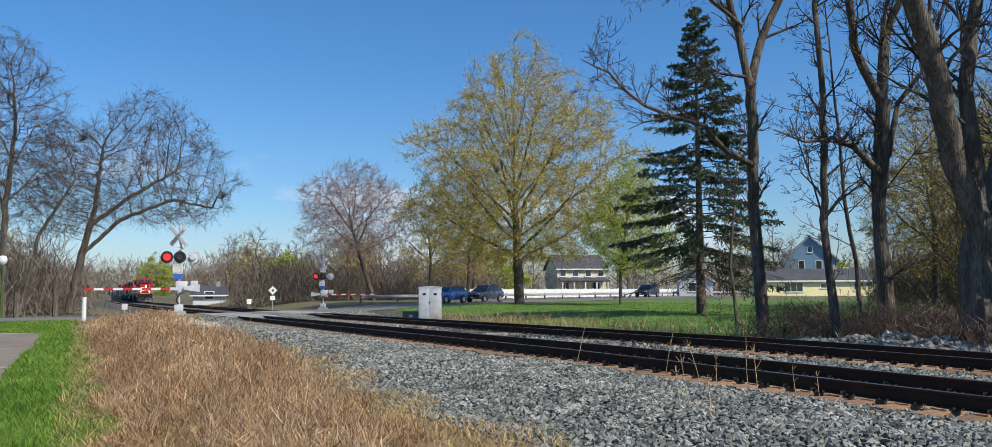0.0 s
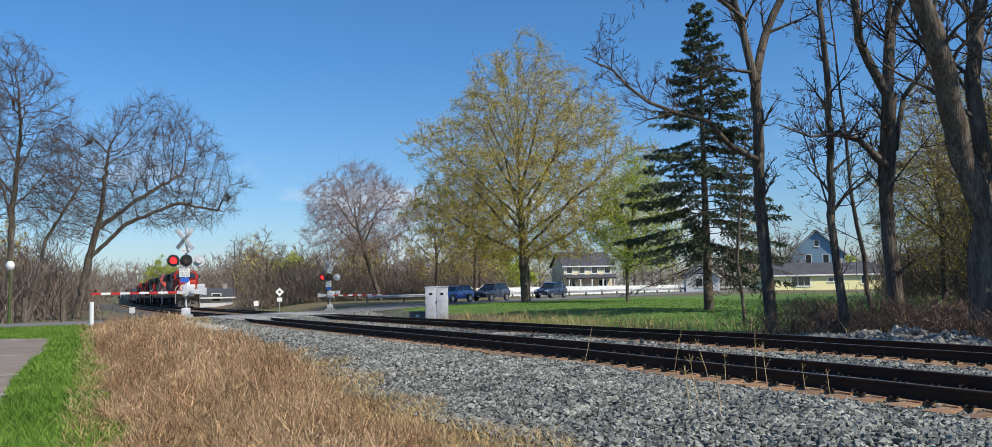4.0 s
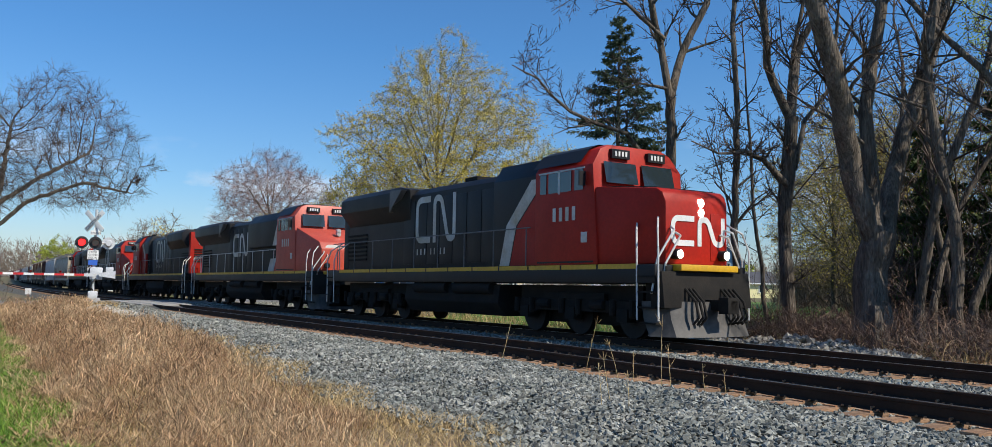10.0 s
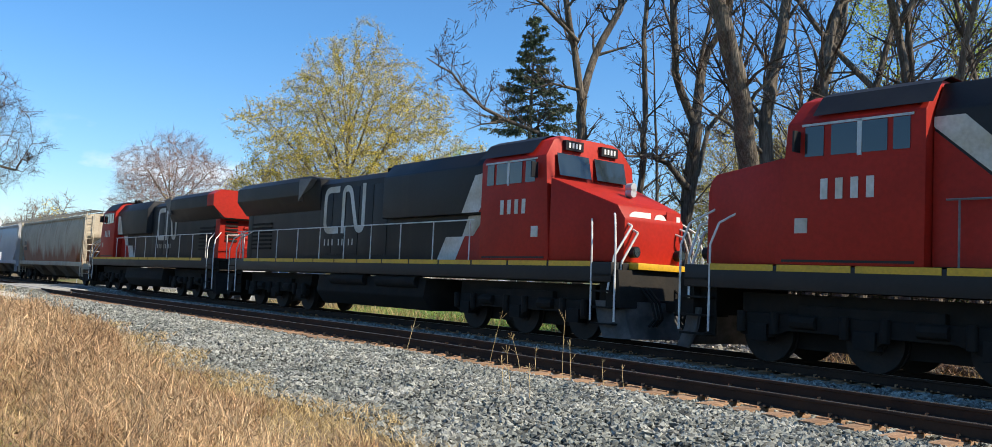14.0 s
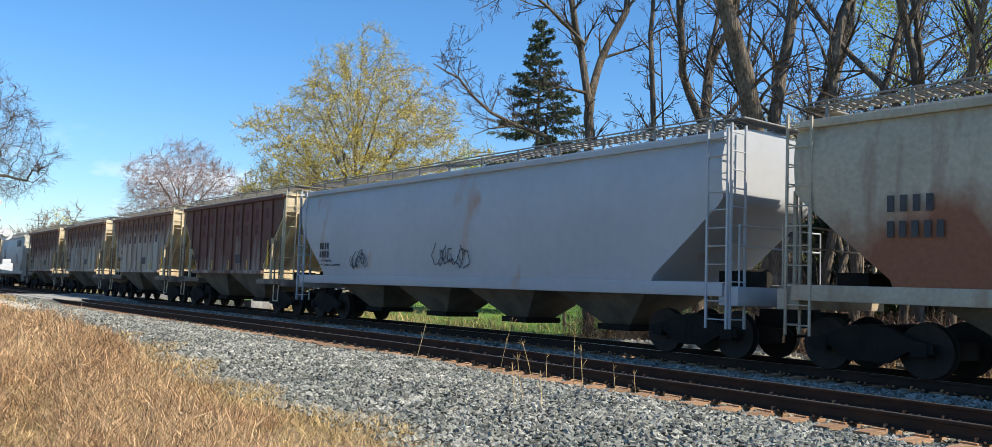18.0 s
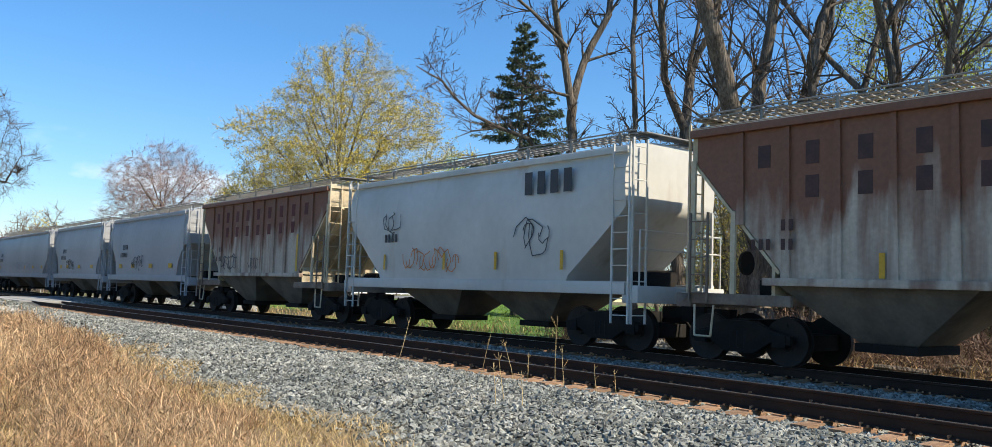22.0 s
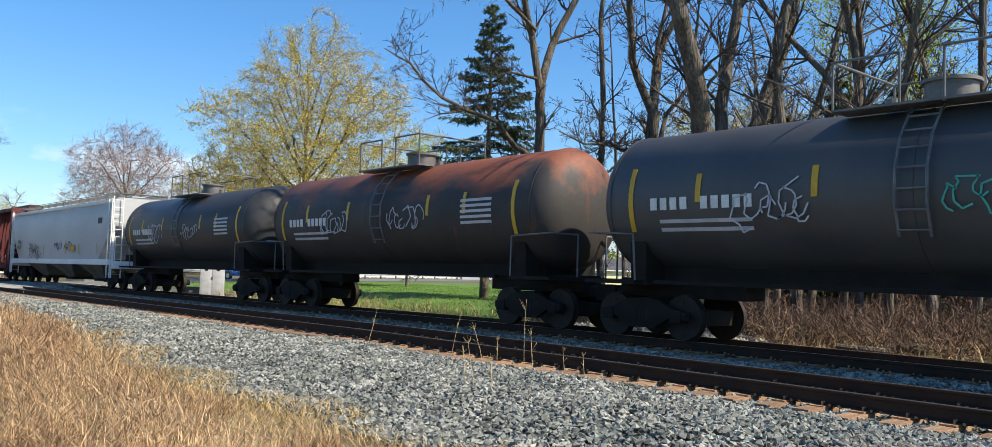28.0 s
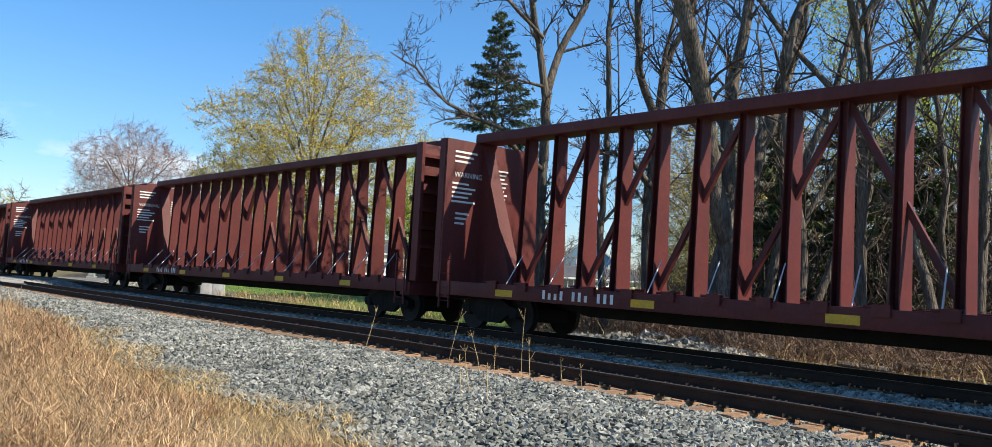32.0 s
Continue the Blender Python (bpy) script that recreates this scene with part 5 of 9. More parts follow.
def tank_car(label, L, mat, patch=None):
    v = thing("tank_car", label, "freight car", group="train")
    R, zc = 1.5, 2.86
    a, b = 0.62, L - 0.62
    rings = []
    for dy, k in ((0.0, 0.12), (0.03, 0.35), (0.1, 0.6), (0.22, 0.8), (0.4, 0.93), (0.6, 1.0)):
        rings.append((a + dy, R * k))
    rings += [(L - y, r) for y, r in reversed(rings)]
    n = 40
    m = Mesh().loft([[(r * math.cos(2 * math.pi * i / n), y, zc + r * math.sin(2 * math.pi * i / n)) for i in range(n)] for y, r in rings])
    part("tank", m, mat, v, "black cylindrical tank shell with domed ends", smooth=60)
    for y in (a + 0.62, L * 0.5, b - 0.62):
        m = Mesh().loft([[((R + e) * math.cos(2 * math.pi * i / n), yy, zc + (R + e) * math.sin(2 * math.pi * i / n)) for i in range(n)] for yy, e in ((y, 0.002), (y, 0.012), (y + 0.04, 0.012), (y + 0.04, 0.002))], caps=False)
        part("weld_band", m, mat, v)
    part("jacket_skirt", Mesh().box(-0.6, 0.6, a + 0.9, b - 0.9, 1.2, 1.5), M_UNDER, v)
    for d, yy in ((1, 0.6), (-1, L - 0.6)):
        part("stub_sill", Mesh().box(-0.35, 0.35, min(yy, yy + d * 3.2), max(yy, yy + d * 3.2), 0.85, 1.25), M_UNDER, v, bevel=0.02)
        part("saddle", Mesh().prism([(-1.2, 1.1), (1.2, 1.1), (1.25, 2.0), (0.6, 1.5), (-0.6, 1.5), (-1.25, 2.0)], "y", yy + d * 1.2 - 0.2, yy + d * 1.2 + 0.2), M_UNDER, v)
        part("end_platform", Mesh().box(-1.5, 1.5, min(yy - d * 0.05, yy + d * 1.3), max(yy - d * 0.05, yy + d * 1.3), 1.12, 1.2), M_UNDER, v)
        rail_run(v, [(-1.45, yy + d * 1.3, 1.2), (-1.48, yy + d * 1.25, 2.15), (-1.45, yy, 2.2), (-0.5, yy, 2.2), (-0.5, yy, 1.2)], 0.022, M_GREYRAIL)
        rail_run(v, [(1.45, yy + d * 1.3, 1.2), (1.48, yy + d * 1.25, 2.15), (1.45, yy, 2.2), (0.5, yy, 2.2), (0.5, yy, 1.2)], 0.022, M_GREYRAIL)
        truck(v, 1.75 if d > 0 else L - 1.75)
        coupler(v, 0 if d > 0 else L, d)
    for s in (-1, 1):
        part("side_runner", Mesh().box(min(s * 1.38, s * 1.5), max(s * 1.38, s * 1.5), 2.4, L - 2.4, 1.14, 1.22), M_UNDER, v)
        m = Mesh()
        ang = [radians(q) for q in (-30, -10, 10, 30, 50, 68)]
        for y in (L / 2 - 0.25, L / 2 + 0.25):
            m.path([(s * (R + 0.12) * math.cos(q), y, zc + (R + 0.12) * math.sin(q)) for q in ang], 0.025)
        for q in [radians(w) for w in range(-26, 70, 12)]:
            m.tube((s * (R + 0.12) * math.cos(q), L / 2 - 0.25, zc + (R + 0.12) * math.sin(q)), (s * (R + 0.12) * math.cos(q), L / 2 + 0.25, zc + (R + 0.12) * math.sin(q)), 0.018)
        part("ladder", m, M_GREYRAIL, v)
    part("dome", Mesh().tube((0, L / 2, 4.28), (0, L / 2, 4.72), 0.42, n=18).tube((0, L / 2, 4.72), (0, L / 2, 4.78), 0.48, n=18), M_PLOW, v)
    part("valve", Mesh().tube((0, L / 2 + 1.0, 4.3), (0, L / 2 + 1.0, 4.58), 0.12, n=10), M_PLOW, v)
    part("valve", Mesh().tube((0, L / 2 - 0.9, 4.3), (0, L / 2 - 0.9, 4.5), 0.1, n=10), M_PLOW, v)
    m = Mesh()
    for s in (-1, 1):
        m.box(s * 0.95 - 0.3, s * 0.95 + 0.3, L / 2 - 1.5, L / 2 + 1.5, 4.22, 4.26)
    part("platform", m, M_GREYRAIL, v)
    for s in (-1, 1):
        for y0, y1 in ((L / 2 - 1.5, L / 2 - 0.35), (L / 2 + 0.35, L / 2 + 1.5)):
            rail_run(v, [(s * 1.2, y0, 4.2), (s * 1.2, y0, 5.1), (s * 1.2, y1, 5.1), (s * 1.2, y1, 4.2)], 0.025, M_GREYRAIL)
        m = Mesh().tube((-1.2, L / 2 + s * 1.5, 5.1), (1.2, L / 2 + s * 1.5, 5.1), 0.025)
        part("end_rail", m, M_GREYRAIL, v)
    def on_tank(y0, y1, z0_, z1_, mat2, name, label2=""):
        q0, q1 = math.asin((z0_ - zc) / R), math.asin((z1_ - zc) / R)
        mm = Mesh()
        ks = np.linspace(q0, q1, 6)
        for r0_ in (0,):
            ins = [(-(R + 0.004) * math.cos(q), zc + (R + 0.004) * math.sin(q)) for q in ks]
            out = [(-(R + 0.012) * math.cos(q), zc + (R + 0.012) * math.sin(q)) for q in ks]
            mm.loft([[(x, y0, z) for x, z in ins + out[::-1]], [(x, y1, z) for x, z in ins + out[::-1]]])
        return part(name, mm, mat2, v, label2)
    for y in (1.75, 3.6, L / 2 - 2.4, L / 2 + 1.6, L - 3.5, L - 1.85):
        big = y in (1.75, L - 1.85)
        on_tank(y, y + 0.12, 2.2 if big else 2.75, 3.5 if big else 3.3, M_YELLOW, "reflector", "yellow reflective strip")
    return v, on_tank


def boxcar(label, L):
    v = thing("boxcar", label, "freight car", group="train")
    w, z0, top = 1.5, 1.0, 4.55
    part("body", Mesh().box(-w, w, 0.95, L - 0.95, z0, top), M_MAROON, v, "maroon steel body", bevel=0.03)
    part("roof", Mesh().prism([(-1.55, top - 0.02), (1.55, top - 0.02), (0.7, top + 0.16), (-0.7, top + 0.16)], "y", 0.92, L - 0.92), M_MAROON, v)
    for s in (-1, 1):
        for k in range(15):
            y = 1.03 + (L - 2.06) * k / 14
            if abs(y - L / 2 - 0.3) > 1.85:
                part("side_post", Mesh().box(min(s * w, s * (w + 0.06)), max(s * w, s * (w + 0.06)), y - 0.06, y + 0.06, z0 + 0.1, top - 0.15), M_MAROON, v)
        part("side_sill", Mesh().prism([(0.97, z0 + 0.15), (L - 0.97, z0 + 0.15), (L - 3.2, z0 - 0.2), (3.2, z0 - 0.2)], "x", min(s * (w - 0.04), s * (w + 0.05)), max(s * (w - 0.04), s * (w + 0.05))), M_MAROON, v)
        part("top_chord", Mesh().box(min(s * (w - 0.02), s * (w + 0.08)), max(s * (w - 0.02), s * (w + 0.08)), 0.95, L - 0.95, top - 0.16, top), M_MAROON, v, bevel=0.015)
        for y0, y1 in ((L / 2 - 1.42, L / 2 + 0.29), (L / 2 + 0.33, L / 2 + 2.04)):
            door = part("door", Mesh().box(min(s * w, s * (w + 0.09)), max(s * w, s * (w + 0.09)), y0, y1, z0 + 0.15, top - 0.25), M_MAROON, v, "sliding plug door", bevel=0.015)
            for k in range(5):
                z = z0 + 0.45 + k * 0.62
                part("door_rib", Mesh().box(min(s * (w + 0.09), s * (w + 0.13)), max(s * (w + 0.09), s * (w + 0.13)), y0 + 0.12, y1 - 0.12, z, z + 0.07), M_MAROON, door)
            part("door_bar", Mesh().tube((s * (w + 0.13), y0 + 0.5, z0 + 0.2), (s * (w + 0.13), y0 + 0.5, top - 0.3), 0.025), M_MAROON, door)
        part("door_track", Mesh().box(min(s * w, s * (w + 0.14)), max(s * w, s * (w + 0.14)), L / 2 - 4.2, L / 2 + 4.2, z0 + 0.06, z0 + 0.14), M_MAROON, v)
    for d, yy in ((1, 0.95), (-1, L - 0.95)):
        for k in range(9):
            z = z0 + 0.25 + k * 0.38
            part("end_corrugation", Mesh().prism([(yy, z), (yy - d * 0.1, z + 0.08), (yy - d * 0.1, z + 0.2), (yy, z + 0.28)], "x", -1.42, 1.42), M_MAROON, v)
        end_ladder(v, yy - d * 0.16, -1.45, -1.05, 0.6, 2.6, 6, M_MAROON)
        ladder(v, -1.56, yy + d * 0.1, yy + d * 0.5, 0.6, 2.6, 6, M_MAROON)
        part("end_sill", Mesh().box(-1.45, 1.45, min(yy - d * 0.2, yy + d * 0.3), max(yy - d * 0.2, yy + d * 0.3), 0.82, 1.05), M_UNDER, v)
        truck(v, 2.4 if d > 0 else L - 2.4)
        coupler(v, 0 if d > 0 else L, d)
    part("underframe", Mesh().box(-0.4, 0.4, 0.8, L - 0.8, 0.7, 1.0).box(-1.2, 1.2, L * 0.4, L * 0.6, 0.55, 0.95), M_UNDER, v)
    return v


def centerbeam(label, L):
    v = thing("centerbeam_flatcar", label, "freight car", group="train")
    zd, top, wall = 1.15, 5.22, 4.95
    part("deck", Mesh().box(-1.45, 1.45, 0.7, L - 0.7, zd - 0.2, zd), M_OXIDE, v, bevel=0.02)
    for s in (-1, 1):
        part("side_sill", Mesh().box(min(s * 1.4, s * 1.5), max(s * 1.4, s * 1.5), 0.7, L - 0.7, zd - 0.32, zd + 0.03), M_OXIDE, v, bevel=0.015)
        y = 2.0
        k = 0
        while y < L - 2:
            part("winch", Mesh().box(min(s * 1.46, s * 1.56), max(s * 1.46, s * 1.56), y, y + 0.3, zd - 0.1, zd + 0.1).tube((s * 1.5, y, zd + 0.06), (s * 1.5, y + 0.45, zd + 0.06), 0.03), M_OXIDE, v)
            if k % 4 == 1:
                m = Mesh()
                plate_on(m, s * 1.502, [(y + 0.5, zd - 0.26), (y + 1.1, zd - 0.26), (y + 1.1, zd - 0.1), (y + 0.5, zd - 0.1)])
                part("reflector", m, M_YELLOW, v, "yellow reflective strip")
            y += 1.05
            k += 1
    part("center_sill", Mesh().prism([(2.8, zd - 0.2), (L - 2.8, zd - 0.2), (L - 5, 0.55), (5, 0.55)], "x", -0.35, 0.35), M_UNDER, v)
    part("top_chord", Mesh().box(-0.34, 0.34, 0.5, L - 0.5, top - 0.27, top), M_OXIDE, v, "red oxide top beam", bevel=0.06)
    n = 18
    a, b = 2.4, L - 2.4
    for k in range(n + 1):
        y = a + (b - a) * k / n
        hsec = [(-1, -0.09), (1, -0.09), (1, -0.075), (0.25, -0.075), (0.25, 0.075), (1, 0.075), (1, 0.09), (-1, 0.09), (-1, 0.075), (-0.25, 0.075), (-0.25, -0.075), (-1, -0.075)]
        part("center_post", Mesh().loft([[(p * w, y + q, z) for p, q in hsec] for w, z in ((0.26, zd), (0.15, top - 0.25))]), M_OXIDE, v)
    for k in range(0, n, 2):
        y0, y1 = a + (b - a) * k / n, a + (b - a) * (k + 2) / n
        p, q = (y0, y1) if k < n / 2 else (y1, y0)
        part("diagonal_brace", Mesh().prism([(p - 0.07, zd + 0.05), (p + 0.07, zd + 0.05), (q + 0.07, top - 0.2), (q - 0.07, top - 0.2)], "x", -0.05, 0.05), M_OXIDE, v)
    for d, y0 in ((1, 0.75), (-1, L - 0.75)):
        yb = d * 0.62 if d > 0 else L - 0.62
        part("bulkhead", Mesh().box(-1.42, 1.42, min(yb, yb + d * 0.06), max(yb, yb + d * 0.06), zd, wall), M_OXIDE, v, "steel end bulkhead with white instructions", bevel=0.01)
        for x in (-1.38, 1.38, -0.45, 0.45):
            part("bulkhead_post", Mesh().box(x - 0.05, x + 0.05, min(yb, yb - d * 0.24), max(yb, yb - d * 0.24), zd, wall), M_OXIDE, v)
        for k in range(7):
            z = zd + 0.4 + k * 0.5
            part("bulkhead_rib", Mesh().box(-1.33, 1.33, min(yb, yb - d * 0.2), max(yb, yb - d * 0.2), z, z + 0.09), M_OXIDE, v)
        part("gusset", Mesh().prism([(yb + d * 0.06, zd), (yb + d * 1.5, zd), (yb + d * 0.06, wall - 0.1)], "x", -0.2, 0.2), M_OXIDE, v)
        if d < 0:
            # instructions on the inner face of the rear bulkhead
            yf = yb - 0.075
            for x0, z0, rows, w, st in ((-1.15, 4.6, 3, 0.75, 0.13), (-1.2, 3.75, 5, 0.8, 0.12), (-1.05, 2.95, 3, 0.45, 0.13), (0.35, 4.25, 9, 0.4, 0.11), (0.4, 3.0, 7, 0.38, 0.12)):
                for r in range(rows):
                    u = w * (1 - 0.3 * ((r * 7 + rows) % 3) / 2)
                    part("instruction_line", Mesh().box(x0, x0 + u, yf, yf + 0.012, z0 - r * st, z0 - r * st + st * 0.42), M_MARK, v, "line of small white lettering")
            writing("WARNING", 0.2, v, Matrix.Translation((-1.15, yf, 3.95)) @ Matrix(((1, 0, 0, 0), (0, 0, -1, 0), (0, 1, 0, 0), (0, 0, 0, 1))), M_MARK)
        ladder(v, -1.5, y0 + d * 0.05, y0 + d * 0.45, 0.5, 1.9, 4, M_OXIDE)
        part("end_sill", Mesh().box(-1.45, 1.45, min(y0 - d * 0.15, y0 + d * 0.3), max(y0 - d * 0.15, y0 + d * 0.3), 0.75, 1.1), M_OXIDE, v)
        truck(v, 2.3 if d > 0 else L - 2.3)
        coupler(v, 0 if d > 0 else L, d)
    y = 2.2
    while y < L - 2:
        part("tie_down_cable", Mesh().tube((-1.42, y, zd + 0.05), (-0.75, y + 0.2, zd + 0.75), 0.014), M_STEEL, v)
        y += 1.42
    bars(v, -1.505, L - 4.6, zd - 0.24, [1, 1, 1, 1, -1, 1, 1, 1, -1, 1, 1, 1], 0.2, M_MARK, gap=0.3, flip=-1)
    return v


# couplings measured back from the front of the train
CUT = [0.7, 22.4, 45.5, 68.1, 91.5, 113.3, 134.4, 154.4, 167.4, 179.9, 192.6, 205.5, 218.7, 231.7, 245.0, 257.8, 278.8, 296.6, 311.6, 326.7, 341.7, 363.05, 387.0, 411.3, 435.6, 459.9]
LEN = [b - a for a, b in zip(CUT, CUT[1:])]
CARS = []


def build_train():
    cars = CARS
    emd, ge = "emd", "ge"
    cars.append((locomotive("red-nosed black freight locomotive with lit headlights", LEN[0], emd, M_RED, None, True, True, 11.0, True), False))
    cars.append((locomotive("black locomotive with faded pinkish-red cab", LEN[1], ge, M_PINK, None, False, True, 11.9, False), False))
    cars.append((locomotive("black locomotive running with its red hood end first", LEN[2], emd, M_RED, M_RED, False, True, 13.0, True), True))
    cars.append((locomotive("black and bright red locomotive with white handrails", LEN[3], ge, M_RED, None, False, True, 12.6, True), False))
    cars.append((locomotive("black and red locomotive running cab last", LEN[4], ge, M_RED, M_RED, False, True, 14.6, True), True))
    h = smooth_hopper("rust-stained tan covered hopper with roof walkway", LEN[5], M_TANRUST, M_TANEND, 4)
    bars(h, -1.6, LEN[5] - 2.5, 2.72, [1] * 4, 0.27, M_BLACKMARK, gap=0.16, flip=-1)
    bars(h, -1.6, LEN[5] - 2.5, 2.3, [1] * 5, 0.27, M_BLACKMARK, gap=0.12, flip=-1)
    cars.append((h, False))
    h = smooth_hopper("bluish white covered hopper with rust spots and graffiti", LEN[6], M_BLUEWHITE, M_BLUEWHITE, 4)
    bars(h, -1.58, LEN[6] - 3.0, 2.38, [1] * 4, 0.22, M_BLACKMARK, gap=0.18)
    bars(h, -1.58, LEN[6] - 3.0, 2.1, [1] * 4, 0.22, M_BLACKMARK, gap=0.18)
    writing("LD LMT 199600 LBS", 0.11, h, near_side(LEN[6] - 2.3, 1.95, -1.572), M_BLACKMARK)
    writing("LT WT   63400 LBS  NSCH 02-94", 0.11, h, near_side(LEN[6] - 2.3, 1.81, -1.566), M_BLACKMARK)
    scrawl(h, -1.585, LEN[6] - 5.6, 1.75, 1.0, 0.5, 3, M_GRAF_BLACK)
    scrawl(h, -1.585, LEN[6] * 0.45, 1.75, 1.6, 0.6, 4, M_GRAF_BLACK)
    cars.append((h, False))
    pales = [M_WC_RUST, M_WC_PALE, M_WC_PALE, M_WC_MIX]
    looks = ["heavily rusted brown two-bay covered hopper with cream ends", "grey two-bay covered hopper streaked with rust", "pale grey two-bay covered hopper with rust runs", "half rusted two-bay covered hopper with cream ends"]
    for k in range(4):
        h = ribbed_hopper(looks[k], LEN[7 + k], pales[k], M_CREAMCAR)
        company_letters(h, LEN[7 + k], M_OXIDE if k == 0 else M_DARKMARK)
        bars(h, -1.5, LEN[7 + k] - 3.2, 2.5, [1, 1], 0.2, M_DARKMARK, gap=0.15)
        bars(h, -1.5, LEN[7 + k] - 3.2, 2.15, [1, 1, -1, 1, 1, 1], 0.2, M_DARKMARK, gap=0.15)
        step = (LEN[7 + k] - 4.1) / 9
        yellow_marks(h, -1.5, [2.17 + q * step for q in (2, 4, 6)], 1.66, 2.08)
        yellow_marks(h, -1.5, (2.16,), 1.66, 2.82, 0.12)
        part("notice_plate", plate_on(Mesh(), -1.5, [(4.9, 1.95), (5.45, 1.95), (5.45, 2.3), (4.9, 2.3)]), M_BLACKMARK, h)
        cars.append((h, False))
    h = smooth_hopper("white covered hopper with graffiti and yellow strips", LEN[11], M_WHITECAR, M_WHITECAR, 2)
    bars(h, -1.6, 2.3, 3.55, [1.2] * 4, 0.55, M_BLACKMARK, gap=0.08, label="dark blue company mark")
    bars(h, -1.6, LEN[11] - 3.6, 2.55, [1] * 4, 0.24, M_BLACKMARK, gap=0.15)
    scrawl(h, -1.6, 6.6, 1.75, 2.6, 0.6, 8, M_GRAF_ORANGE, 0.025, 12)
    scrawl(h, -1.6, 3.2, 2.2, 0.9, 0.9, 9, M_GRAF_BLACK, 0.025, 5)
    scrawl(h, -1.6, 9.6, 2.8, 0.7, 0.8, 10, M_GRAF_BLACK, 0.025, 4)
    yellow_marks(h, -1.6, (2.6, 5.0, 7.2, LEN[11] - 3.0), 1.75, 2.2)
    cars.append((h, False))
    h = ribbed_hopper("rust-topped pale two-bay covered hopper with graffiti", LEN[12], M_WC_MIX, M_CREAMCAR)
    company_letters(h, LEN[12], M_OXIDE)
    bars(h, -1.5, LEN[12] - 3.2, 2.5, [1, 1], 0.2, M_DARKMARK, gap=0.15)
    bars(h, -1.5, LEN[12] - 3.2, 2.1, [1, 1, -1, 1, 1, 1], 0.2, M_DARKMARK, gap=0.15)
    scrawl(h, -1.5, 8.3, 1.75, 1.4, 0.6, 12, M_GRAF_BLACK)
    scrawl(h, -1.5, 6.2, 1.8, 0.9, 0.45, 13, M_GRAF_BLACK, 0.02, 6)
    yellow_marks(h, -1.5, (2.95,), 1.7, 3.0, 0.12)
    cars.append((h, False))
    for k in range(3):
        h = smooth_hopper("light grey covered hopper with rounded end openings", LEN[13 + k], M_GREYCAR, M_GREYCAR, 2 if k < 2 else 3, round_end=k < 2)
        bars(h, -1.6, LEN[13 + k] - 4.1, 2.8, [1] * 4, 0.25, M_BLACKMARK, gap=0.25)
        bars(h, -1.6, LEN[13 + k] - 4.1, 2.4, [1] * 6, 0.25, M_BLACKMARK, gap=0.2)
        scrawl(h, -1.6, 6.6, 1.8, 1.8 if k < 2 else 5.5, 0.6, 20 + k, M_GRAF_BLACK if k < 2 else M_GRAF_WHITE, 0.035, 9 if k < 2 else 18)
        for y in (2.4, 5.2, 8.0, LEN[13 + k] - 3.2):
            part("reflector", plate_on(Mesh(), -1.585, [(y, 1.85), (y + 0.5, 1.85), (y + 0.5, 2.05), (y, 2.05)]), M_YELLOW, h, "yellow reflective strip")
        cars.append((h, False))
    L = LEN[16]
    h = boxcar("maroon boxcar with large pastel graffiti", L)
    for n, z, hh, y0, y1 in ((9, 3.37, 0.44, 7.15, 2.15), (7, 2.83, 0.32, 6.4, 2.7)):
        for i in range(n):
            c = y0 + (y1 - y0) * i / (n - 1)
            part("lettering", plate_on(Mesh(), -1.568, [(c - 0.11, z), (c + 0.11, z), (c + 0.11, z + hh), (c - 0.11, z + hh)]), M_MARK, h, "pale painted letter bar")
    outline_shape(h, -1.568, [(14.9, 3.9), (14.55, 3.98), (14.28, 4.05), (14.0, 3.98), (13.65, 3.9), (13.75, 3.4), (13.62, 2.95), (14.28, 2.63), (14.92, 2.95), (14.8, 3.4), (14.9, 3.9)], 0.035, M_MARK)
    for z, w in ((3.62, 0.8), (3.3, 0.75), (3.0, 0.4)):
        part("lettering", plate_on(Mesh(), -1.568, [(14.28 - w / 2, z), (14.28 + w / 2, z), (14.28 + w / 2, z + 0.1), (14.28 - w / 2, z + 0.1)]), M_MARK, h)
    # sprayed block shapes, banded in pastel colours over a wider black outline
    bend_r = [(0.18, 0), (0.18, 0.95), (0.78, 0.95), (0.78, 0.45), (0.25, 0.45)]
    peak = [(0.05, 0), (0.38, 0.95), (0.62, 0.95), (0.95, 0)]
    hook = [(0.85, 0.92), (0.18, 0.95), (0.15, 0.06), (0.85, 0.06), (0.85, 0.42), (0.5, 0.42)]
    cup = [(0.15, 1), (0.15, 0.06), (0.88, 0.06), (0.88, 1)]
    foot = [(0.85, 1), (0.85, 0.06), (0.05, 0.06)]
    gate = [(0.12, 0), (0.16, 0.98), (0.5, 0.4), (0.86, 0.98), (0.88, 0)]
    lobe = [(0.15, 0), (0.15, 0.95), (0.85, 0.8), (0.88, 0.2), (0.2, 0.06)]
    q = 0
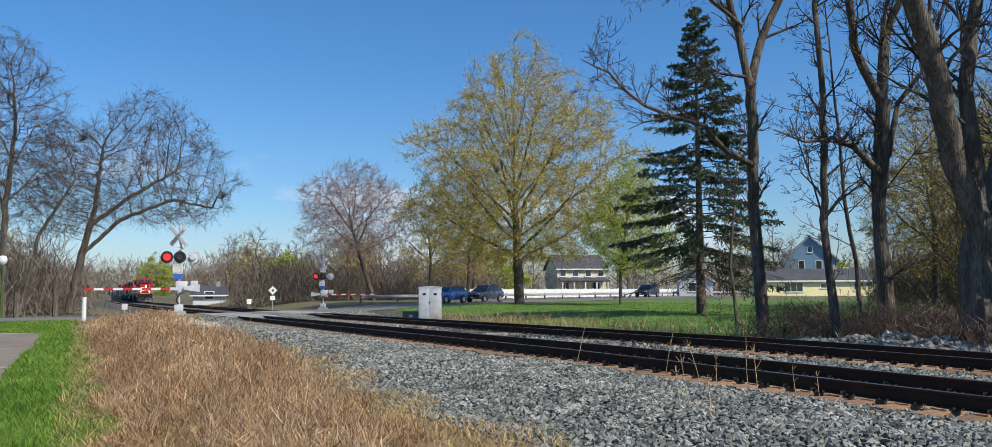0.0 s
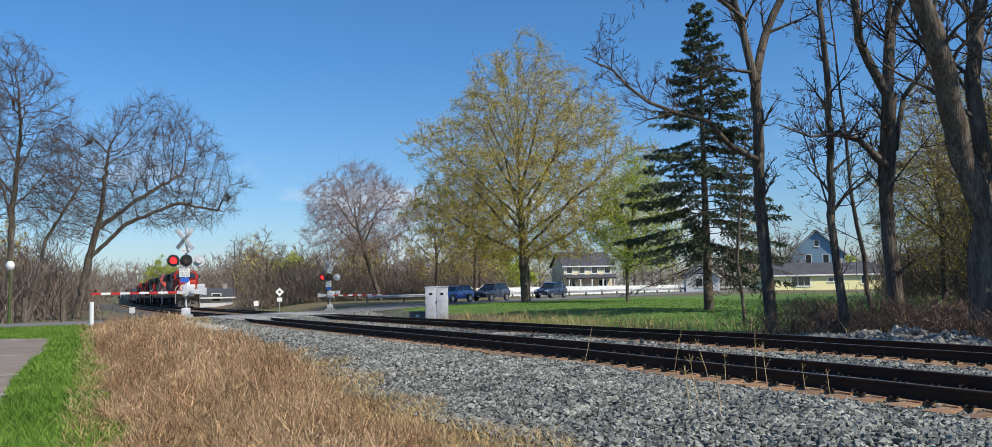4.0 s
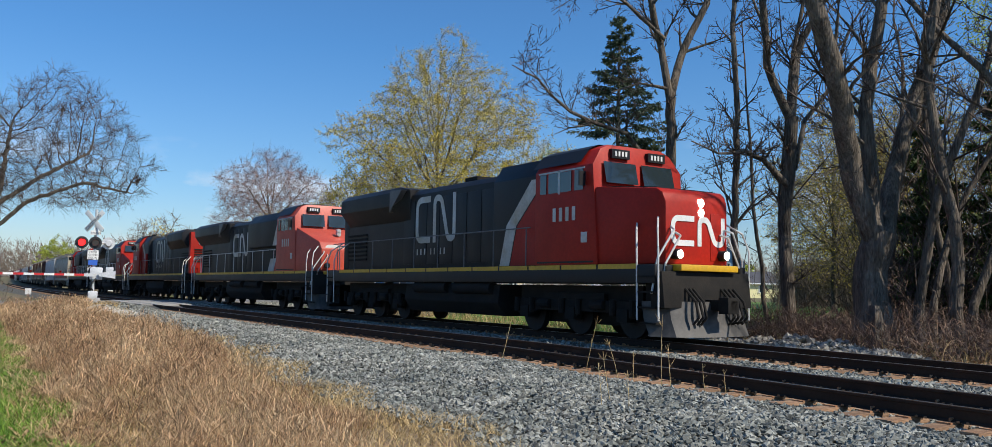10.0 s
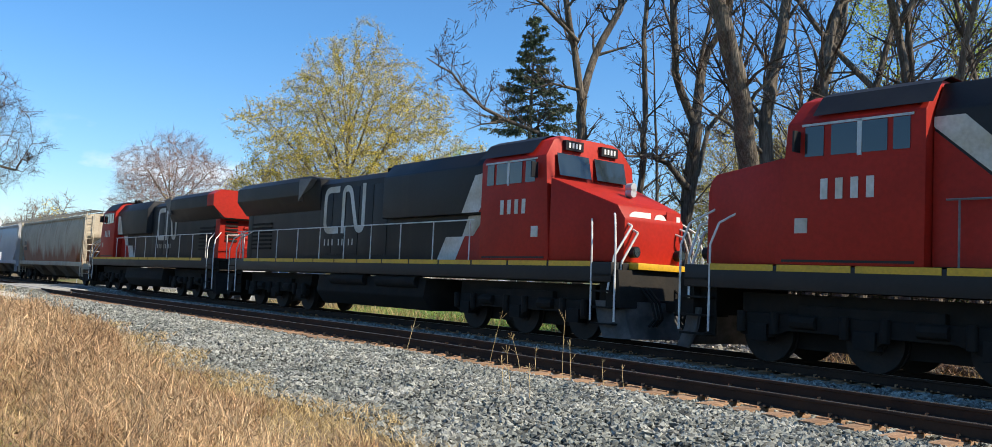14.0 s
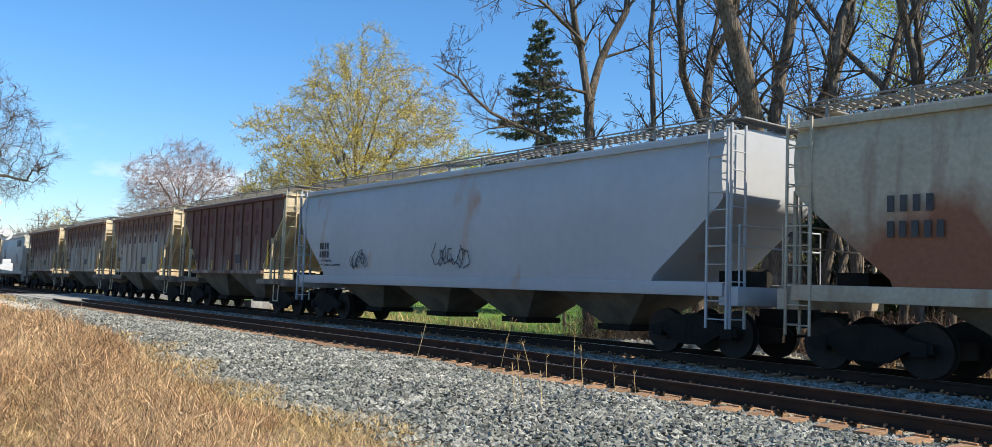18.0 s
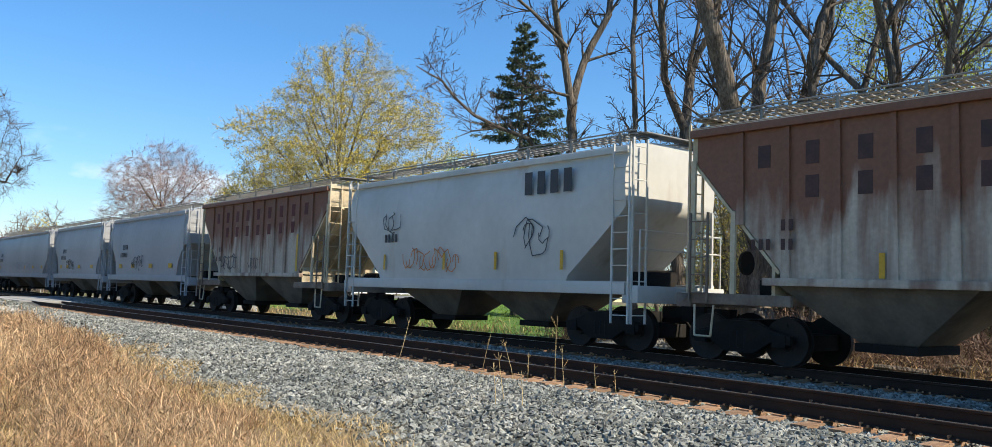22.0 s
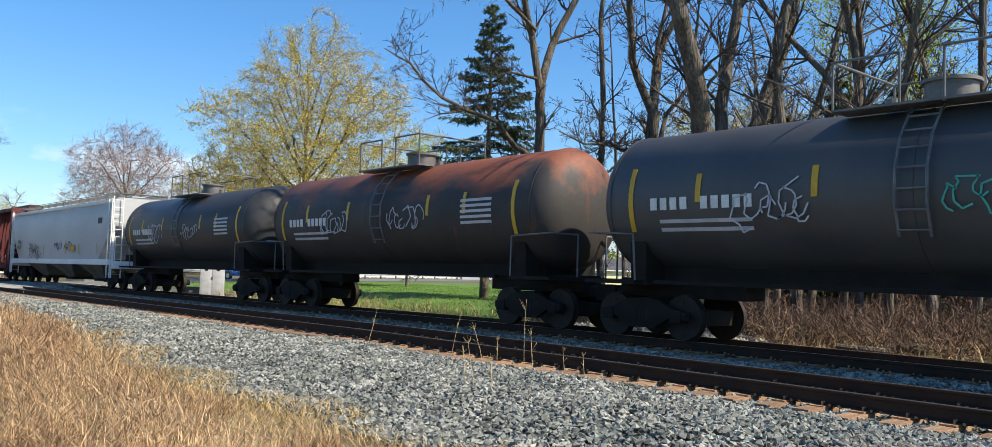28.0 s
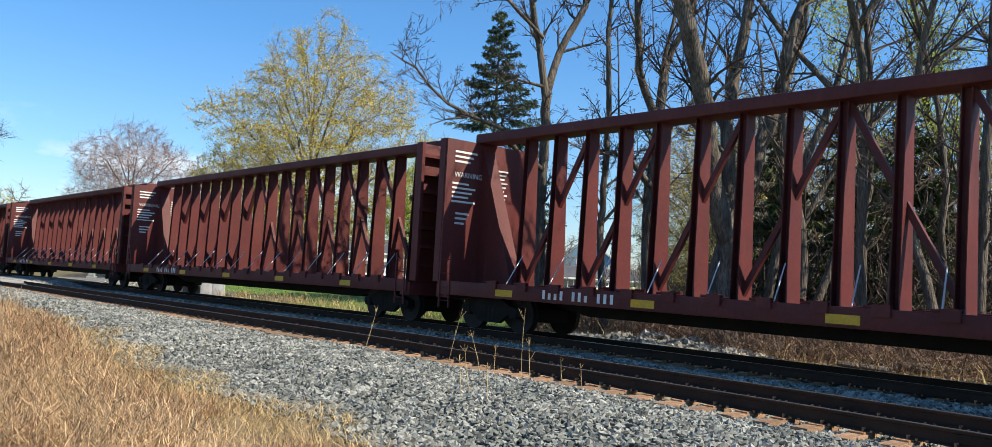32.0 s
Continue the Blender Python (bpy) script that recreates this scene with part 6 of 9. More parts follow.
    for y0, y1, zb, zt, fat, shapes in ((7.25, 1.85, 0.95, 2.3, 0.36, ([bend_r, [(0.5, 0.45), (0.9, 0)]], [peak, [(0.25, 0.3), (0.75, 0.3)]], [hook], [cup])),
                                        (16.5, 11.0, 0.9, 2.25, 0.33, ([foot], [peak, [(0.25, 0.3), (0.75, 0.3)]], [gate], [lobe]))):
        for i, strokes in enumerate(shapes):
            g0, g1 = y0 + (y1 - y0) * (i + 0.06) / 4, y0 + (y1 - y0) * (i + 0.94) / 4
            for pts in strokes:
                line = [(g0 + (g1 - g0) * u, zb + (zt - zb) * w) for u, w in pts]
                tagged(worm(h, -1.562 - 0.001 * q, line, fat + 0.26, M_GRAF_BLACK, 0.22, name="graffiti"), label="black graffiti outline")
                tagged(worm(h, -1.578 - 0.001 * q, line, fat, M_GRAF_BAND, 0.2, name="graffiti"), label="pastel graffiti letter shape")
                q = (q + 1) % 9
    part("graffiti", plate_on(Mesh(), -1.5635, [(1.05, 1.0), (1.75, 1.0), (1.8, 1.6), (1.5, 2.0), (1.05, 1.9)]), M_GRAF_ORANGE, h, "orange and red sprayed patch")
    scrawl(h, -1.6, 8.2, 1.45, 2.2, 0.4, 31, M_GRAF_WHITE, 0.035, 8)
    bars(h, -1.568, 16.3, 2.3, [1, 1], 0.22, M_MARK, gap=0.3, flip=-1)
    bars(h, -1.568, 16.3, 1.98, [1, 1, -0.6, 1, 1, 1], 0.22, M_MARK, gap=0.3, flip=-1)
    for i, s in enumerate(("CLOSE AND LOCK", "DOORS BEFORE", "MOVING CAR")):
        writing(s, 0.12, h, near_side(10.4, 3.22 - i * 0.15, -1.63), M_MARK)
    yellow_marks(h, -1.59, (7.0, 4.9, 11.2, 13.7, 16.3), 1.3, 1.75)
    yellow_marks(h, -1.59, (1.95,), 1.2, 2.2, 0.14)
    yellow_marks(h, -1.568, (1.12,), 1.85, 2.3, 0.12)
    cars.append((h, False))
    for k, mt, lab in ((17, M_TANK, "black tank car with yellow strips and white graffiti"), (18, M_TANKRUST, "black tank car rusting red along its top"), (19, M_TANKCLEAN, "clean black tank car with white stencils")):
        L = LEN[k]
        h, put = tank_car(lab, L, mt)
        for i in range(10):
            if i != 4:
                put(L - 2.3 - i * 0.24 - 0.16, L - 2.3 - i * 0.24, 2.62, 2.86, M_MARK, "lettering")
        for r in range(2):
            put(L - 4.6, L - 2.5, 2.36 - r * 0.16, 2.43 - r * 0.16, M_GRAF_WHITE, "lettering")
        for r in range(5):
            put(2.6, 3.8, 3.05 - r * 0.14, 3.12 - r * 0.14, M_GRAF_WHITE, "stencil")
        scrawl(h, -1.512, L * 0.62, 2.3, 1.3, 0.8, 40 + k, M_GRAF_WHITE, 0.03, 8)
        scrawl(h, -1.512, L * 0.36, 2.4, 1.6, 0.6, 50 + k, M_GRAF_GREEN if k == 17 else M_GRAF_WHITE, 0.03, 8)
        cars.append((h, False))
    L = LEN[20]
    h = smooth_hopper("clean pale grey covered hopper with black graffiti", L, M_PALECAR, M_WHITE, 3)
    bars(h, -1.6, L - 3.4, 2.45, [1] * 4, 0.24, M_BLACKMARK, gap=0.3)
    bars(h, -1.6, L - 3.3, 2.08, [1] * 4, 0.24, M_BLACKMARK, gap=0.25)
    scrawl(h, -1.6, L - 8.0, 1.55, 2.6, 0.85, 61, M_GRAF_BLACK, 0.04, 14)
    scrawl(h, -1.6, L * 0.42, 1.95, 1.4, 0.5, 62, M_GRAF_BLACK, 0.025, 8)
    scrawl(h, -1.6, L * 0.33, 1.95, 1.3, 0.5, 63, M_GRAF_BLACK, 0.025, 8)
    yellow_marks(h, -1.6, (2.6, 5.6, 8.0, 12.5, L - 2.9), 1.75, 2.3)
    part("warning_plate", plate_on(Mesh(), -1.6, [(6.4, 1.95), (7.3, 1.95), (7.3, 2.25), (6.4, 2.25)]), M_YELLOW, h)
    part("blue_plate", plate_on(Mesh(), -1.56, [(2.1, 3.3), (2.75, 3.3), (2.75, 3.6), (2.1, 3.6)]), M_BLACKMARK, h)
    cars.append((h, False))
    first = centerbeam("red oxide centerbeam flatcar, empty, with end bulkheads", LEN[21])
    cars.append((first, False))
    for k in range(22, len(LEN)):
        cars.append((copy_thing(first, pose(0, 0, 0)), False))


build_train()

# distance of the train's front along the line, by time
RUN = [(0, 187.9), (3, 135.2), (6, 82.4), (8, 47.35), (10, 12.45), (12, -22.3), (14, -57.0), (17, -108.2), (19, -142.4), (21, -176.9), (23, -211.9), (25, -247.0), (28, -298.9), (30, -333.85), (32, -369.1)]


def run(t):
    """A smooth reading of RUN."""
    ts, ss = np.array([r[0] for r in RUN], float), np.array([r[1] for r in RUN], float)
    c = np.polyfit(ts, ss, 6)
    return float(np.polyval(c, t))


def car_pose(k, t):
    y0, y1 = run(t) + CUT[k] + 2.5, run(t) + CUT[k + 1] - 2.5
    z0, z1 = float(grade(y0)), float(grade(y1))
    b0, b1 = float(bend(y0)), float(bend(y1))
    turn = -math.degrees(math.atan2(b1 - b0, y1 - y0))
    tilt = math.degrees(math.atan2(z1 - z0, y1 - y0))
    if CARS[k][1]:
        return pose(FAR + b1, run(t) + CUT[k + 1], z0 + (z1 - z0) * (y1 + 2.5 - y0) / (y1 - y0), -tilt, 0, 180 + turn)
    return pose(FAR + b0, run(t) + CUT[k], z0 - (z1 - z0) * 2.5 / (y1 - y0), tilt, 0, turn)


for k in range(len(CARS)):
    CARS[k][0].matrix_basis = car_pose(k, 0)

# ---- trees ----
rt = np.random.RandomState(3)


def seg_mesh(name, segs, n, mat):
    """Tapered tubes from rows of p, q, r0, r1; rows that follow on from one another share their ring."""
    s = np.array(segs, dtype=float)
    P, Q, r0, r1 = s[:, 0:3], s[:, 3:6], s[:, 6], s[:, 7]
    d = Q - P
    d /= np.maximum(np.linalg.norm(d, axis=1), 1e-6)[:, None]
    ds, de = d.copy(), d.copy()
    if len(s) > 1:
        on = np.nonzero(np.linalg.norm(P[1:] - Q[:-1], axis=1) < 1e-6)[0]
        mid = d[on] + d[on + 1]
        mid /= np.maximum(np.linalg.norm(mid, axis=1), 1e-6)[:, None]
        de[on], ds[on + 1] = mid, mid
    ang = np.arange(n) * 2 * np.pi / n

    def ring(w, centre, r):
        a = np.array([[0.83, 0.55, 0.1]]) - w * (w @ np.array([0.83, 0.55, 0.1]))[:, None]
        a /= np.maximum(np.linalg.norm(a, axis=1), 1e-6)[:, None]
        b = np.cross(w, a)
        return centre[:, None] + (a[:, None] * np.cos(ang)[None, :, None] + b[:, None] * np.sin(ang)[None, :, None]) * r[:, None, None]

    v = np.concatenate([ring(ds, P, r0), ring(de, Q, r1)], 1).reshape(-1, 3)
    i = np.arange(n)
    q = np.stack([i, (i + 1) % n, n + (i + 1) % n, n + i], -1)
    f = (q[None] + (2 * n * np.arange(len(s)))[:, None, None]).reshape(-1, 4)
    return soup(name, v, f, mat, True)


def twig_mesh(name, segs, mat, flat_below=0.022):
    """Thin branches: small tubes, and narrow strips for the finest twigs."""
    s = np.array(segs, dtype=float)
    fine = s[:, 6] < flat_below
    vs, fs, k0 = [], [], 0
    for sel, n in ((s[~fine], 3), (s[fine], 1)):
        if not len(sel):
            continue
        P, Q, r0, r1 = sel[:, 0:3], sel[:, 3:6], sel[:, 6], sel[:, 7]
        d = Q - P
        d /= np.maximum(np.linalg.norm(d, axis=1), 1e-6)[:, None]
        a = np.cross(d, rt.normal(size=d.shape))
        a /= np.maximum(np.linalg.norm(a, axis=1), 1e-6)[:, None]
        b = np.cross(d, a)
        if n == 1:
            v = np.stack([P - a * r0[:, None] * 1.3, P + a * r0[:, None] * 1.3, Q + a * r1[:, None] * 1.3, Q - a * r1[:, None] * 1.3], 1).reshape(-1, 3)
            f = np.arange(len(v)).reshape(-1, 4)
        else:
            ang = np.arange(n) * 2 * np.pi / n
            ring = a[:, None] * np.cos(ang)[None, :, None] + b[:, None] * np.sin(ang)[None, :, None]
            v = np.concatenate([P[:, None] + ring * r0[:, None, None], Q[:, None] + ring * r1[:, None, None]], 1).reshape(-1, 3)
            i = np.arange(n)
            q = np.stack([i, (i + 1) % n, n + (i + 1) % n, n + i], -1)
            f = (q[None] + (2 * n * np.arange(len(sel)))[:, None, None]).reshape(-1, 4)
        vs.append(v)
        fs.append(f + k0)
        k0 += len(v)
    return soup(name, np.concatenate(vs), np.concatenate(fs), mat)


def sprays(n, spots, height, spread, up, length, r, seed, low=0.0):
    """Rows of fine twig strips filling clumps of brush; spots: rows of x, y."""
    q = np.random.RandomState(seed)
    S = np.asarray(spots, float)[q.randint(0, len(spots), n)]
    x, y = S[:, 0] + q.normal(0, spread, n), S[:, 1] + q.normal(0, spread, n)
    top = height * (0.55 + 0.45 * np.sin(S[:, 0] * 1.7 + 2.1 * S[:, 1]) ** 2)
    z = gz(x, y) + low + top * q.rand(n) ** 1.15
    d = q.normal(0, 1, (n, 3))
    d[:, 2] = np.abs(d[:, 2]) + up
    d /= np.linalg.norm(d, axis=1)[:, None]
    P = np.stack([x, y, z], 1)
    L = (length * (0.5 + q.rand(n)))[:, None]
    return np.concatenate([P, P + d * L, np.full((n, 1), r), np.full((n, 1), r * 0.5)], 1)


def quad_cloud(name, pts, size, mat, flat=0.0):
    """Small tilted leaf quads at points."""
    n = len(pts)
    a = rt.normal(size=(n, 3))
    a[:, 2] *= 1 - flat
    a /= np.linalg.norm(a, axis=1)[:, None]
    b = np.cross(a, rt.normal(size=(n, 3)))
    b /= np.linalg.norm(b, axis=1)[:, None]
    s = (size * (0.6 + 0.8 * rt.rand(n)))[:, None]
    P = np.asarray(pts)
    v = np.stack([P - a * s, P - b * s * 0.55, P + a * s, P + b * s * 0.55], 1).reshape(-1, 3)
    return soup(name, v, np.arange(4 * n).reshape(-1, 4), mat)


class Grower:
    def __init__(self, seed, levels=4, kids=(7, 5, 4, 4), angle=(45, 42, 40, 40), shrink=0.62, wobble=0.16, rise=0.05, clear=0.35, twig_r=0.006, droop=0.0, slim=0.5):
        self.r = random.Random(seed)
        self.levels, self.kids, self.angle, self.shrink, self.wobble, self.rise, self.clear, self.twig_r, self.droop, self.slim = levels, kids, angle, shrink, wobble, rise, clear, twig_r, droop, slim
        self.thick, self.thin, self.tips = [], [], []

    def limb(self, p, d, length, r, level, end=0.14, clear=None, kids=None):
        R = self.r
        n = max(3, int(length / (1.1 if level < 2 else 0.55 if level == 2 else 0.4)))
        step = length / n
        p, d = Vector(p), Vector(d).normalized()
        path = [(p.copy(), r)]
        for k in range(n):
            w = self.wobble * (0.6 if level == 0 else 1.0)
            d = (d + Vector((R.gauss(0, w), R.gauss(0, w), R.gauss(0, w) * 0.7 + (self.rise if level else 0.02) - self.droop * (k / n if level >= 1 else 0)))).normalized()
            q = p + d * step
            rr = max(self.twig_r, r * (1 - (1 - end) * (k + 1) / n))
            (self.thick if path[-1][1] > 0.045 else self.thin).append((*p, *q, path[-1][1], rr))
            p = q
            path.append((p.copy(), rr))
        if level >= self.levels:
            self.tips += [tuple(path[-1][0]), tuple(path[len(path) // 2][0])]
            return path
        c = self.clear if clear is None else clear
        lo = c if level == 0 else 0.18
        count = self.kids[min(level, len(self.kids) - 1)]
        count = max(2, int(round(count * (0.8 + 0.4 * R.random())))) if kids is None else kids
        for k in range(count):
            u = lo + (1 - lo) * (k + R.random() * 0.8) / count
            i = min(len(path) - 2, int(u * n))
            q, rr = path[i][0].lerp(path[i + 1][0], 0.5), path[i][1]
            dd = (path[i + 1][0] - path[i][0]).normalized()
            side = dd.cross(Vector((R.gauss(0, 1), R.gauss(0, 1), R.gauss(0, 1)))).normalized()
            an = radians(self.angle[min(level, len(self.angle) - 1)] * R.uniform(0.7, 1.25))
            cd = dd * math.cos(an) + side * math.sin(an)
            ln = length * self.shrink * R.uniform(0.6, 1.1) * (1.0 - 0.45 * (u - lo))
            self.limb(q, cd, ln, max(self.twig_r, min(rr * 0.6, r * (0.42 if level else self.slim))), level + 1)
        return path

    def along(self, pts, r0, r1, kids=8, length=2.6, level=2, lo=0.25, up=0.25, tail=0.0):
        """A limb that follows a line of points and carries side branches."""
        R = self.r
        P = [Vector(p) for p in pts]
        fine = []
        for a, b in zip(P, P[1:]):
            n = max(1, int((b - a).length / 0.55))
            fine += [a.lerp(b, i / n) + (Vector((R.gauss(0, 0.035), R.gauss(0, 0.035), R.gauss(0, 0.02))) if fine else Vector()) for i in range(n)]
        fine.append(P[-1])
        m = len(fine) - 1
        rad = [r0 + (r1 - r0) * i / m for i in range(m + 1)]
        for i in range(m):
            (self.thick if rad[i] > 0.03 else self.thin).append((*fine[i], *fine[i + 1], rad[i], rad[i + 1]))
        for k in range(kids):
            u = lo + (1 - lo) * (k + R.random()) / kids
            i = min(m - 1, int(u * m))
            dd = (fine[i + 1] - fine[i]).normalized()
            side = dd.cross(Vector((R.gauss(0, 1), R.gauss(0, 1), R.gauss(0, 1)))).normalized()
            an = radians(R.uniform(35, 70))
            d = dd * math.cos(an) + side * math.sin(an) + Vector((0, 0, up))
            self.limb(fine[i], d, length * R.uniform(0.5, 1.15) * (1.15 - 0.4 * u), min(rad[i] * 0.5, 0.06), level)
        if tail:
            self.limb(fine[-1], (fine[-1] - fine[-2]) + Vector((0, 0, 0.1)), tail, r1, min(level, 1), end=0.1)
        return fine

    def put(self, label, category="tree", twig=None, bark=None, group="", name="bare_tree", at=None):
        ob = thing(name, label, category, group=group, at=at)
        t = seg_mesh("trunk", self.thick, 12, bark or M_BARK)
        t.parent = ob
        if self.thin:
            c = twig_mesh("crown", self.thin, twig or M_TWIG, 0.012)
            c.parent = ob
        return ob


def colonize(seed, guides, cloud, step=0.4, kill=0.8, up=0.12, rounds=90):
    """Grow branches from guide lines into a cloud of points; gives nodes and their parents."""
    r = np.random.RandomState(seed)
    nodes, par = [], []
    for line in guides:
        prev = -1
        if nodes:
            prev = int(np.argmin(np.linalg.norm(np.array(nodes) - np.array(line[0]), axis=1)))
        for a, b in zip(line, line[1:]):
            a, b = np.array(a, float), np.array(b, float)
            n = max(1, int(np.linalg.norm(b - a) / step))
            for i in range(n):
                if nodes and i == 0 and prev >= 0 and len(par) and a is line[0]:
                    continue
                nodes.append(tuple(a + (b - a) * (i + (1 if len(nodes) else 0)) / n + r.normal(0, 0.03, 3)))
                par.append(prev)
                prev = len(nodes) - 1
    A = np.array(nodes)
    P = np.asarray(cloud, float)
    D = np.linalg.norm(P[:, None] - A[None], axis=2)
    near, dist = D.argmin(1), D.min(1)
    for _ in range(rounds):
        live = dist > kill
        if not live.any():
            break
        P, near, dist = P[live], near[live], dist[live]
        d = (P - A[near]) / dist[:, None]
        acc = np.zeros((len(A), 3))
        np.add.at(acc, near, d)
        who = np.unique(near)
        v = acc[who]
        v = v / np.maximum(np.linalg.norm(v, axis=1), 1e-6)[:, None] + r.normal(0, 0.13, v.shape)
        v[:, 2] += up
        v /= np.linalg.norm(v, axis=1)[:, None]
        B = A[who] + v * step
        par += who.tolist()
        k0 = len(A)
        A = np.concatenate([A, B])
        E = np.linalg.norm(P[:, None] - B[None], axis=2)
        e, j = E.min(1), E.argmin(1)
        better = e < dist
        near, dist = np.where(better, k0 + j, near), np.where(better, e, dist)
        stuck = r.rand(len(P)) < 0.012
        P, near, dist = P[~stuck], near[~stuck], dist[~stuck]
    return A, np.array(par)


def dome(seed, n, centre, prof, shell=0.5):
    """Points in a crown; prof: rows of height and radius."""
    r = np.random.RandomState(seed)
    zs, rs = np.array(prof, float).T
    z = np.interp(r.rand(n), np.cumsum(np.interp(np.linspace(zs[0], zs[-1], 60), zs, rs) ** 2) / np.sum(np.interp(np.linspace(zs[0], zs[-1], 60), zs, rs) ** 2), np.linspace(zs[0], zs[-1], 60))
    a, u = r.rand(n) * 6.283, r.rand(n) ** shell
    lump = 1 + 0.14 * np.sin(3 * a + z * 0.9) + 0.09 * np.sin(5 * a - z * 1.7)
    q = u * np.interp(z, zs, rs) * lump
    return np.stack([centre[0] + q * np.cos(a), centre[1] + q * np.sin(a), z], 1)


def crown_tree(name, label, seed, guides, cloud, tip=0.012, power=2.1, step=0.4, kill=0.8, up=0.12, twigs=6, limbs=0, rise=(60, 15), twig_len=0.45, twig_mat=None, leaf=None, n_leaf=0, size=0.1, jitter=0.25, group="", rmax=0.6, spurs=0):
    r = np.random.RandomState(seed + 500)
    if limbs:       # radiating main limbs off the upper part of the trunk
        g0 = [np.array(p, float) for p in guides[0]]
        lo, hi = g0[1], g0[-1]
        span = np.max(np.hypot(cloud[:, 0] - lo[0], cloud[:, 1] - lo[1]))
        for k in range(limbs):
            u = k / limbs
            a, b = lo + (hi - lo) * u * 0.85, radians(rise[0] + (rise[1] - rise[0]) * u)
            t = k * 2.4 + r.uniform(-0.3, 0.3)
            d = np.array((math.sin(b) * math.cos(t), math.sin(b) * math.sin(t), math.cos(b)))
            ln = span * (0.72 - 0.25 * u) * r.uniform(0.8, 1.1)
            guides = guides + [[tuple(a), tuple(a + d * ln * 0.5 + (0, 0, -0.03 * ln)), tuple(a + d * ln)]]
    A, par = colonize(seed, guides, cloud, step, kill, up)
    n = len(A)
    load = np.zeros(n)
    kids = np.bincount(par[par >= 0], minlength=n)
    load[kids == 0] = 1
    for i in range(n - 1, -1, -1):
        if par[i] >= 0:
            load[par[i]] += load[i]
    rad = np.minimum(tip * load ** (1 / power), rmax)
    i = np.nonzero(par >= 0)[0]
    p = par[i]
    seg = np.concatenate([A[p], A[i], np.minimum(rad[p], rad[i] * 1.25)[:, None], rad[i][:, None]], 1)
    thick = seg[seg[:, 6] > 0.05]
    thin = seg[seg[:, 6] <= 0.05]
    fine = i[load[i] <= 4]
    base = np.repeat(fine, twigs)
    d0 = A[base] - A[par[base]]
    d0 /= np.linalg.norm(d0, axis=1)[:, None]
    d = d0 + r.normal(0, 0.5, d0.shape)
    d[:, 2] += 0.12
    d /= np.linalg.norm(d, axis=1)[:, None]
    ln = twig_len * (0.4 + 1.2 * r.rand(len(d)))[:, None]
    start = A[base] - d0 * step * r.rand(len(d))[:, None]
    end = start + d * ln
    j = np.repeat(np.arange(len(d)), spurs)
    e = d[j] + r.normal(0, 0.55, (len(j), 3))
    e /= np.maximum(np.linalg.norm(e, axis=1), 1e-6)[:, None]
    start = np.concatenate([start, start[j] + (end - start)[j] * r.uniform(0.2, 0.9, (len(j), 1))])
    end = np.concatenate([end, start[len(d):] + e * (twig_len * 0.45 * (0.4 + r.rand(len(j))))[:, None]])
    m = len(start)
    wide = np.where(np.arange(m) < len(d), tip * 0.62, tip * 0.42)[:, None]
    tw = np.concatenate([start, end, wide, wide * 0.55], 1)
    ob = thing(name, label, "tree", group=group)
    t = seg_mesh("trunk", thick, 8, M_BARK)
    t.parent = ob
    c = twig_mesh("crown", np.concatenate([thin, tw]), twig_mat or M_TWIG, tip * 1.7)
    c.parent = ob
    if n_leaf:
        pick = r.randint(0, m, n_leaf)
        f = quad_cloud("foliage", start[pick] + (end - start)[pick] * r.rand(n_leaf)[:, None] * 1.2 + r.normal(0, jitter, (n_leaf, 3)), size, leaf)
        f.parent = ob
    return ob


def place(x, y):
    return Vector((x, y, float(gz(x, y)) - 0.08))


# trees of the grove just beyond the far track
def at_depth(y, pts):
    """Points x, z in an upright plane across the view, bulging a little in depth."""
    return [(x, y + 0.25 * math.sin(1.7 * i), z) for i, (x, z) in enumerate(pts)]


g = Grower(101, levels=4, kids=(8, 8, 7, 6), shrink=0.58, twig_r=0.005, wobble=0.2)
g.along(at_depth(20.6, [(11.0, -0.4), (10.92, 3.83), (10.67, 7.69)]), 0.21, 0.165, 6, 1.6, lo=0.4)
g.along(at_depth(20.6, [(10.67, 7.6), (10.45, 9.5), (9.73, 10.67), (9.2, 13)]), 0.14, 0.08, 9, 2.4, tail=4)
g.along(at_depth(20.6, [(10.67, 7.6), (11.4, 9.35), (12.29, 11.25), (12.8, 14)]), 0.15, 0.09, 9, 2.4, tail=4)
g.along(at_depth(20.6, [(10.72, 5.1), (9.83, 5.57), (8.65, 6.23), (7.27, 6.36), (6.52, 6.68), (5.28, 7.59), (4.09, 7.74)]), 0.1, 0.02, 18, 1.9, lo=0.3, up=0.35)
g.along(at_depth(20.6, [(7.3, 6.36), (6.6, 6.2), (5.78, 5.87)]), 0.035, 0.012, 6, 0.8, level=3)
g.along(at_depth(20.6, [(10.62, 7.96), (9.52, 8.06), (8.04, 7.49)]), 0.06, 0.02, 9, 1.5)
g.along(at_depth(20.6, [(10.4, 9.65), (9.0, 10.6), (7.0, 11.2), (5.0, 12.5)]), 0.07, 0.02, 12, 2.2)
g.put("bare forked tree with a long drooping side limb", group="grove by the track")
g = Grower(102, levels=3, kids=(16, 5, 4), clear=0.35, shrink=0.5, angle=(55, 50, 45), twig_r=0.0075, wobble=0.2)
g.along(at_depth(17.4, [(10.63, -0.4), (10.5, 3.11), (10.29, 6.56), (10.02, 8.01), (10.34, 9.97), (10.5, 14)]), 0.125, 0.05, 26, 1.7, level=1)
g.put("slender straight bare tree trunk", group="grove by the track")
